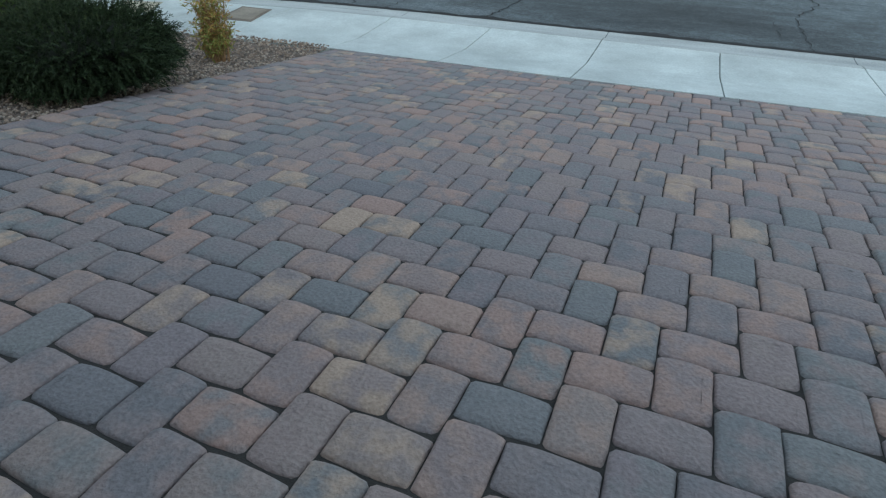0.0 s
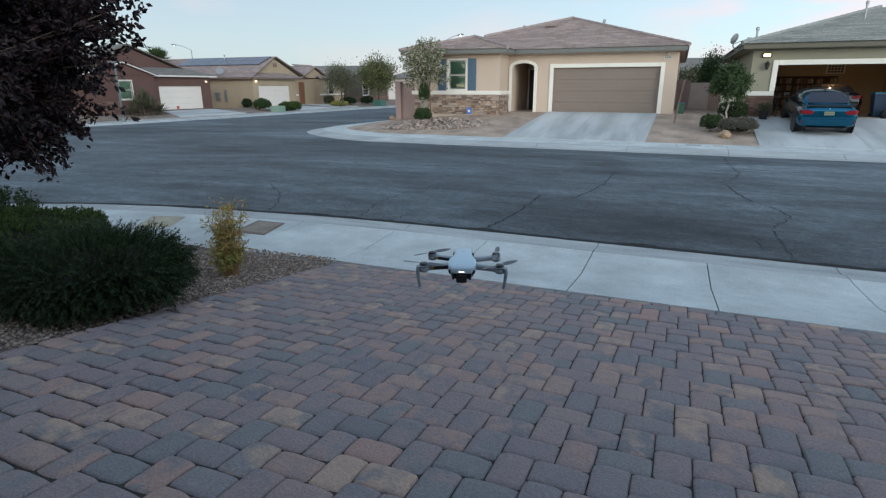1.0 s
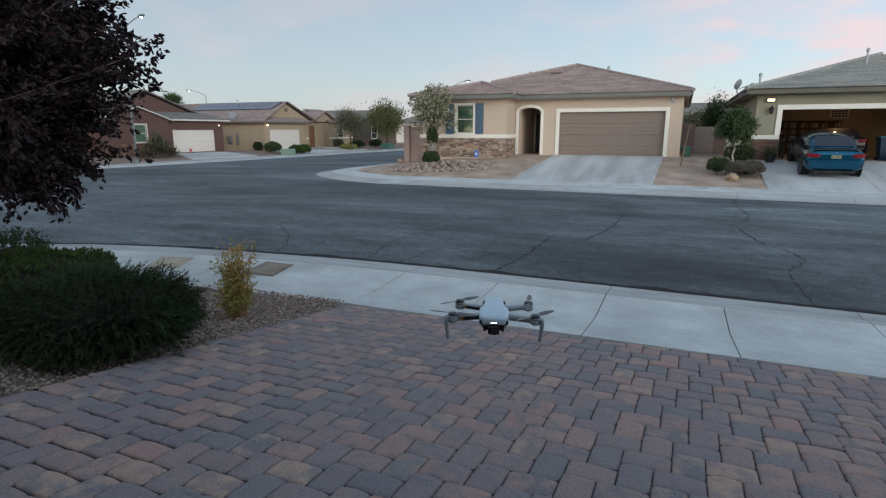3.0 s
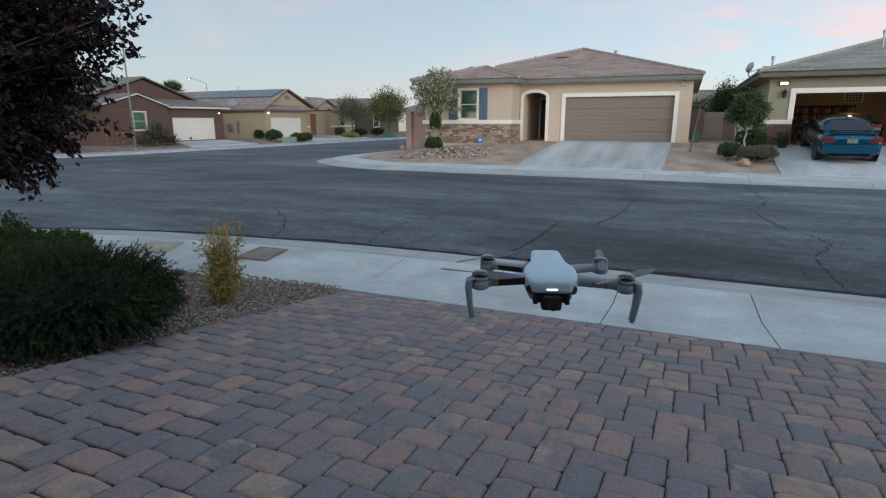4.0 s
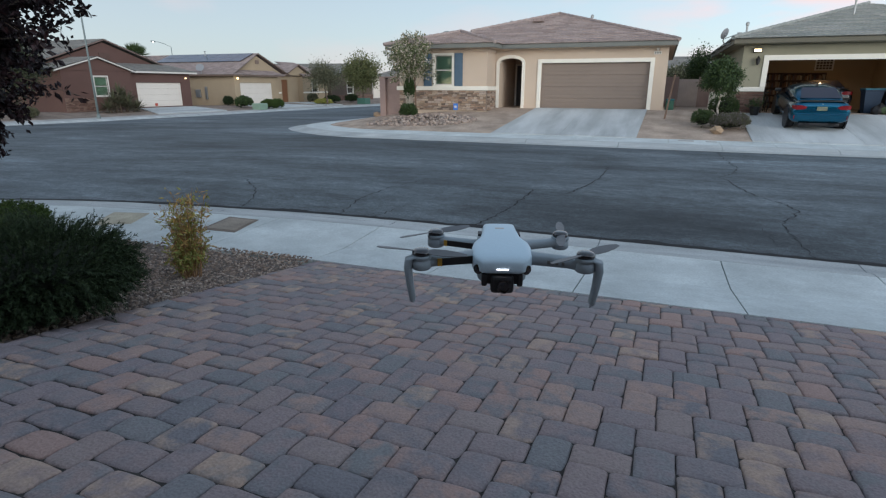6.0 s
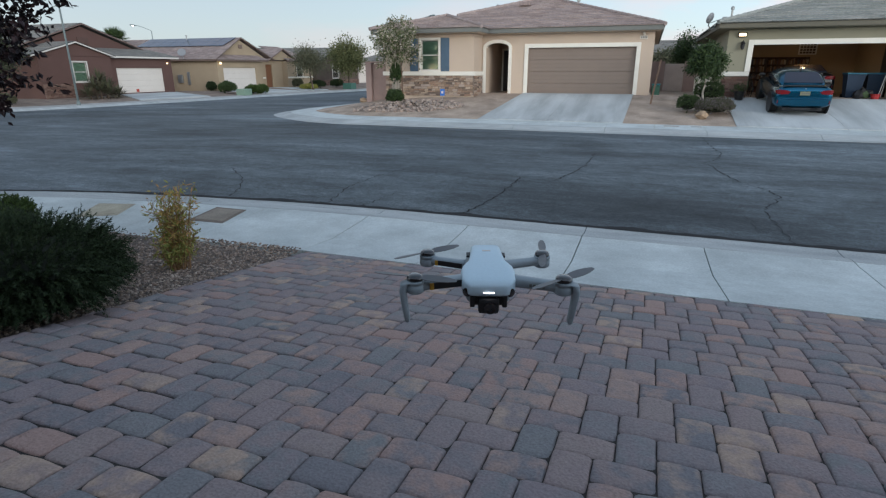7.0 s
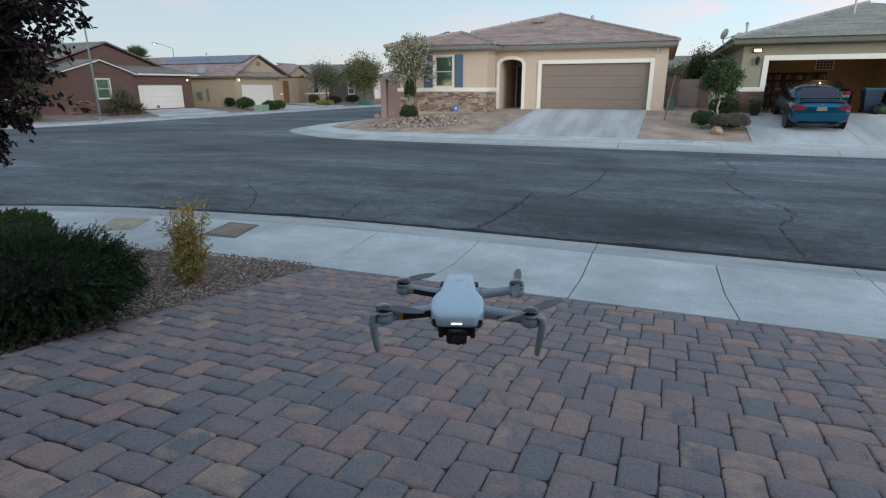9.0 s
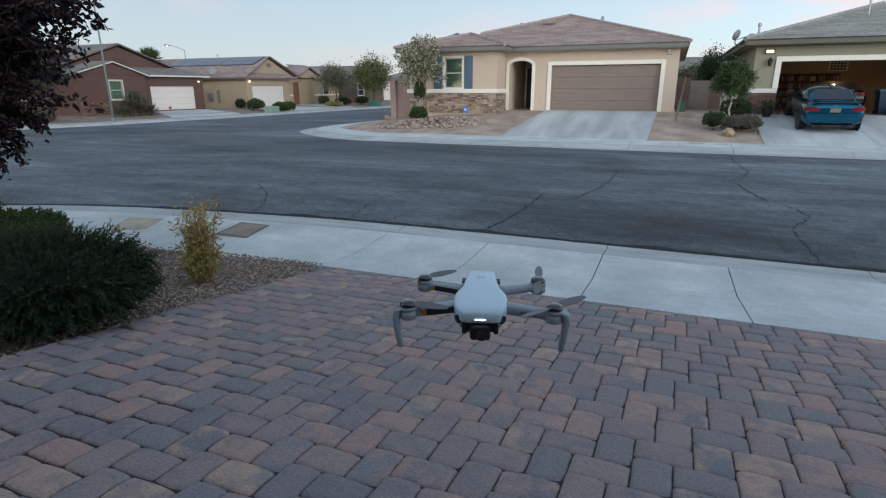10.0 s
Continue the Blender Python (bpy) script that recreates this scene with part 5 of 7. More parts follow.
drive("driveway", "concrete drive running down from a white garage door", [(-38, 34.5, 0), (-37.4, 41.5, 0), (-43.4, 42.7, 0), (-43.4, 37.2, 0)], left_z, M_DRIVE, 0.06)
drive("driveway", "concrete drive of the beige house", [(-36.8, 47.5, 0), (-36.2, 55.5, 0), (-41.4, 53.8, 0), (-41.4, 48, 0)], left_z, M_DRIVE, 0.06)
drive("driveway", "concrete path to a wooden front door", [(-36, 56, 0), (-35.8, 59, 0), (-43, 58.6, 0), (-43, 57, 0)], left_z, M_DRIVE, 0.06)


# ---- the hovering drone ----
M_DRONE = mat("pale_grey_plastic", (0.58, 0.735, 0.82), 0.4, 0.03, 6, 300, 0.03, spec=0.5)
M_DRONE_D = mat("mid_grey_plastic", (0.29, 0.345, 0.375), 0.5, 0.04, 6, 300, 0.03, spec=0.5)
M_LENS = plain("lens_glass", (0.004, 0.004, 0.006), 0.05, 0.0, 0.0, 1.0)
M_YELLOW = plain("yellow_label", (0.5, 0.28, 0.03), 0.5)
M_LED = plain("white_status_light", (1.0, 0.88, 0.94), 0.4, 0.0, 2.5)
DRONE_AT, DRONE_TURN = (-0.5, 1.245, 0.818), 18.0
drone = thing("drone", "small pale grey folding quadcopter drone hovering over the drive", "drone", DRONE_AT, DRONE_TURN)


def superloop(cx, y, cz, hw, hh, n=28, p=4.5):
    out = []
    for i in range(n):
        a = 2 * math.pi * i / n
        ca, sa = math.cos(a), math.sin(a)
        out.append(Vector((cx + hw * math.copysign(abs(ca) ** (2 / p), ca), y, cz + hh * math.copysign(abs(sa) ** (2 / p), sa))))
    return out


# the nose points to -y; hull: narrow tail, wide shoulders, blunt nose
bm = bmesh.new()
secs = [(-0.0765, 0.0235, 0.0055, 0.0015), (-0.0745, 0.027, 0.0085, 0.002), (-0.066, 0.0335, 0.0112, 0.002), (-0.056, 0.0365, 0.0128, 0.002), (-0.034, 0.0375, 0.0148, 0.002), (-0.02, 0.0355, 0.0155, 0.002), (-0.002, 0.027, 0.0165, 0.002), (0.03, 0.0235, 0.0165, 0.002), (0.056, 0.0225, 0.0155, 0.001), (0.068, 0.0205, 0.0125, 0.0), (0.075, 0.017, 0.008, -0.001), (0.0765, 0.014, 0.005, -0.001)]
loft(bm, [superloop(0, y, z, w, h, 32, 6.0) for y, w, h, z in secs])
hull = part("body", bm, M_DRONE, drone, "pale grey moulded hull", True)
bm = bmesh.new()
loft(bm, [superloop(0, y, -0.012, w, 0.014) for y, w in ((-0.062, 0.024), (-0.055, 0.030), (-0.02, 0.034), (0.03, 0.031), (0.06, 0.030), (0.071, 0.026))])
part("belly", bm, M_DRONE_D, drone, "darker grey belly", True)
part("status_light", boxes((-0.0072, 0.0072, -0.0776, -0.0755, -0.0010, -0.0001), bevel=0.0003), M_LED, hull, "glowing white bar")
part("logo_mark", boxes((-0.006, 0.006, 0.026, 0.030, 0.0183, 0.0188)), M_GDOOR_W, hull, "small pale mark")
for s in (-1, 1):
    bm = bmesh.new()
    lathe(bm, [(0.001, 0.0), (0.0062, 0.001), (0.0062, 0.006), (0.001, 0.007)], 12, (0, 0, 0), Matrix.Translation((s * 0.0265, -0.066, -0.003)) @ Matrix.Rotation(radians(90), 4, "X") @ Matrix.Rotation(radians(35 * s), 4, "Y"))
    part("sensor", bm, M_LENS, hull, "dark round sensor eye")
    part("vent", boxes((s * 0.0262 - 0.003, s * 0.0262 + 0.003, 0.035, 0.05, 0.004, 0.0075), bevel=0.001), M_BLACK, hull)
# gimbal camera below the nose
bm = bmesh.new()
box(bm, -0.0225, 0.0225, -0.071, -0.030, -0.023, -0.005, 0.004)
gim = part("gimbal", bm, M_BLACK, drone, "black gimbal housing")
part("camera_head", boxes((-0.014, 0.014, -0.080, -0.056, -0.031, -0.009), bevel=0.004), M_BLACK, gim)
for s in (-1, 1):
    part("gimbal_arm", boxes((s * 0.0215 - 0.0035, s * 0.0215 + 0.0035, -0.074, -0.05, -0.024, -0.008), bevel=0.002), M_BLACK, gim)
bm = bmesh.new()
lathe(bm, [(0.0085, 0.0), (0.0088, 0.003), (0.0072, 0.0035), (0.0055, 0.0025), (0.0002, 0.002)], 20, (0, 0, 0), Matrix.Translation((0.002, -0.0795, -0.0205)) @ Matrix.Rotation(radians(90), 4, "X"))
part("lens", bm, M_LENS, gim, "round camera lens")


def drone_arm(s, front):
    """One arm with its motor; the front ones end in a landing leg."""
    if front:
        a, b, w, h = Vector((s * 0.030, -0.045, 0.004)), Vector((s * 0.098, -0.070, 0.006)), 0.0085, 0.0075
    else:
        a, b, w, h = Vector((s * 0.026, 0.045, -0.012)), Vector((s * 0.090, 0.073, -0.015)), 0.008, 0.0065
    d = (b - a).normalized()
    n = Vector((-d.y, d.x, 0)).normalized()
    bm = bmesh.new()
    ss = []
    for t, k in ((0.0, 1.15), (0.15, 1.0), (0.75, 0.9), (0.93, 1.05), (1.0, 0.9)):
        c = a.lerp(b, t)
        ss.append([c + n * (w * k * math.copysign(abs(math.cos(q)) ** 0.6, math.cos(q))) + Vector((0, 0, h * k * math.copysign(abs(math.sin(q)) ** 0.6, math.sin(q)))) for q in [2 * math.pi * i / 12 for i in range(12)]])
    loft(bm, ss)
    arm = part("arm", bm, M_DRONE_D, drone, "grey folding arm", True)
    bm = bmesh.new()
    lathe(bm, [(0.0105, -0.009), (0.0125, -0.007), (0.0125, 0.002), (0.0113, 0.0026), (0.0113, 0.0044), (0.0125, 0.005), (0.0125, 0.008), (0.0116, 0.009)], 20, b)
    motor = part("motor", bm, M_DRONE_D, arm, "round grey motor", True)
    bm = bmesh.new()
    lathe(bm, [(0.0112, 0.009), (0.0112, 0.0125), (0.0095, 0.0148), (0.006, 0.016), (0.002, 0.0163)], 16, b)
    part("hub", bm, M_LENS, arm, "glossy black motor cap", True)
    # the two blades at rest
    for k in (0, 1):
        th = (0.35 if s > 0 else 2.6) + (0.3 if front else 1.1) + math.pi * k
        e = Vector((math.cos(th), math.sin(th), 0))
        f = Vector((-e.y, e.x, 0))
        bm = bmesh.new()
        up = Vector((0, 0, 1))
        pts = []
        for r, c, tw in ((0.006, 0.003, 0.2), (0.015, 0.0055, 0.3), (0.03, 0.0065, 0.24), (0.045, 0.0055, 0.17), (0.057, 0.0025, 0.1)):
            o = b + e * r + up * 0.0135
            v = f * c + up * c * tw
            pts.append([o - v, o + v, o + v - up * 0.0008, o - v - up * 0.0008])
        loft(bm, pts)
        part("propeller_blade", bm, M_BLADE, arm, "thin grey propeller blade")
    # label plates on the arm's forward face
    fn = n if n.y < 0 else -n
    if s < 0:
        for name, t0, t1, k, lift, m, label in (("arm_label", 0.10, 0.74, 0.62, 0.0, M_BLACK, "black label with a yellow end"), ("arm_label_end", 0.68, 0.755, 0.64, 0.0004, M_YELLOW, "")):
            bm = bmesh.new()
            p0, p1 = a.lerp(b, t0) + fn * (w + lift), a.lerp(b, t1) + fn * (w * 0.93 + lift)
            zz = Vector((0, 0, h * k))
            loft(bm, [[p0 - zz, p1 - zz, p1 + zz, p0 + zz], [q + fn * 0.0012 for q in (p0 - zz, p1 - zz, p1 + zz, p0 + zz)]])
            part(name, bm, m, arm, label)
    elif front:
        bm = bmesh.new()
        for t0 in (0.4, 0.47, 0.54, 0.64):
            p0, p1 = a.lerp(b, t0) + fn * (w * 0.97), a.lerp(b, t0 + 0.045) + fn * (w * 0.96)
            zz = Vector((0, 0, 0.002))
            loft(bm, [[p0 - zz, p1 - zz, p1 + zz, p0 + zz], [q + fn * 0.0008 for q in (p0 - zz, p1 - zz, p1 + zz, p0 + zz)]])
        part("raised_mark", bm, M_FASCIA, arm)
    if front:
        bm = bmesh.new()
        o = b + Vector((s * 0.012, -0.004, 0.002))
        ss = []
        for dx, z, w2, d2 in ((-0.006, 0.006, 0.005, 0.007), (0.002, 0.003, 0.0055, 0.008), (0.004, -0.008, 0.0048, 0.0085), (0.002, -0.03, 0.0042, 0.0075), (-0.001, -0.05, 0.0038, 0.0065), (-0.001, -0.053, 0.0026, 0.005)):
            ss.append([o + Vector((s * dx + w2 * math.copysign(abs(math.cos(q)) ** 0.6, math.cos(q)), d2 * math.copysign(abs(math.sin(q)) ** 0.6, math.sin(q)), z)) for q in [2 * math.pi * i / 12 for i in range(12)]])
        loft(bm, ss)
        part("landing_leg", bm, M_DRONE_D, arm, "grey landing leg", True)


# it flies with its nose a little low
drone.rotation_euler = (radians(3), 0, radians(DRONE_TURN))
drone.scale = (0.88, 0.88, 0.88)
M_BLADE = plain("propeller_plastic", (0.13, 0.135, 0.14), 0.45)
for s in (-1, 1):
    drone_arm(s, True)
    drone_arm(s, False)


# ---- plants ----
def leaves_mesh(points, length, width, rng, droop=0.0, outward=None):
    """Many folded leaves in one mesh, made in bulk."""
    P = np.array([p[:3] for p in points], float)
    n = len(P)
    D = rng.normal(size=(n, 3))
    if outward is not None:
        D += np.array(outward) * 1.2
    D[:, 2] -= droop
    D /= np.linalg.norm(D, axis=1)[:, None]
    R = rng.normal(size=(n, 3))
    S = np.cross(D, R)
    S /= np.linalg.norm(S, axis=1)[:, None]
    Nn = np.cross(S, D)
    ln = (length * rng.uniform(0.6, 1.25, n))[:, None]
    wd = (width * rng.uniform(0.7, 1.2, n))[:, None]
    a, t = P, P + D * ln
    mid = P + D * ln * 0.45
    m = mid - Nn * wd * 0.22
    l, r = mid + S * wd / 2, mid - S * wd / 2
    V = np.stack([a, m, t, l, r], 1).reshape(-1, 3)
    F = (np.array([(0, 1, 3), (3, 1, 2), (0, 4, 1), (1, 4, 2)])[None] + 5 * np.arange(n)[:, None, None]).reshape(-1, 3)
    return V, F


def mesh_part(name, V, F, material, parent, label=""):
    me = bpy.data.meshes.new(name)
    me.from_pydata((np.asarray(V) - np.array(BASE[parent.name])).tolist(), [], np.asarray(F).tolist())
    me.materials.append(material)
    ob = new(name, me)
    ob.parent = parent
    BASE[ob.name] = BASE[parent.name]
    if label:
        ob["label"] = label
    return ob


def tree(label, category, base, height, centre, radii, clumps, per, spread, leaf_len, leaf_w, m_leaf, m_bark, seed, trunk_r=0.06, name="tree", shell=0.55, droop=0.2, stems=1):
    """Tapered trunk, limbs to each clump of leaves, a ragged crown with gaps."""
    rng = np.random.default_rng(seed)
    prng_ = random.Random(seed)
    t = thing(name, label, category, base)
    b, c = Vector(base), Vector(centre)
    top = Vector((c.x, c.y, c.z - radii[2] * 0.35))
    bm = bmesh.new()
    fork = b.lerp(top, 0.75)
    for s in range(stems):
        o = Vector((prng_.uniform(-0.1, 0.1), prng_.uniform(-0.1, 0.1), 0)) if stems > 1 else Vector((0, 0, 0))
        pts = [b + o - Vector((0, 0, 0.15))]
        for k in range(1, 6):
            pts.append(b.lerp(top, k / 5) + Vector((prng_.uniform(-1, 1), prng_.uniform(-1, 1), 0)) * 0.016 * height + o * (1 + k * 0.5))
        for k in range(5):
            rod(bm, pts[k], pts[k + 1], trunk_r * (1 - 0.13 * k), trunk_r * (1 - 0.13 * (k + 1)), 8)
    centres = []
    while len(centres) < clumps:
        d = rng.normal(size=3)
        d /= np.linalg.norm(d)
        r = rng.uniform(shell, 1.0) * (0.82 + 0.2 * math.sin(3 * d[0] + seed) * math.cos(2.3 * d[1] + seed) + 0.16 * math.sin(9 * d[0] + seed) * math.sin(8 * d[1] - seed) * math.cos(7 * d[2]))
        centres.append(np.array(centre) + d * r * np.array(radii))
    pts, outs = [], []
    for k, q in enumerate(centres):
        if k % 3 == 0:
            f = fork.lerp(top, prng_.random())
            mid = f.lerp(Vector(q), 0.55) + Vector((0, 0, 0.06 * height))
            rod(bm, f, mid, trunk_r * 0.38, trunk_r * 0.24, 5)
            rod(bm, mid, Vector(q), trunk_r * 0.24, trunk_r * 0.08, 5)
        g = rng.normal(size=(per, 3)) * spread
        pts.append(q + g)
        o = (q - np.array(centre)) / np.array(radii)
        outs.append(np.repeat(o[None], per, 0))
    part("trunk", bm, m_bark, t, "", True)
    P, O = np.concatenate(pts), np.concatenate(outs)
    V, F = leaves_mesh(P, leaf_len, leaf_w, rng, droop, O)
    mesh_part("crown", V, F, m_leaf, t)
    return t


def bush(label, base, radii, sprigs, needles, m_leaf, seed, sprig_len=0.22, needle=0.028, width=0.004, name="bush", up=0.7, flat=2.4, group="", core=0.6):
    """A dense shrub: a solid core painted dark for inner shade, and upright sprigs that bristle with leaves."""
    rng = np.random.default_rng(seed)
    t = thing(name, label, "bush", base, group=group)
    bx, by, bz = base
    # core: a closed lump, near black in place of the shade among the sprigs
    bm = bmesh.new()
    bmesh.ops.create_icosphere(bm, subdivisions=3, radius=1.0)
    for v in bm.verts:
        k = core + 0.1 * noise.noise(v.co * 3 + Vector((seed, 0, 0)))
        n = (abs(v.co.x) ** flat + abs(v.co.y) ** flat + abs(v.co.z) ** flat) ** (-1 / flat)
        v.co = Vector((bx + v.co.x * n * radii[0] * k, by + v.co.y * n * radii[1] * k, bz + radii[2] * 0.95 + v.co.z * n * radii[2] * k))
    part("core", bm, M_CORE_SHADE, t, "dark lump in place of the shade inside")
    d = rng.normal(size=(sprigs, 3))
    d[:, 2] = np.abs(d[:, 2]) * 1.0 - 0.35
    d /= np.linalg.norm(d, axis=1)[:, None]
    n = (np.abs(d) ** flat).sum(1) ** (-1 / flat)
    k = 0.8 + 0.12 * np.sin(5 * d[:, 0] + seed) * np.cos(4 * d[:, 1])
    root = np.array([bx, by, bz + radii[2] * 0.95]) + d * (n * k)[:, None] * np.array(radii)
    grow = d + np.array([0, 0, up]) + rng.normal(size=(sprigs, 3)) * 0.25
    grow /= np.linalg.norm(grow, axis=1)[:, None]
    ln = sprig_len * rng.uniform(0.6, 1.3, sprigs)
    pts, out = [], []
    f = rng.uniform(0, 1, (sprigs, needles))
    for s in range(needles):
        pts.append(root + grow * (ln * f[:, s])[:, None])
        out.append(grow)
    P, O = np.concatenate(pts), np.concatenate(out)
    ok = P[:, 2] > bz + 0.02
    V, F = leaves_mesh(P[ok], needle, width, rng, 0.0, O[ok])
    mesh_part("leaves", V, F, m_leaf, t)
    return t


# near-black fill: the shade inside the shrubs is put into this colour
M_CORE_SHADE = mat("shrub_core_shade", (0.012, 0.016, 0.009), 0.95, 0.3, 8, 40, 0.5)
# beside the drive
def rosemary(label, base, radii, shoots, per, seed):
    """Curved shoots set close over a core painted dark for inner shade; each bristles with narrow needles, upright on
    top, arching over at the sides.
    """
    rng = np.random.default_rng(seed)
    t = thing("bush", label, "bush", base)
    o = np.array(base) + (0, 0, radii[2] * 0.95)
    R = np.array(radii)
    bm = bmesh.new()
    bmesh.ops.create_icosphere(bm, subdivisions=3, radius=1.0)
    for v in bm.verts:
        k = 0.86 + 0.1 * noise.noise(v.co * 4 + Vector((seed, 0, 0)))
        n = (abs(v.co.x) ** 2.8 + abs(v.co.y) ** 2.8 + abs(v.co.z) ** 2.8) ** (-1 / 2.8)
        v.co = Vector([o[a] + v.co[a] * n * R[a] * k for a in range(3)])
    part("core", bm, M_CORE_SHADE, t, "dark lump in place of the shade inside")
    d = rng.normal(size=(shoots, 3))
    d[:, 2] = np.abs(d[:, 2]) * 1.1 - 0.45
    d /= np.linalg.norm(d, axis=1)[:, None]
    n = (np.abs(d) ** 2.8).sum(1) ** (-1 / 2.8)
    lump = 0.86 + 0.09 * np.sin(6 * d[:, 0] + seed) * np.cos(5 * d[:, 1]) + rng.normal(size=shoots) * 0.03
    root = o + d * (n * lump)[:, None] * R
    ln = rng.uniform(0.1, 0.2, shoots) * (0.85 + 0.25 * np.clip(d[:, 2], 0, 1))
    side = np.clip(1 - np.abs(d[:, 2]) * 1.4, 0, 1)[:, None]
    flat = d * (1, 1, 0)
    start = d * 0.5 + (0, 0, 0.9) + flat * 0.6 + rng.normal(size=(shoots, 3)) * 0.22
    start /= np.linalg.norm(start, axis=1)[:, None]
    bend = flat * 0.45 + np.array([0, 0, -1.35]) * side + rng.normal(size=(shoots, 3)) * 0.15
    P, D = [], []
    for k in range(per):
        f = (k + rng.uniform(0, 1, shoots)) / per
        pos = root + start * (ln * f)[:, None] + bend * (ln * f * f * 0.75)[:, None]
        tan = start + bend * (1.5 * f)[:, None]
        tan /= np.linalg.norm(tan, axis=1)[:, None]
        q = rng.normal(size=(shoots, 3))
        q -= tan * (q * tan).sum(1)[:, None]
        q /= np.linalg.norm(q, axis=1)[:, None]
        P.append(pos)
        D.append(tan * 0.75 + q * 0.65)
    P, D = np.concatenate(P), np.concatenate(D)
    ok = P[:, 2] > base[2] + 0.015
    P, D = P[ok], D[ok]
    m = len(P)
    S = np.cross(D, rng.normal(size=(m, 3)))
    S /= np.linalg.norm(S, axis=1)[:, None]
    L_ = (rng.uniform(0.018, 0.032, m))[:, None]
    V = np.stack([P - S * 0.0026, P + S * 0.0026, P + D * L_ * 0.6 + S * 0.0022, P + D * L_, P + D * L_ * 0.6 - S * 0.0022], 1).reshape(-1, 3)
    F = (np.array([(0, 1, 2), (0, 2, 4), (4, 2, 3)])[None] + 5 * np.arange(m)[:, None, None]).reshape(-1, 3)
    mesh_part("leaves", V, F, M_LEAF_DK, t)
    return t


rosemary("dense dark green rosemary bush in gravel", (-4.5, 2.95, near_z(-4.5, 2.95)), (0.76, 0.63, 0.275), 2700, 46, 21)
bush("clipped flat-topped green hedge bush in gravel", (-6.6, 3.75, near_z(-6.5, 3.75)), (0.8, 0.7, 0.32), 2600, 18, M_LEAF_BOX, 22, 0.07, 0.028, 0.016, flat=3.2, core=0.9)

M_LEAF_LIME = random_mat("lime_leaves", [(0.27, 0.28, 0.07), (0.34, 0.31, 0.09), (0.2, 0.23, 0.06)], "island", 0.6, 0.2, 5, 30, 0.05)
# the yellowing upright plant
yp = thing("shrub", "thin yellowing upright shrub with many canes in gravel", "shrub", (-4.5, 4.5, near_z(-4.5, 4.5)))
rngn = np.random.default_rng(31)
bm = bmesh.new()
zb = near_z(-4.5, 4.5)
gold, green = [], []


def twig_leaves(a, b, n, out):
    for _ in range(n):
        out.append(np.array(a.lerp(b, rngn.uniform(0.25, 1.05))) + rngn.normal(size=3) * 0.008)


for k in range(42):
    low = k >= 26
    a, r = rngn.uniform(0, 6.28), rngn.uniform(0.0, 0.1)
    h = rngn.uniform(0.22, 0.5) if low else rngn.uniform(0.72, 0.88) if k < 6 else rngn.uniform(0.45, 0.78)
    q = Vector((-4.5 + r * math.cos(a), 4.5 + r * math.sin(a), zb - 0.02))
    out = Vector((math.cos(a), math.sin(a), 0)) * (rngn.uniform(0.25, 0.55) if low else rngn.uniform(0.03, 0.2)) * h
    p1 = q + out * 0.35 + Vector((0, 0, h * 0.55))
    p2 = q + out + Vector((rngn.uniform(-0.04, 0.04), rngn.uniform(-0.04, 0.04), h))
    rod(bm, q, p1, 0.005, 0.004, 5)
    rod(bm, p1, p2, 0.004, 0.0015, 5)
    for s in range(12 if low else 19):
        f = rngn.uniform(0.2, 1.0)
        c = q.lerp(p1, f / 0.55) if f < 0.55 else p1.lerp(p2, (f - 0.55) / 0.45)
        th = rngn.uniform(0, 6.28)
        e = c + Vector((math.cos(th), math.sin(th), rngn.uniform(0.3, 1.3))) * rngn.uniform(0.04, 0.11)
        rod(bm, c, e, 0.0018, 0.001, 4)
        twig_leaves(c, e, 4, green if rngn.random() < (0.7 if low else 0.28) else gold)
one_part("cane", bm, M_STEM, yp, "thin orange-tan canes")["kind"] = "stuff"
V, F = leaves_mesh(green, 0.06, 0.017, rngn, 0.25)
mesh_part("leaves", V, F, M_LEAF_LIME, yp, "narrow yellow-green leaves")
V, F = leaves_mesh(gold, 0.055, 0.014, rngn, 0.0)
mesh_part("leaves", V, F, M_LEAF_YEL, yp, "narrow golden leaves")

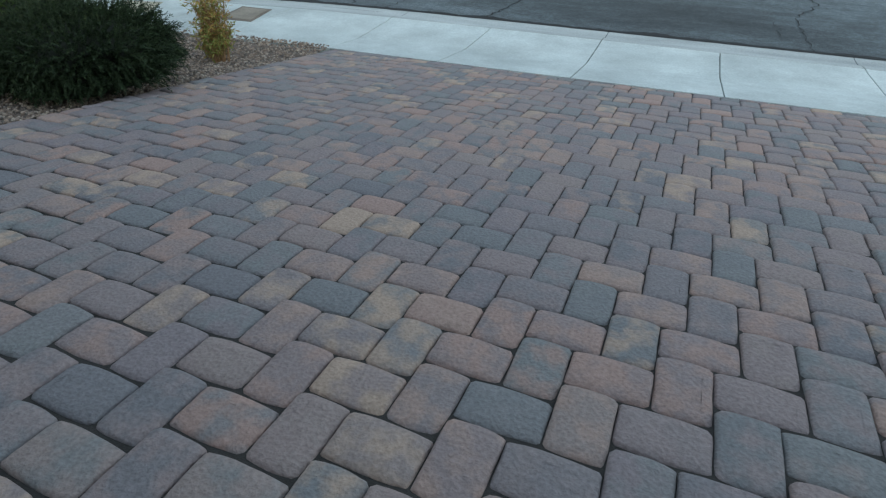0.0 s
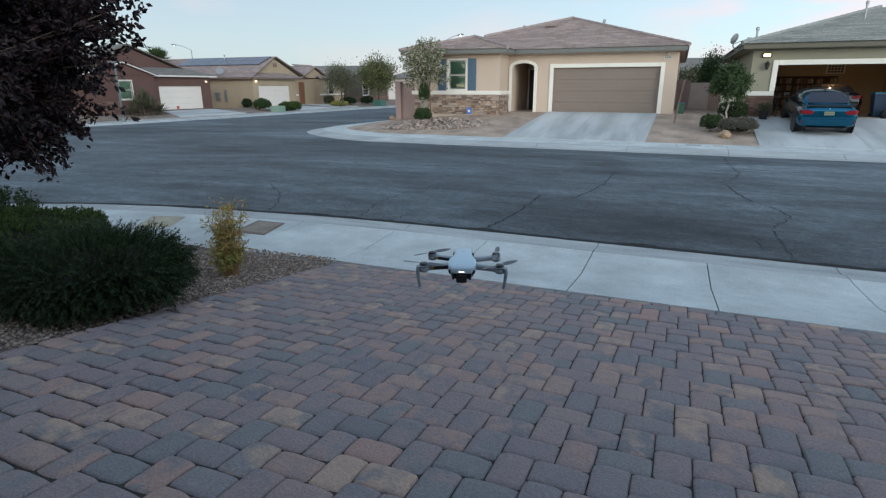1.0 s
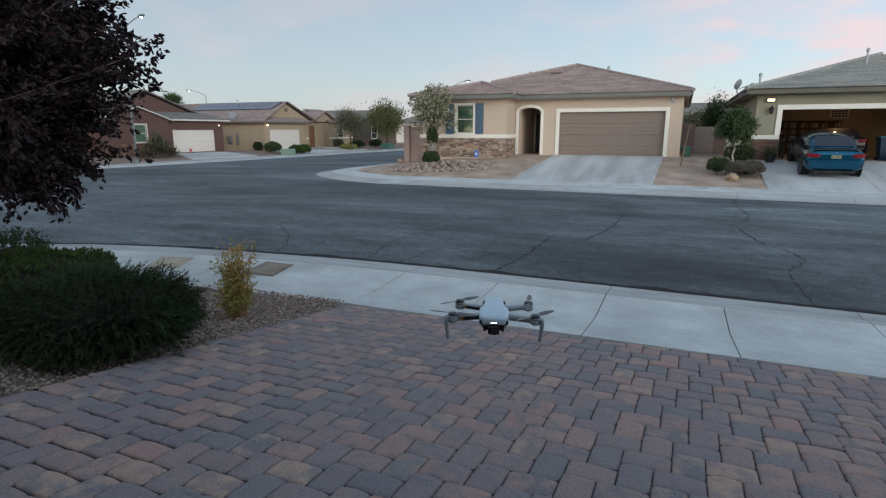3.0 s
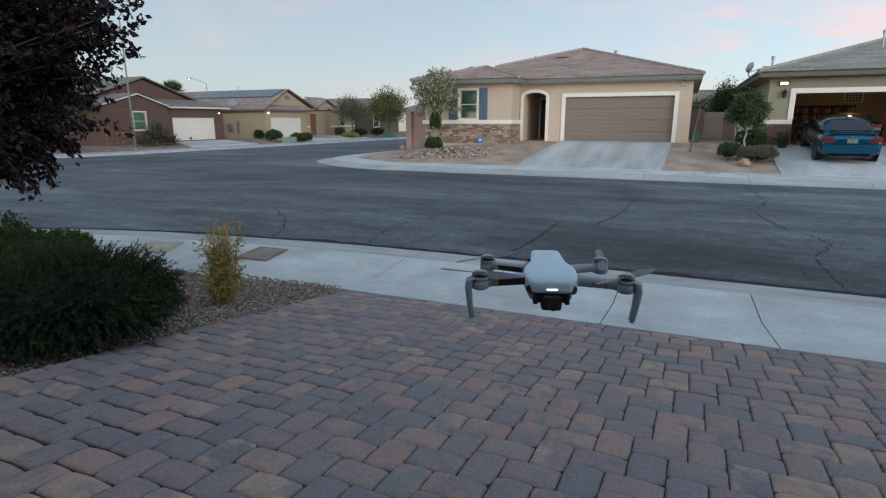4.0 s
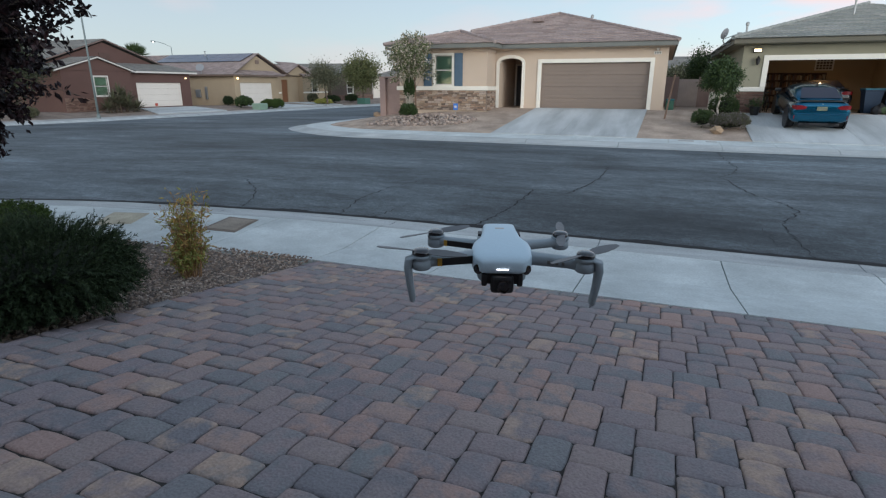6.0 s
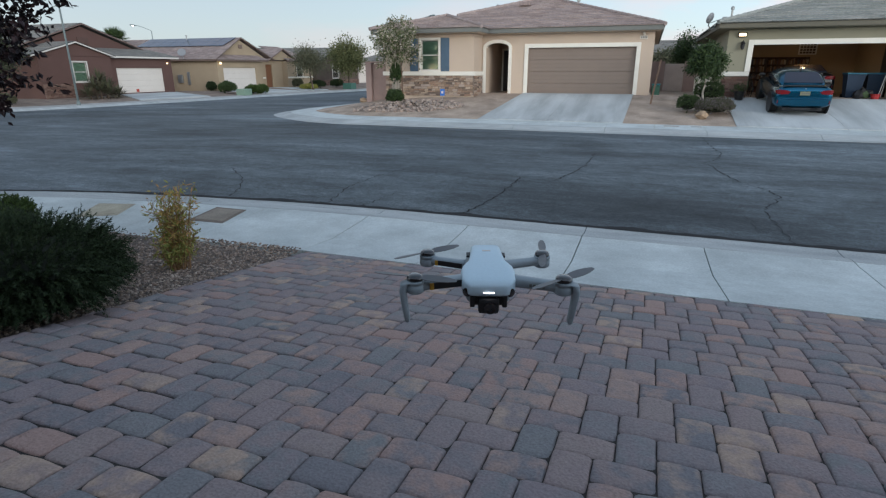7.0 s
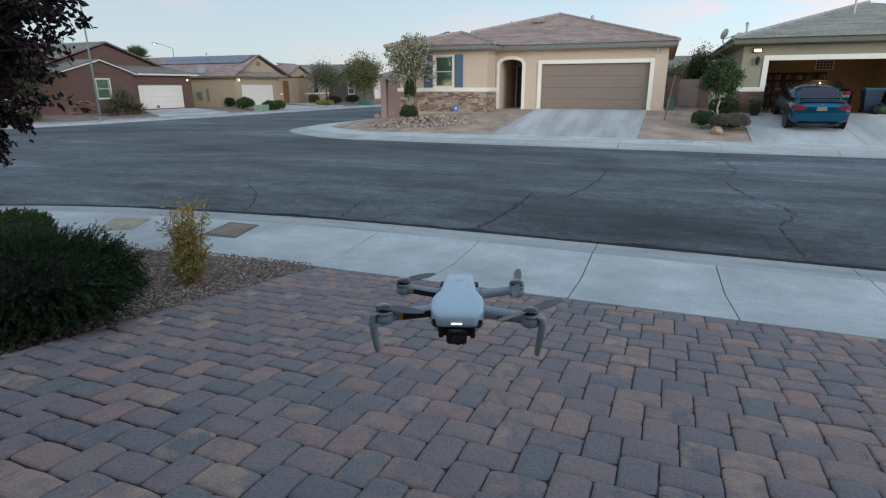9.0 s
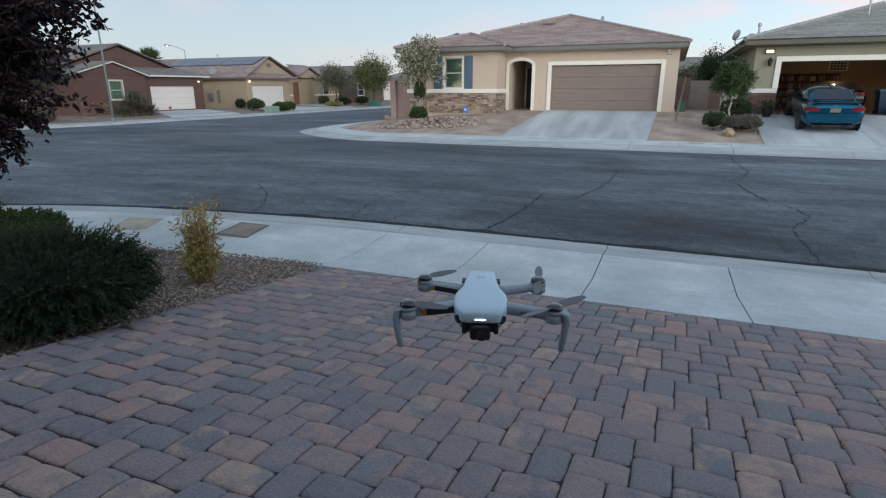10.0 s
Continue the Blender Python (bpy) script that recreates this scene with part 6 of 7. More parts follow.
# the dark plum tree that hangs in from the side
def plum(label, base, centre, radii, limbs, twigs, per, seed):
    """A dark crown built branch by branch: limbs from the fork, twigs off the limbs, leaves set along the twigs."""
    rng = np.random.default_rng(seed)
    t = thing("tree", label, "tree", base)
    b, c, R = Vector(base), Vector(centre), Vector(radii)
    bm = bmesh.new()
    fork = Vector((b.x + 0.1, b.y + 0.05, b.z + 1.35))
    rod(bm, b - Vector((0, 0, 0.15)), b.lerp(fork, 0.5) + Vector((0.02, 0, 0)), 0.085, 0.072, 10)
    rod(bm, b.lerp(fork, 0.5) + Vector((0.02, 0, 0)), fork, 0.072, 0.062, 10)
    P, D = [], []
    for k in range(limbs):
        z = 1 - 1.88 * (k + 0.5) / limbs
        th = 2.39996 * k + rng.uniform(-0.3, 0.3)
        w = math.sqrt(max(0, 1 - z * z))
        d = Vector((w * math.cos(th), w * math.sin(th), z))
        reach = rng.uniform(0.68, 1.02)
        tip = c + Vector((d.x * R.x, d.y * R.y, d.z * R.z)) * reach
        mid = fork.lerp(tip, 0.5) + Vector((0, 0, 0.12 + 0.2 * rng.random()))
        rod(bm, fork, mid, 0.03, 0.017, 6)
        rod(bm, mid, tip, 0.017, 0.005, 6)
        for q in range(twigs):
            f = rng.uniform(0.15, 1.0)
            o = fork.lerp(mid, f / 0.4) if f < 0.4 else mid.lerp(tip, (f - 0.4) / 0.6)
            e = Vector(rng.normal(size=3)).normalized() * 1.0 + (tip - mid).normalized() * 0.55 + Vector((0, 0, 0.25 if d.z > -0.2 else -0.1))
            e = e.normalized()
            ln = rng.uniform(0.25, 0.55)
            end = o + e * ln + Vector((0, 0, -0.06 * ln))
            if q % 2 == 0:
                rod(bm, o, end, 0.005, 0.002, 4)
            g = rng.uniform(0.1, 1.03, per)
            P.append(np.array(o) + np.outer(g, np.array(end - o)) + rng.normal(size=(per, 3)) * 0.03)
            D.append(np.repeat(np.array(e)[None], per, 0))
    part("trunk", bm, M_BARK, t, "", True)
    V, F = leaves_mesh(np.concatenate(P), 0.085, 0.05, rng, 0.25, np.concatenate(D))
    mesh_part("crown", V, F, M_LEAF_PLUM, t)
    return t


plum("purple-leaved plum tree with a dense dark crown", (-7.5, 3.0, near_z(-7.5, 3.0)), (-7.35, 3.2, 2.35), (2.2, 2.2, 2.2), 330, 20, 27, 41)
bush("small leafy green shrub in gravel", (-8.6, 4.6, near_z(-8.6, 4.6)), (0.4, 0.35, 0.3), 260, 12, M_LEAF_GRN, 25, 0.2, 0.045, 0.02)

# gravel lying in the bed
g_rng = np.random.default_rng(51)
pts = []
while len(pts) < 26000:
    x, y = g_rng.uniform(-7.5, -3.76), g_rng.uniform(-0.3, 5.9)
    if near_in(x, y) > 2.4 and g_rng.random() < (1.0 if x > -5.6 else 0.45):
        pts.append((x, y, near_z(x, y) + g_rng.uniform(-0.004, 0.012), g_rng.uniform(0.007, 0.017)))
mesh_thing("gravel", stones(pts, g_rng), M_GRAVEL, "loose tan and grey gravel stones", "gravel")

# ---- the yard of the tan house ----
def vase_tree(label, base, stems, top, spread, seed):
    """Several slim stems that fan out from the ground, forking into twigs with clusters of leaves near their ends."""
    rng = np.random.default_rng(seed)
    t = thing("tree", label, "tree", base)
    b = Vector(base)
    bm = bmesh.new()
    P = []
    for k in range(stems):
        a = 2.39996 * k
        r = spread * math.sqrt((k + 0.5) / stems)
        h = top - b.z - 0.55 * (r / spread) ** 2 - rng.uniform(0, 0.35)
        tip = b + Vector((r * math.cos(a), r * math.sin(a), h))
        low = b + Vector((0.03 * math.cos(a), 0.03 * math.sin(a), -0.1))
        mid = b + Vector((0.2 * r * math.cos(a), 0.2 * r * math.sin(a), h * 0.46))
        rod(bm, low, mid, 0.03, 0.02, 6)
        rod(bm, mid, tip, 0.02, 0.007, 6)
        for q in range(9):
            f = rng.uniform(0.2, 1.0)
            o = mid.lerp(tip, f)
            e = o + Vector((rng.normal() * 0.26, rng.normal() * 0.26, rng.uniform(-0.05, 0.32)))
            rod(bm, o, e, 0.007, 0.003, 4)
            for c in (o.lerp(e, 0.6), e):
                P.append(np.array(c) + rng.normal(size=(22, 3)) * 0.085)
    part("trunk", bm, M_BARK_PALE, t, "", True)
    V, F = leaves_mesh(np.concatenate(P), 0.13, 0.055, rng, 0.1)
    mesh_part("crown", V, F, M_BLOSSOM, t)
    return t


vase_tree("slim flowering tree with grey-green leaves and pale blossom", (-11.5, 25.0, far_z(-11.5, 25.0)), 17, 3.15, 1.2, 61)
bush("green climbing shrub wrapped round a young trunk", (-11.5, 24.9, far_z(-11.5, 24.9)), (0.3, 0.28, 0.3), 420, 14, M_LEAF_GRN, 62, 0.16, 0.1, 0.045, core=0.4)
bush("green climbing shrub on a tree stake", (-11.44, 24.9, 0.35), (0.17, 0.16, 0.5), 340, 12, M_LEAF_GRN, 63, 0.12, 0.09, 0.04, core=0.4)
bm = bmesh.new()
rod(bm, (-11.15, 25.0, far_z(-11.15, 25.0) - 0.1), (-11.2, 25.0, 1.4), 0.03)
solo("tree_stake", bm, M_WOOD, "wooden stake beside the flowering tree", "stake")
pts = []
while len(pts) < 1500:
    x, y = g_rng.uniform(-13.6, -8.0), g_rng.uniform(23.0, 26.0)
    if ((x + 10.7) / 2.7) ** 2 + ((y - 24.4) / 1.3) ** 2 < 1:
        r = g_rng.uniform(0.035, 0.09)
        h = max(0, 0.2 * (1 - ((x + 10.7) / 2.7) ** 2 - ((y - 24.4) / 1.3) ** 2))
        pts.append((x, y, far_z(x, y) + r * 0.3 + h * g_rng.random(), r))
mesh_thing("rock_mulch", stones(pts, g_rng), M_ROCK, "low mound of pinkish river rocks in the yard", "rocks")
sg = thing("yard_sign", "small blue security sign on a stake", "sign", (-9.35, 25.5, far_z(-9.35, 25.5)))
part("stake", boxes((-9.36, -9.34, 25.49, 25.51, far_z(-9.35, 25.5) - 0.1, 0.05)), M_METAL, sg)
part("plate", boxes((-9.46, -9.24, 25.47, 25.49, -0.08, 0.22), bevel=0.008), plain("blue_sign", (0.03, 0.16, 0.55), 0.4), sg, "blue plate")
part("white_mark", boxes((-9.4, -9.3, 25.462, 25.469, 0.02, 0.12)), M_GDOOR_W, sg)
# block wall by the corner, with capstones
bw = thing("garden_wall", "pinkish concrete block garden wall", "wall", (-13.4, 27, -0.3))
part("wall", boxes((-13.95, -12.8, 27.02, 27.18, -0.6, 1.36)), M_BLOCK, bw)
part("return_wall", boxes((-14.0, -13.85, 27.2, 42, -0.9, 1.36)), M_BLOCK, bw)
part("pier", boxes((-14.02, -13.7, 26.85, 27.2, -0.6, 1.4), bevel=0.01), M_BLOCK, bw)
part("cap", boxes((-14.05, -12.8, 26.83, 27.22, 1.4, 1.46), bevel=0.01), M_BLOCK, bw)
M_BOULDER = mat("tan_boulder", (0.36, 0.26, 0.17), 0.95, 0.25, 5, 40, 0.6)
hyd = thing("boulder", "small tan boulder by the corner wall", "boulder", (-14.35, 27.1, far_z(-14.35, 27.1)))
bm = bmesh.new()
srng = random.Random(2)
stone_mesh(bm, (-14.35, 27.1, far_z(-14.35, 27.1) + 0.1), 0.19, srng, 1.0)
part("stone", bm, M_BOULDER, hyd)
# plank, bins and fence between the houses
pk = thing("wooden_plank", "weathered wooden plank leaning beside the garage", "plank", (-0.2, 25.6, far_z(-0.2, 25.6)))
bm = bmesh.new()
loft(bm, [[Vector((-0.25 + dx, 25.6 + dy, far_z(-0.2, 25.6) - 0.15)) for dx, dy in ((0, 0), (0.07, 0), (0.07, 0.06), (0, 0.06))], [Vector((0.0 + dx, 26.2 + dy, 1.46)) for dx, dy in ((0, 0), (0.07, 0), (0.07, 0.06), (0, 0.06))]])
part("board", bm, M_WOOD, pk)
gb = thing("hose_reel", "green garden hose box by the side wall", "hose box", (0.05, 28.6, far_z(0, 28.6)))
part("body", boxes((-0.2, 0.15, 28.4, 28.8, -0.12, 0.38), bevel=0.04), plain("green_plastic", (0.02, 0.09, 0.06), 0.5), gb)
part("lid", boxes((-0.22, 0.17, 28.38, 28.82, 0.385, 0.45), bevel=0.03), plain("teal_plastic", (0.02, 0.14, 0.16), 0.5), gb)
fence = thing("side_gate", "pinkish side wall with a pale metal gate between the houses", "gate", (1.2, 33, -0.05))
part("wall", boxes((-0.3, 0.35, 33.0, 33.2, -0.2, 1.48)), M_BLOCK, fence)
gt = part("gate", boxes((0.36, 1.3, 33.05, 33.1, 0.0, 1.36), bevel=0.01), mat("gate_paint", (0.44, 0.37, 0.33), 0.7, 0.1, 3, 40, 0.1), fence)
for k in range(9):
    part("gate_slat", boxes((0.4 + 0.1 * k, 0.47 + 0.1 * k, 33.03, 33.048, 0.05, 1.32), bevel=0.004), bpy.data.materials["gate_paint"], gt)
part("wall", boxes((1.31, 2.5, 33.0, 33.2, -0.2, 1.48)), M_BLOCK, fence)
ac = thing("utility_box", "pale grey utility cabinet beside the olive house", "cabinet", (2.1, 30.4, -0.05))
part("body", boxes((1.7, 2.4, 30.2, 30.7, -0.1, 0.75), bevel=0.02), M_WHITE_TRIM, ac)

# planting beside the olive house's drive
tree("young green tree tied to a stake, with a pale trunk", "tree", (1.78, 25.1, far_z(1.78, 25.1)), 3.2, (1.66, 25.1, 1.36), (0.76, 0.72, 0.8), 130, 70, 0.1, 0.13, 0.05, M_LEAF_GRN, M_BARK_PALE, 71, 0.05, shell=0.15)
tree("tall dark green tree behind the side gate", "tree", (1.4, 37, -0.1), 3.6, (1.4, 37, 2.0), (0.8, 0.8, 1.3), 100, 55, 0.2, 0.13, 0.06, M_LEAF_GRN, M_BARK, 72, 0.06, shell=0.2)
bush("round green shrub in a front yard", (1.15, 24.2, far_z(1.15, 24.2)), (0.42, 0.4, 0.32), 420, 14, M_LEAF_GRN, 73, 0.09, 0.05, 0.025, group="shrubs by the drive")
bush("dark green shrub behind a young tree", (2.0, 26.1, far_z(2.0, 26.1)), (0.6, 0.5, 0.42), 600, 14, M_LEAF_GRN, 74, 0.1, 0.05, 0.025, group="shrubs by the drive")
bush("low lavender-flowered ground cover by the drive", (2.1, 23.9, far_z(2.1, 23.9)), (0.68, 0.5, 0.27), 1100, 14, M_LAVENDER, 75, 0.14, 0.05, 0.025, group="shrubs by the drive")
rk = thing("boulder", "tan boulder among shrubs at the pavement", "boulder", (1.62, 23.2, far_z(1.62, 23.2)))
bm = bmesh.new()
stone_mesh(bm, (1.62, 23.2, far_z(1.62, 23.2) + 0.12), 0.27, srng, 1.0)
part("stone", bm, M_BOULDER, rk)
pot = thing("potted_plant", "leafy plant in a black pot by the garage", "potted plant", (3.2, 26.75, far_z(3.2, 26.75)))
bm = bmesh.new()
zpot = far_z(3.2, 26.75)
lathe(bm, [(0.14, 0.0), (0.2, 0.3), (0.22, 0.3), (0.22, 0.34), (0.18, 0.34), (0.17, 0.28)], 16, (3.2, 26.75, zpot + 0.03))
part("pot", bm, M_BLACK, pot)
V, F = leaves_mesh(np.array([3.2, 26.75, zpot + 0.48]) + g_rng.normal(size=(260, 3)) * (0.14, 0.12, 0.1), 0.12, 0.03, g_rng, -0.6)
mesh_part("leaves", V, F, M_LEAF_GRN, pot)
for nm, mx_, my, w, h in (("meter_lid", 0.55, 21.6, 0.5, 0.3), ("meter_lid", 1.35, 21.6, 0.35, 0.22)):
    zz = road_z(mx_, 19.9) + 0.152
    solo(nm, boxes((mx_ - w / 2, mx_ + w / 2, my - h / 2, my + h / 2, zz - 0.03, zz + 0.012), bevel=0.004), M_CONCRETE_OLD, "small meter lid let into the pavement", "utility lid")


# ---- the coupe on the drive ----
def car_loop(y, hw, z0, z1, tuck=0.82, n=28, p=5.5, crown=0.0):
    """A rounded cross-section of a car, from sill to top."""
    out = []
    zc, hh = (z0 + z1) / 2, (z1 - z0) / 2
    for i in range(n):
        a = 2 * math.pi * i / n
        ca, sa = math.cos(a), math.sin(a)
        sz = math.copysign(abs(sa) ** (2 / p), sa)
        k = 1.0 - (1 - tuck) * max(0, sz) ** 2 - 0.06 * max(0, -sz) ** 3
        out.append(Vector((hw * k * math.copysign(abs(ca) ** (2 / p), ca), y, zc + hh * sz)))
    return out


def wheel(bm_t, bm_r, x, y, z, r, w, s):
    m = Matrix.Translation((x, y, z)) @ Matrix.Rotation(radians(90), 4, "Y")
    lathe(bm_t, [(r * 0.66, -w / 2), (r * 0.94, -w / 2), (r, -w * 0.36), (r, w * 0.36), (r * 0.94, w / 2), (r * 0.66, w / 2)], 28, (0, 0, 0), m)
    lathe(bm_r, [(r * 0.3, -w * 0.48), (r * 0.62, -w * 0.44), (r * 0.655, -w * 0.5), (r * 0.655, w * 0.5), (r * 0.62, w * 0.44), (r * 0.3, w * 0.48)], 28, (0, 0, 0), m)


def coupe(name, label, at, pitch, paint, lit=False):
    """A two-door coupe; its tail points to -y, its wheels stand at z = 0."""
    car = thing(name, label, "car", at, 0.001)
    car.matrix_world = Matrix.Translation(at) @ Matrix.Rotation(radians(pitch), 4, "X")
    bm = bmesh.new()
    loft(bm, [car_loop(y, w, z0, z1, tk) for y, w, z0, z1, tk in (
        (-2.165, 0.74, 0.40, 0.88, 0.93), (-2.12, 0.86, 0.33, 0.985, 0.9), (-1.98, 0.905, 0.26, 1.035, 0.86), (-1.75, 0.925, 0.23, 1.045, 0.84), (-1.3, 0.935, 0.21, 1.03, 0.83),
        (-0.7, 0.905, 0.18, 0.99, 0.84), (0.2, 0.895, 0.18, 0.965, 0.85), (0.9, 0.905, 0.19, 0.95, 0.84), (1.5, 0.92, 0.2, 0.90, 0.8), (2.0, 0.88, 0.22, 0.8, 0.8), (2.2, 0.74, 0.26, 0.68, 0.85), (2.27, 0.5, 0.32, 0.58, 0.9))])
    body = part("body", bm, paint, car, "", True)
    bm = bmesh.new()
    loft(bm, [car_loop(y, w, 0.9, z1, tk, p=3.2) for y, w, z1, tk in (
        (-1.72, 0.66, 1.02, 0.86), (-1.35, 0.73, 1.2, 0.8), (-0.9, 0.765, 1.355, 0.74), (-0.45, 0.775, 1.40, 0.73), (0.1, 0.775, 1.395, 0.74), (0.5, 0.765, 1.31, 0.78), (0.95, 0.73, 1.12, 0.85), (1.25, 0.68, 0.96, 0.92))])
    cabin = part("cabin", bm, paint, car, "", True)
    # rear screen
    bm = bmesh.new()
    loft(bm, [[Vector((-0.62, -1.64, 1.07)), Vector((0.62, -1.64, 1.07)), Vector((0.52, -1.0, 1.335)), Vector((-0.52, -1.0, 1.335))], [Vector((-0.62, -1.645, 1.093)), Vector((0.62, -1.645, 1.093)), Vector((0.52, -1.005, 1.362)), Vector((-0.52, -1.005, 1.362))]])
    part("rear_window", bm, M_CARGLASS, cabin, "dark tinted rear window")
    for s in (-1, 1):
        bm = bmesh.new()
        pts = [(-1.15, 1.06), (-0.75, 1.25), (-0.1, 1.29), (0.35, 1.24), (0.78, 1.04), (-0.9, 1.02)]
        loft(bm, [[Vector((s * (0.80 - (z - 1.02) * 0.5 + o), y, z)) for y, z in pts] for o in (-0.06, -0.022)])
        part("side_window", bm, M_CARGLASS, cabin, "dark side window")
        bm = bmesh.new()
        box(bm, s * 0.98 - 0.1, s * 0.98 + 0.1, 0.62, 0.76, 0.98, 1.1, 0.03)
        part("wing_mirror", bm, M_BLACK, car)
        bm = bmesh.new()
        loft(bm, [[Vector((s * x, y + 0.05, z0)), Vector((s * x, y, z0 + 0.006)), Vector((s * x, y, z1 - 0.006)), Vector((s * x, y + 0.05, z1))] for x, y, z0, z1 in ((0.46, -2.178, 0.825, 0.865), (0.53, -2.184, 0.775, 0.9), (0.64, -2.186, 0.765, 0.915), (0.76, -2.175, 0.76, 0.915), (0.84, -2.135, 0.765, 0.91), (0.89, -2.01, 0.80, 0.885))])
        part("tail_light", bm, M_TAIL, body, "red tail light")
        bm = bmesh.new()
        box(bm, s * 0.8 - 0.012, s * 0.8 + 0.012, -2.15, -2.1, 0.44, 0.56, 0.006)
        part("reflector", bm, M_TAIL, body)
        for k in (0, 1):
            bm = bmesh.new()
            lathe(bm, [(0.036, -0.05), (0.036, 0.06), (0.03, 0.06), (0.028, 0.0)], 14, (0, 0, 0), Matrix.Translation((s * (0.34 + 0.11 * k), -2.12, 0.27)) @ Matrix.Rotation(radians(90), 4, "X"))
            part("exhaust_tip", bm, M_RUBBER, body)
        for y in (-1.38, 1.3):
            bt, br = bmesh.new(), bmesh.new()
            wheel(bt, br, s * 0.785, y, 0.335, 0.335, 0.25, s)
            w_ = part("wheel", bt, M_RUBBER, car, "black wheel and tyre", True)
            part("rim", br, M_BLACK, w_)
            bm = bmesh.new()
            lathe(bm, [(0.40, -0.02), (0.40, 0.02)], 28, (0, 0, 0), Matrix.Translation((s * 0.915, y, 0.34)) @ Matrix.Rotation(radians(90), 4, "Y"))
            part("wheel_arch", bm, M_BLACK, body)
    part("boot_spoiler", boxes((-0.7, 0.7, -2.095, -1.97, 1.028, 1.05), bevel=0.008), M_BLACK, body, "thin black boot lip")
    bm = bmesh.new()
    box(bm, -0.62, 0.62, -2.155, -2.02, 0.19, 0.3, 0.03)
    part("diffuser", bm, M_BLACK, body, "black diffuser")
    bm = bmesh.new()
    loft(bm, [[Vector((x, y - 0.012, z)), Vector((x, y - 0.03, z - 0.02)), Vector((x, y + 0.02, z - 0.05)), Vector((x, y + 0.02, z))] for x, y, z in ((-0.86, -2.08, 0.655), (-0.72, -2.155, 0.65), (-0.4, -2.17, 0.63), (0.4, -2.17, 0.63), (0.72, -2.155, 0.65), (0.86, -2.08, 0.655))])
    part("bumper_crease", bm, paint, body)
    plate = part("number_plate", boxes((-0.155, 0.155, -2.19, -2.165, 0.74, 0.87), bevel=0.006), M_PLATE, body, "yellow and blue plate with dark marks")
    part("plate_marks", boxes(*[(-0.12 + 0.07 * k, -0.075 + 0.07 * k, -2.194, -2.1906, 0.77, 0.835) for k in range(4)]), M_FASCIA, plate)
    bm = bmesh.new()
    lathe(bm, [(0.038, 0.0), (0.04, 0.012), (0.03, 0.016)], 16, (0, 0, 0), Matrix.Translation((0, -2.12, 0.925)) @ Matrix.Rotation(radians(90), 4, "X"))
    part("badge", bm, M_METAL, body, "round plain badge")
    bm = bmesh.new()
    loft(bm, [[Vector((dx, -0.72 + dy, 1.375)) for dx, dy in ((-0.03, -0.1), (0.03, -0.1), (0.02, 0.08), (-0.02, 0.08))], [Vector((dx, -0.76 + dy, 1.45)) for dx, dy in ((-0.008, -0.04), (0.008, -0.04), (0.006, 0.02), (-0.006, 0.02))]])
    part("roof_aerial", bm, M_BLACK, cabin)
    return car


M_CARGLASS = plain("tinted_glass", (0.012, 0.018, 0.035), 0.06)
M_TAIL = plain("red_lens", (0.17, 0.006, 0.01), 0.2)
M_PLATE = plain("plate_yellow", (0.2, 0.2, 0.12), 0.4)
M_BLUEPAINT = mat("blue_metallic_paint", (0.002, 0.095, 0.17), 0.22, 0.06, 2, 900, 0.0, metal=0.85, spec=0.5)
M_BLUEPAINT.node_tree.nodes["Principled BSDF"].inputs["Coat Weight"].default_value = 0.6
M_BLACKPAINT = plain("black_paint", (0.012, 0.012, 0.014), 0.2, 0.3, 0.0, 1.0)
CY = 25.95
coupe("car", "metallic blue two-door coupe parked tail-out on a drive", (4.86, CY, far_z(4.86, CY) + 0.03), math.degrees(math.atan(0.139)), M_BLUEPAINT)
coupe("car", "black car parked inside the open garage", (6.05, 30.6, OZ), 0, M_BLACKPAINT)

# ---- inside the open garage ----
def bookcase(x0, x1, y, z0, h, rng):
    t = thing("bookcase", "dark wooden bookcase full of books along the garage wall", "bookcase", ((x0 + x1) / 2, y, z0), group="bookcases")
    for a, b in ((x0, x0 + 0.03), (x1 - 0.03, x1)):
        part("side", boxes((a, b, y - 0.3, y, z0, z0 + h)), M_SHELF, t)
    part("back", boxes((x0 + 0.03, x1 - 0.03, y - 0.02, y, z0, z0 + h)), M_SHELF, t)
    n = 5
    for k in range(n + 1):
        z = z0 + (h - 0.03) * k / n
        part("shelf", boxes((x0 + 0.03, x1 - 0.03, y - 0.3, y - 0.021, z, z + 0.03)), M_SHELF, t)
        if k < n:
            u = x0 + 0.04
            bm = bmesh.new()
            while u < x1 - 0.08:
                w, hh = rng.uniform(0.025, 0.06), rng.uniform(0.18, 0.28)
                if rng.random() < 0.85:
                    box(bm, u, u + w - 0.003, y - 0.27, y - 0.05, z + 0.031, z + 0.03 + hh)
                u += w
            bk = part("book_row", bm, M_BOOKS, t, "row of books")
            bk["kind"] = "stuff"


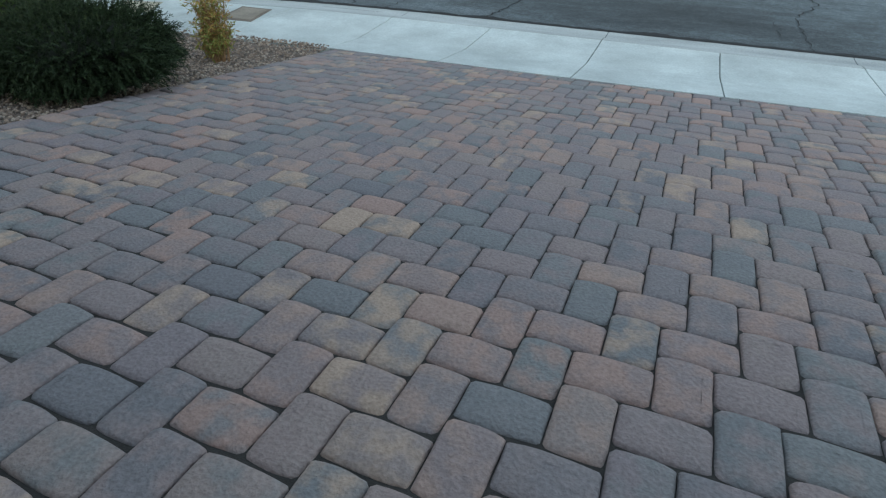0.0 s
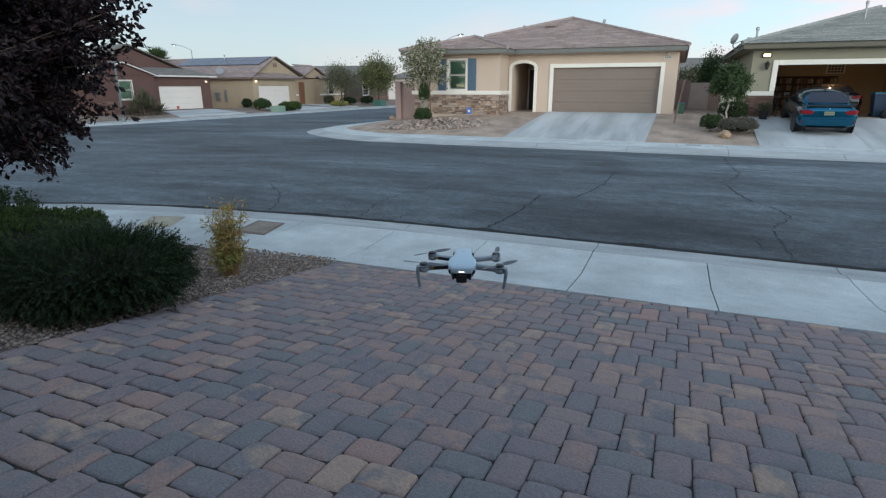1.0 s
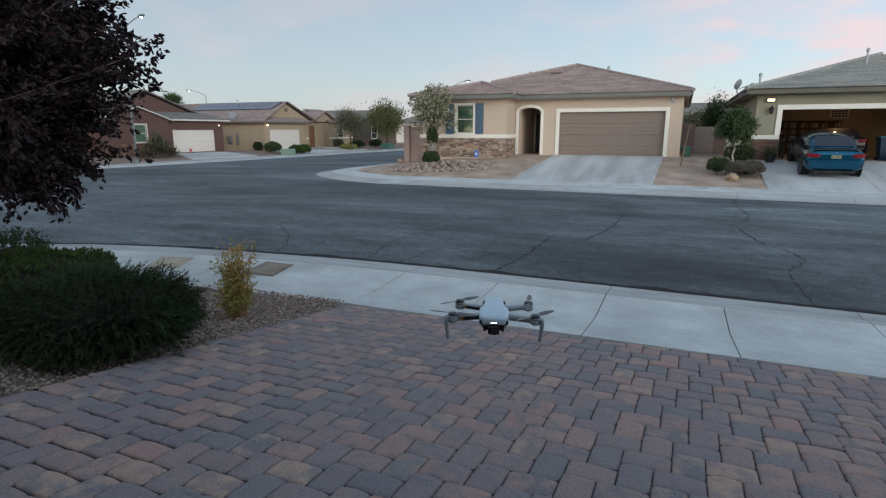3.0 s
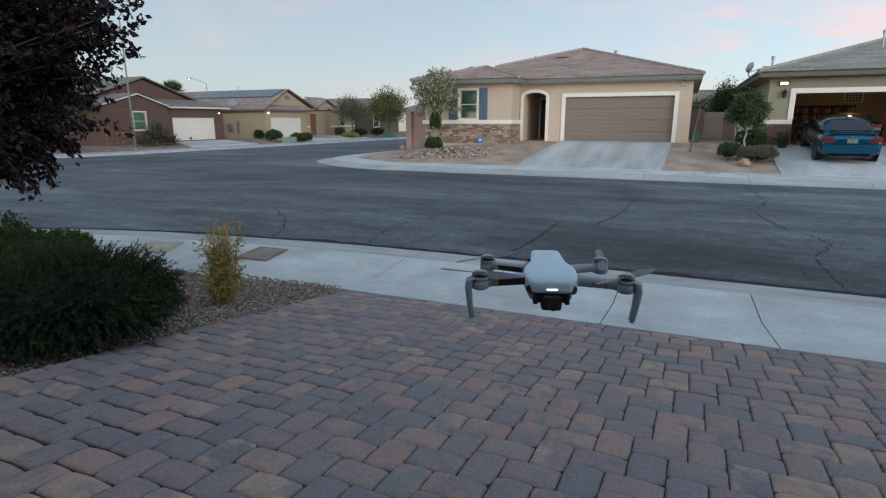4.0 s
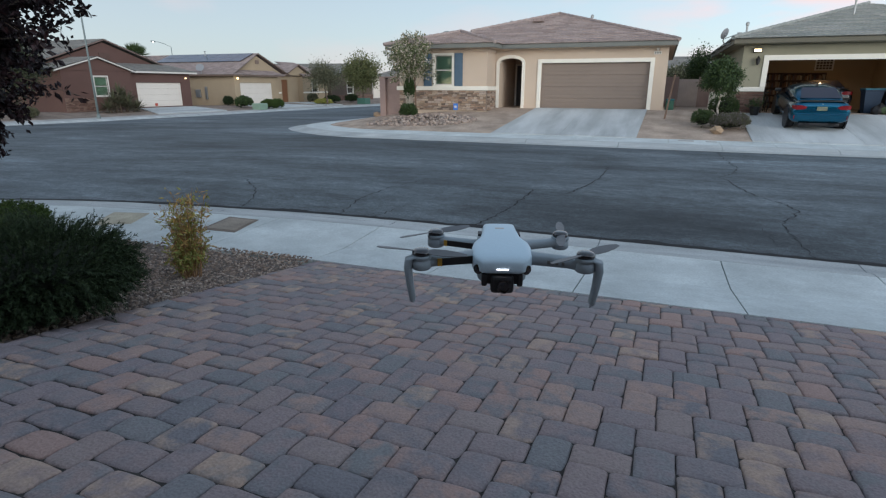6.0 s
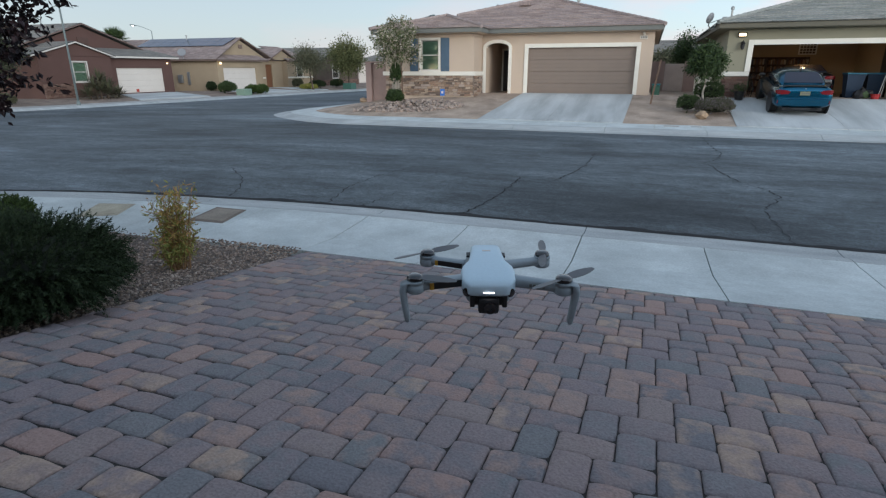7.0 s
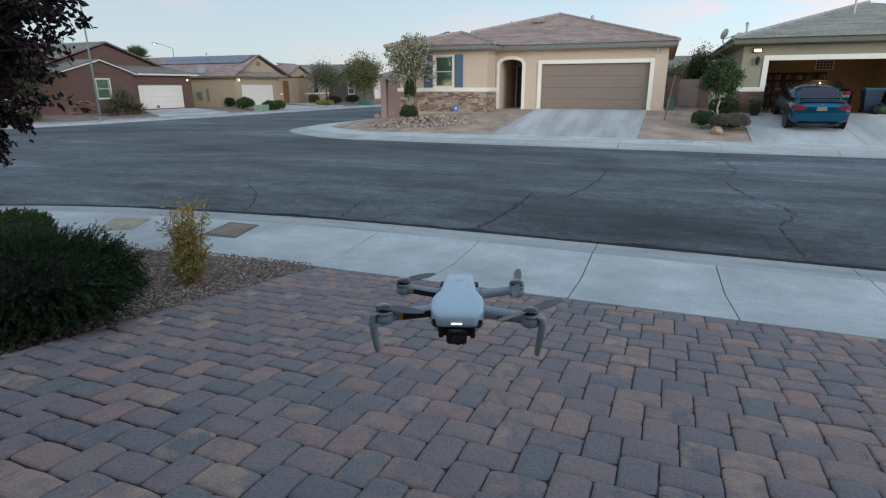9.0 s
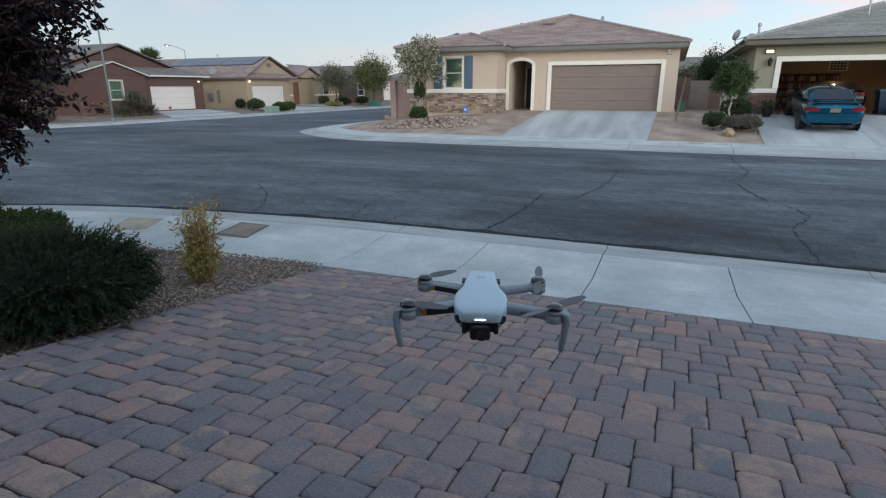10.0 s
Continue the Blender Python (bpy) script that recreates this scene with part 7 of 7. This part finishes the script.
M_BOOKS = random_mat("book_spines", [(0.3, 0.22, 0.16), (0.12, 0.06, 0.05), (0.4, 0.34, 0.27), (0.08, 0.08, 0.1), (0.22, 0.12, 0.07)], "island", 0.7, 0.1, 5, 30, 0.05)
brng = random.Random(8)
for k in range(4):
    bookcase(3.25 + 0.92 * k, 4.15 + 0.92 * k, 33.48, OZ, 1.75, brng)
fr = thing("wall_sign", "white framed sign of many small panels above the shelves", "sign", (6.8, 33.45, 1.9))
part("board", boxes((6.42, 7.2, 33.44, 33.49, 1.76, 2.32), bevel=0.01), M_GDOOR_W, fr)
for r in range(4):
    part("lettering", boxes(*[(6.48 + 0.135 * k, 6.585 + 0.135 * k, 33.43, 33.4395, 1.81 + 0.125 * r, 1.9 + 0.125 * r) for k in range(5)]), M_SHELF, fr)


def wheelie_bin(x, y, z, body, lid):
    t = thing("wheelie_bin", "dark blue wheeled rubbish bin with a teal lid", "bin", (x, y, z), group="bins in the garage")
    bm = bmesh.new()
    loft(bm, [[Vector((x + sx * w, y + sy * w, z + h)) for sx, sy in ((-1, -1), (1, -1), (1, 1), (-1, 1))] for h, w in ((0.08, 0.23), (0.5, 0.27), (0.92, 0.31), (0.93, 0.33), (0.97, 0.33))])
    part("body", bm, body, t)
    part("lid", boxes((x - 0.35, x + 0.35, y - 0.36, y + 0.34, z + 0.975, z + 1.04), bevel=0.02), lid, t)
    for s in (-1, 1):
        bm = bmesh.new()
        rod(bm, (x + s * 0.2, y + 0.25, z + 0.1), (x + s * 0.27, y + 0.25, z + 0.1), 0.1, 0.1, 14)
        part("wheel", bm, M_RUBBER, t)


M_BIN, M_LID = plain("navy_plastic", (0.012, 0.03, 0.06), 0.5), plain("teal_lid_plastic", (0.02, 0.12, 0.17), 0.5)
wheelie_bin(7.5, 28.25, OZ, M_BIN, M_LID)
wheelie_bin(8.3, 28.6, OZ, M_BIN, M_LID)
bg_ = thing("garden_clutter", "heap of bags, a red bucket and tools by the garage wall", "clutter", (7.9, 27.5, OZ))
bm = bmesh.new()
lathe(bm, [(0.12, 0), (0.16, 0.24), (0.17, 0.24), (0.15, 0.2)], 14, (8.1, 27.42, OZ))
part("bucket", bm, plain("red_plastic", (0.35, 0.02, 0.02), 0.5), bg_, "red bucket")
for k in range(4):
    bm = bmesh.new()
    stone_mesh(bm, (7.55 + 0.12 * k, 27.55 + 0.05 * (k % 2), OZ + 0.2 + 0.08 * (k % 2)), 0.17, srng, 1.0)
    part("bag", bm, (M_BLACK, M_RUBBER, M_LEAF_GRN, M_BLACK)[k], bg_)
bm = bmesh.new()
rod(bm, (8.2, 27.5, OZ), (8.42, 27.7, 1.1), 0.015)
rod(bm, (8.28, 27.45, OZ), (8.44, 27.75, 0.9), 0.012)
part("tool_handle", bm, M_WHITE_TRIM, bg_)


def bicycle(x, y, z):
    t = thing("bicycle", "dark bicycle leaning inside the garage opening", "bicycle", (x, y, z))
    for dy in (0.0, 0.95):
        bm = bmesh.new()
        rings = []
        for k in range(25):
            a0 = 2 * math.pi * k / 24
            o = Vector((x, y + dy + 0.32 * math.cos(a0), z + 0.34 + 0.32 * math.sin(a0)))
            u = Vector((0, math.cos(a0), math.sin(a0)))
            rings.append([o + u * (0.02 * math.cos(q)) + Vector((0.02 * math.sin(q), 0, 0)) for q in (0, 1.257, 2.513, 3.77, 5.027)])
        loft(bm, rings, False)
        bmesh.ops.remove_doubles(bm, verts=bm.verts, dist=0.001)
        part("wheel", bm, M_RUBBER, t)
    bm = bmesh.new()
    for a, b in (((0, 0.0, 0.34), (0, 0.3, 0.8)), ((0, 0.3, 0.8), (0, 0.8, 0.82)), ((0, 0.8, 0.95), (0, 0.95, 0.34)), ((0, 0.3, 0.8), (0, 0.42, 0.3)), ((0, 0.42, 0.3), (0, 0.82, 0.75)), ((0, 0.0, 0.34), (0, 0.42, 0.3)), ((-0.25, 0.78, 0.98), (0.25, 0.78, 0.98))):
        rod(bm, (x + a[0], y + a[1], z + a[2]), (x + b[0], y + b[1], z + b[2]), 0.016, 0.016, 6)
    part("frame", bm, M_BLACK, t)
    part("saddle", boxes((x - 0.06, x + 0.06, y + 0.15, y + 0.38, z + 0.84, z + 0.89), bevel=0.02), M_BLACK, t)


bicycle(3.75, 27.75, OZ)

# ---- along the side street ----
def street_lamp(label, base, height, arm, lit=True, r=0.078):
    """A tapered steel post with a curved arm and a cobra-head lamp."""
    t = thing("street_lamp", label, "street lamp", base, group="street lamps")
    b = Vector(base)
    bm = bmesh.new()
    rod(bm, b - Vector((0, 0, 0.2)), b + Vector((0, 0, height)), r, r * 0.55, 12)
    part("post", bm, M_POST, t, "", True)
    bm = bmesh.new()
    lathe(bm, [(r * 1.8, 0.0), (r * 1.8, 0.06), (r * 1.2, 0.3)], 12, b)
    part("base", bm, M_POST, t)
    a = Vector(arm)
    bm = bmesh.new()
    prev = b + Vector((0, 0, height))
    for k in range(1, 9):
        f = k / 8
        p = b + Vector((0, 0, height)) + a * f + Vector((0, 0, 0.5 * math.sin(f * math.pi / 2)))
        rod(bm, prev, p, r * 0.42, r * 0.38, 7)
        prev = p
    part("arm", bm, M_POST, t, "", True)
    bm = bmesh.new()
    d = a.normalized()
    s = Vector((-d.y, d.x, 0))
    loft(bm, [[prev + d * q + s * (w * math.cos(th)) + Vector((0, 0, h * math.sin(th))) for th in [2 * math.pi * i / 10 for i in range(10)]] for q, w, h in ((-0.05, 0.05, 0.04), (0.15, 0.14, 0.09), (0.5, 0.17, 0.1), (0.7, 0.1, 0.05))])
    head = part("lamp_head", bm, M_POST, t, "", True)
    if lit:
        bm = bmesh.new()
        lathe(bm, [(0.02, -0.14), (0.08, -0.11), (0.11, -0.05), (0.1, 0.0)], 12, prev + d * 0.35)
        part("lens", bm, M_STREET, head, "glowing lamp lens")


M_STREET = plain("street_lamp_glow", (1.0, 0.9, 0.75), 0.4, 0.0, 14.0)
street_lamp("tall grey steel street lamp at the corner kerb", (-37.5, 28.9, road_z(-37.5, 28.9) + 0.15), 9.3, (2.6, -0.6, 0.2))
street_lamp("distant lit street lamp above the roofs", (-65.6, 63, -1.0), 7.2, (-1.9, -0.8, 0.2))
street_lamp("lit street lamp behind the tan house", (-25.2, 60, -0.9), 6.75, (1.9, -0.2, 0.2))


def palm(base, height, seed):
    t = thing("palm_tree", "fan palm showing above the rust-brown house", "palm", base)
    r_ = random.Random(seed)
    b = Vector(base)
    bm = bmesh.new()
    rod(bm, b, b + Vector((0, 0, height)), 0.25, 0.2, 10)
    part("trunk", bm, M_BARK, t)
    top = b + Vector((0, 0, height))
    bm = bmesh.new()
    for k in range(44):
        d = rand_dir(r_, 0.5)
        c = top + d * 0.75
        rod(bm, top, c, 0.02, 0.015, 4)
        side = d.cross(Vector((0, 0, 1))).normalized()
        upv = side.cross(d)
        for q in range(11):
            th = (q - 5) * 0.26
            e = (d * math.cos(th) + side * math.sin(th)).normalized()
            leaf(bm, c, (e + Vector((0, 0, -0.15))).normalized(), upv, 0.95, 0.12, 0.2)
    part("fronds", bm, M_LEAF_GRN, t)


tree("dark grey-green tree beside the rust-brown house", "tree", (-41.6, 26.2, left_z(-41.6, 26.2)), 5.0, (-41.4, 26.2, 2.3), (2.5, 2.3, 2.5), 260, 60, 0.3, 0.22, 0.06, M_LEAF_DKOLV, M_BARK, 86, 0.1, shell=0.15)
M_LEAF_STREET = random_mat("olive_green_leaves", [(0.10, 0.115, 0.045), (0.14, 0.14, 0.06), (0.075, 0.09, 0.035)], "island", 0.65, 0.2, 5, 30, 0.05)
palm((-55.9, 48.6, -0.8), 4.9, 3)
yu = thing("yucca", "clump of dark green yuccas with strap leaves by the rust-brown house", "yucca", (-41.2, 33.8, left_z(-41.2, 33.8)))
yrng = random.Random(81)
yb = Vector((-41.2, 33.8, left_z(-41.2, 33.8)))
for dx, dy, h in ((0, 0, 1.5), (0.3, -0.75, 1.0), (-0.2, 0.8, 1.05), (0.5, 0.35, 0.55), (0.4, -0.35, 0.75), (0.2, 1.35, 0.35), (0.2, -1.3, 0.4)):
    bm = bmesh.new()
    c = yb + Vector((dx, dy, h))
    rod(bm, yb + Vector((dx * 0.7, dy * 0.7, -0.1)), c, 0.08, 0.07, 7)
    part("stem", bm, M_BARK, yu)
    bm = bmesh.new()
    for q in range(110):
        th, el = yrng.uniform(0, 6.28), math.asin(yrng.uniform(-0.35, 0.98))
        d = Vector((math.cos(th) * math.cos(el), math.sin(th) * math.cos(el), math.sin(el)))
        side = Vector((-math.sin(th), math.cos(th), 0))
        leaf(bm, c + d * 0.05 - Vector((0, 0, yrng.uniform(0, 0.25))), d, side.cross(d) * -1, yrng.uniform(0.75, 1.1), 0.08, 0.15)
    part("leaf_crown", bm, M_LEAF_OLV, yu, "rosette of stiff strap leaves")
tree("green shade tree down the side street", "tree", (-35.9, 64.5, -1.2), 6.0, (-36.3, 64.5, 2.65), (3.2, 3.0, 2.2), 180, 60, 0.4, 0.3, 0.11, M_LEAF_STREET, M_BARK, 82, 0.16, shell=0.2)
tree("olive tree with pale airy foliage by the side street", "tree", (-36.8, 57.3, -1.0), 4.4, (-37.1, 57.3, 2.05), (2.6, 2.4, 1.6), 130, 50, 0.4, 0.26, 0.07, M_LEAF_OLV, M_BARK, 83, 0.12, shell=0.2)
for k, (x, y, rx, rz, m_, lab) in enumerate(((-38.9, 45.6, 1.0, 0.8, M_LEAF_GRN, "round grey-green shrub by a drive"), (-37.0, 47.0, 1.0, 0.6, M_LEAF_BOX, "clipped green shrub by a drive"), (-36.9, 48.2, 0.75, 0.6, M_LEAF_BOX, "clipped green shrub by a drive"),
                                              (-40.3, 59.5, 0.8, 0.7, M_LEAF_OLV, "brownish shrub by a front wall"), (-38.2, 60.5, 1.4, 0.6, M_LEAF_DK, "dark shrub by a front wall"), (-37.7, 57.8, 1.3, 0.35, M_LEAF_LIME, "low yellow-green ground cover"), (-37.5, 64.0, 1.0, 0.7, M_LEAF_DK, "dark shrub by a front wall"),
                                              (-39.5, 22.5, 1.2, 0.35, M_LEAF_OLV, "low dry shrub in gravel"), (-41.5, 26.5, 1.0, 0.4, M_LEAF_OLV, "low dry shrub in gravel"), (-42.0, 46.9, 0.5, 0.6, M_LEAF_DK, "small dark shrub by a side wall"))):
    bush(lab, (x, y, left_z(x, y)), (rx * 0.68, rx * 0.68, rz * 0.62), 600, 14, m_, 90 + k, 0.2, 0.15, 0.06)
for x, y, s, lab in ((-36.5, 45.0, 0.8, "pale green utility transformer box by a drive"), (-34.9, 62.5, 0.95, "green utility transformer box by the side street")):
    t = thing("transformer_box", lab, "utility box", (x, y, left_z(x, y)))
    zz = left_z(x, y)
    part("cabinet", boxes((x - 0.6 * s, x + 0.6 * s, y - 0.7 * s, y + 0.7 * s, zz, zz + 0.75 * s), bevel=0.04), mat("utility_green", (0.2, 0.29, 0.22) if s == 0.8 else (0.05, 0.13, 0.1), 0.6, 0.08, 2, 30, 0.05), t)
    part("plinth", boxes((x - 0.7 * s, x + 0.7 * s, y - 0.8 * s, y + 0.8 * s, zz - 0.2, zz - 0.003), bevel=0.02), M_CONCRETE_OLD, t)
far_house = thing("house", "distant pale house beyond the back gardens", "house", (2, 62, -0.5))
part("wall", boxes((-2, 6, 60, 68, -0.6, 2.3)), M_BEIGE, far_house)
bm = bmesh.new()
roof_plane(bm, [(-2.5, 59.5, 2.3), (6.5, 59.5, 2.3), (4, 64, 3.9), (0, 64, 3.9)])
roof_plane(bm, [(-2.5, 59.5, 2.3), (0, 64, 3.9), (-2.5, 68.5, 2.3)])
roof_plane(bm, [(6.5, 59.5, 2.3), (6.5, 68.5, 2.3), (4, 64, 3.9)])
part("roof", bm, M_ROOF_D, far_house, "grey-brown tile roof")
for k, (x, y, z, h, r) in enumerate(((4.6, 57, 0, 2.6, 1.6), (0.6, 52, 0, 2.2, 1.7), (9, 70, 0, 2.8, 4))):
    tree("distant tree beyond the back gardens", "tree", (x, y, -0.5), 4, (x, y, 1.2), (r, r, 1.5), 170, 50, 0.3, 0.3, 0.14, M_LEAF_OLV, M_BARK, 120 + k, 0.12, shell=0.2)


# ---- the paved drive ----
U, UY = 0.0767, 0.0808      # a third of a paver's length, across and along the drive
PX, PY = 0.2862, 1.233      # where one upright joint ends
LAY = radians(-1.06)        # the pattern lies a little askew


def paver_mesh(name, w, l, material, rng):
    """A tumbled paver: worn wavy long edges, chipped corners, a narrow rounded arris and an uneven top at z = 0."""
    hw, hl = w / 2 - 0.0006, l / 2 - 0.0036
    outline = []                     # x, y and the way in from the edge
    nx, ny = 6, 5
    c = [rng.uniform(0.004, 0.012) for _ in range(4)]
    wav = [rng.uniform(0, 6.28) for _ in range(4)]
    
    def bow(x, y):
        """Long edges swell in the middle, so that corners lie lower and farther in."""
        return 0.006 * abs(x / hw) ** 2.5 if abs(y) > hl * 0.8 else 0.0012 * abs(y / hl) ** 2

    def edge(p, q, n, ph):
        for k in range(n + 1):
            f = k / n
            dent = 0.0016 * (0.5 + 0.5 * math.sin(ph + f * 8.0)) + rng.uniform(0, 0.001)
            outline.append((p[0] + (q[0] - p[0]) * f, p[1] + (q[1] - p[1]) * f, dent))
    edge((-hw + c[0], -hl), (hw - c[1], -hl), nx, wav[0])
    edge((hw, -hl + c[1]), (hw, hl - c[2]), ny, wav[1])
    edge((hw - c[2], hl), (-hw + c[3], hl), nx, wav[2])
    edge((-hw, hl - c[3]), (-hw, -hl + c[0]), ny, wav[3])
    n = len(outline)

    def ring(ins, z, jit):
        out = []
        for x, y, dent in outline:
            k = ins + dent
            b = bow(x, y)
            out.append((x * (1 - k * 0.8 / hw), y * (1 - (k + b) / hl), z - b * 0.4 - rng.uniform(0, jit)))
        return out
    V = ring(0.0, -0.05, 0) + ring(0.0, -0.014, 0.001) + ring(0.0035, -0.0065, 0.001) + ring(0.012, -0.001, 0.0012) + ring(min(hw, hl) * 0.5, 0.0018, 0.002)
    F = []
    for k in range(4):
        for i in range(n):
            F.append((n * k + i, n * k + (i + 1) % n, n * (k + 1) + (i + 1) % n, n * (k + 1) + i))
    F.append(tuple(range(4 * n, 5 * n)))
    me = bpy.data.meshes.new(name)
    me.from_pydata(V, [], F)
    if material:
        me.materials.append(material)
    for p in me.polygons:
        p.use_smooth = True
    return me, V, F


drive_top = thing("paved_drive", "herringbone drive of tumbled grey, mauve and tan pavers", "driveway", kind="structure")
bm = bmesh.new()
vs = [bm.verts.new((x, y, drive_z(x, y) - 0.017)) for x, y in ((-3.76, -3.0), (7.5, -3.0), (7.5, near_back(7.5) - 0.005), (-3.76, near_back(-3.76) - 0.005))]
bm.faces.new(vs)
part("sand_bed", bm, M_SAND, drive_top, "dark sand in the joints")
prng = random.Random(5)
variants = {}
for k in ("h", "v"):
    w, l = (3 * U, 2 * UY) if k == "h" else (2 * U, 3 * UY)
    variants[k] = [paver_mesh("paver", w, l, M_PAVER, prng) for _ in range(10)]
SLOPE = Matrix(((1, 0, 0, 0), (0, 1, 0, 0), (GX, GY, 1, 0), (0, 0, 0, 1)))
cells = []
for i in range(-90, 91):
    for j in range(-60, 61):
        bx_, by_ = -(2 * i + 3 * j), 2 * i - 3 * j
        cells.append(("h", bx_ - 3, bx_, by_, by_ + 2))
        cells.append(("v", bx_ - 5, bx_ - 3, by_ - 1, by_ + 2))
laid = []
for k, a, b, c, d in cells:
    ua, vb = ((a + b) / 2 + 3) * U, ((c + d) / 2 - 2) * UY
    cx, cy = PX + ua * math.cos(LAY) - vb * math.sin(LAY), PY + ua * math.sin(LAY) + vb * math.cos(LAY)
    if -3.86 < cx < 7.4 and -1.4 < cy < near_back(cx) + 0.1:
        laid.append((k, cx, cy))
laid.sort(key=lambda q: (q[1] + 0.45) ** 2 + (q[2] - 1.75) ** 2)
V2, F2 = [], []
n_obj = 0
for idx, (k, cx, cy) in enumerate(laid):
    me, V, F = prng.choice(variants[k])
    tilt = Matrix.Rotation(prng.uniform(-0.02, 0.02), 4, "X") @ Matrix.Rotation(prng.uniform(-0.02, 0.02), 4, "Y") @ Matrix.Rotation(LAY + prng.uniform(-0.01, 0.01), 4, "Z")
    m = SLOPE @ Matrix.Translation((cx, cy, prng.uniform(-0.003, 0.003))) @ tilt
    lx0, lx1 = -3.76, 8
    if idx < 300:
        ob = new("paver", me)
        ob.parent = drive_top
        ob.matrix_basis = m
    else:
        base = len(V2)
        lim = near_back(cx) - 0.006
        for v in V:
            p = m @ Vector(v)
            V2.append((max(p.x, -3.76), min(p.y, lim), p.z - (0.004 if p.y > lim or p.x < -3.76 else 0)))
        F2 += [tuple(base + q for q in f) for f in F]
me = bpy.data.meshes.new("pavers")
me.from_pydata(V2, [], F2)
me.materials.append(M_PAVER_FAR)
for p in me.polygons:
    p.use_smooth = True
ob = new("pavers", me)
ob.parent = drive_top
ob["kind"] = "stuff"
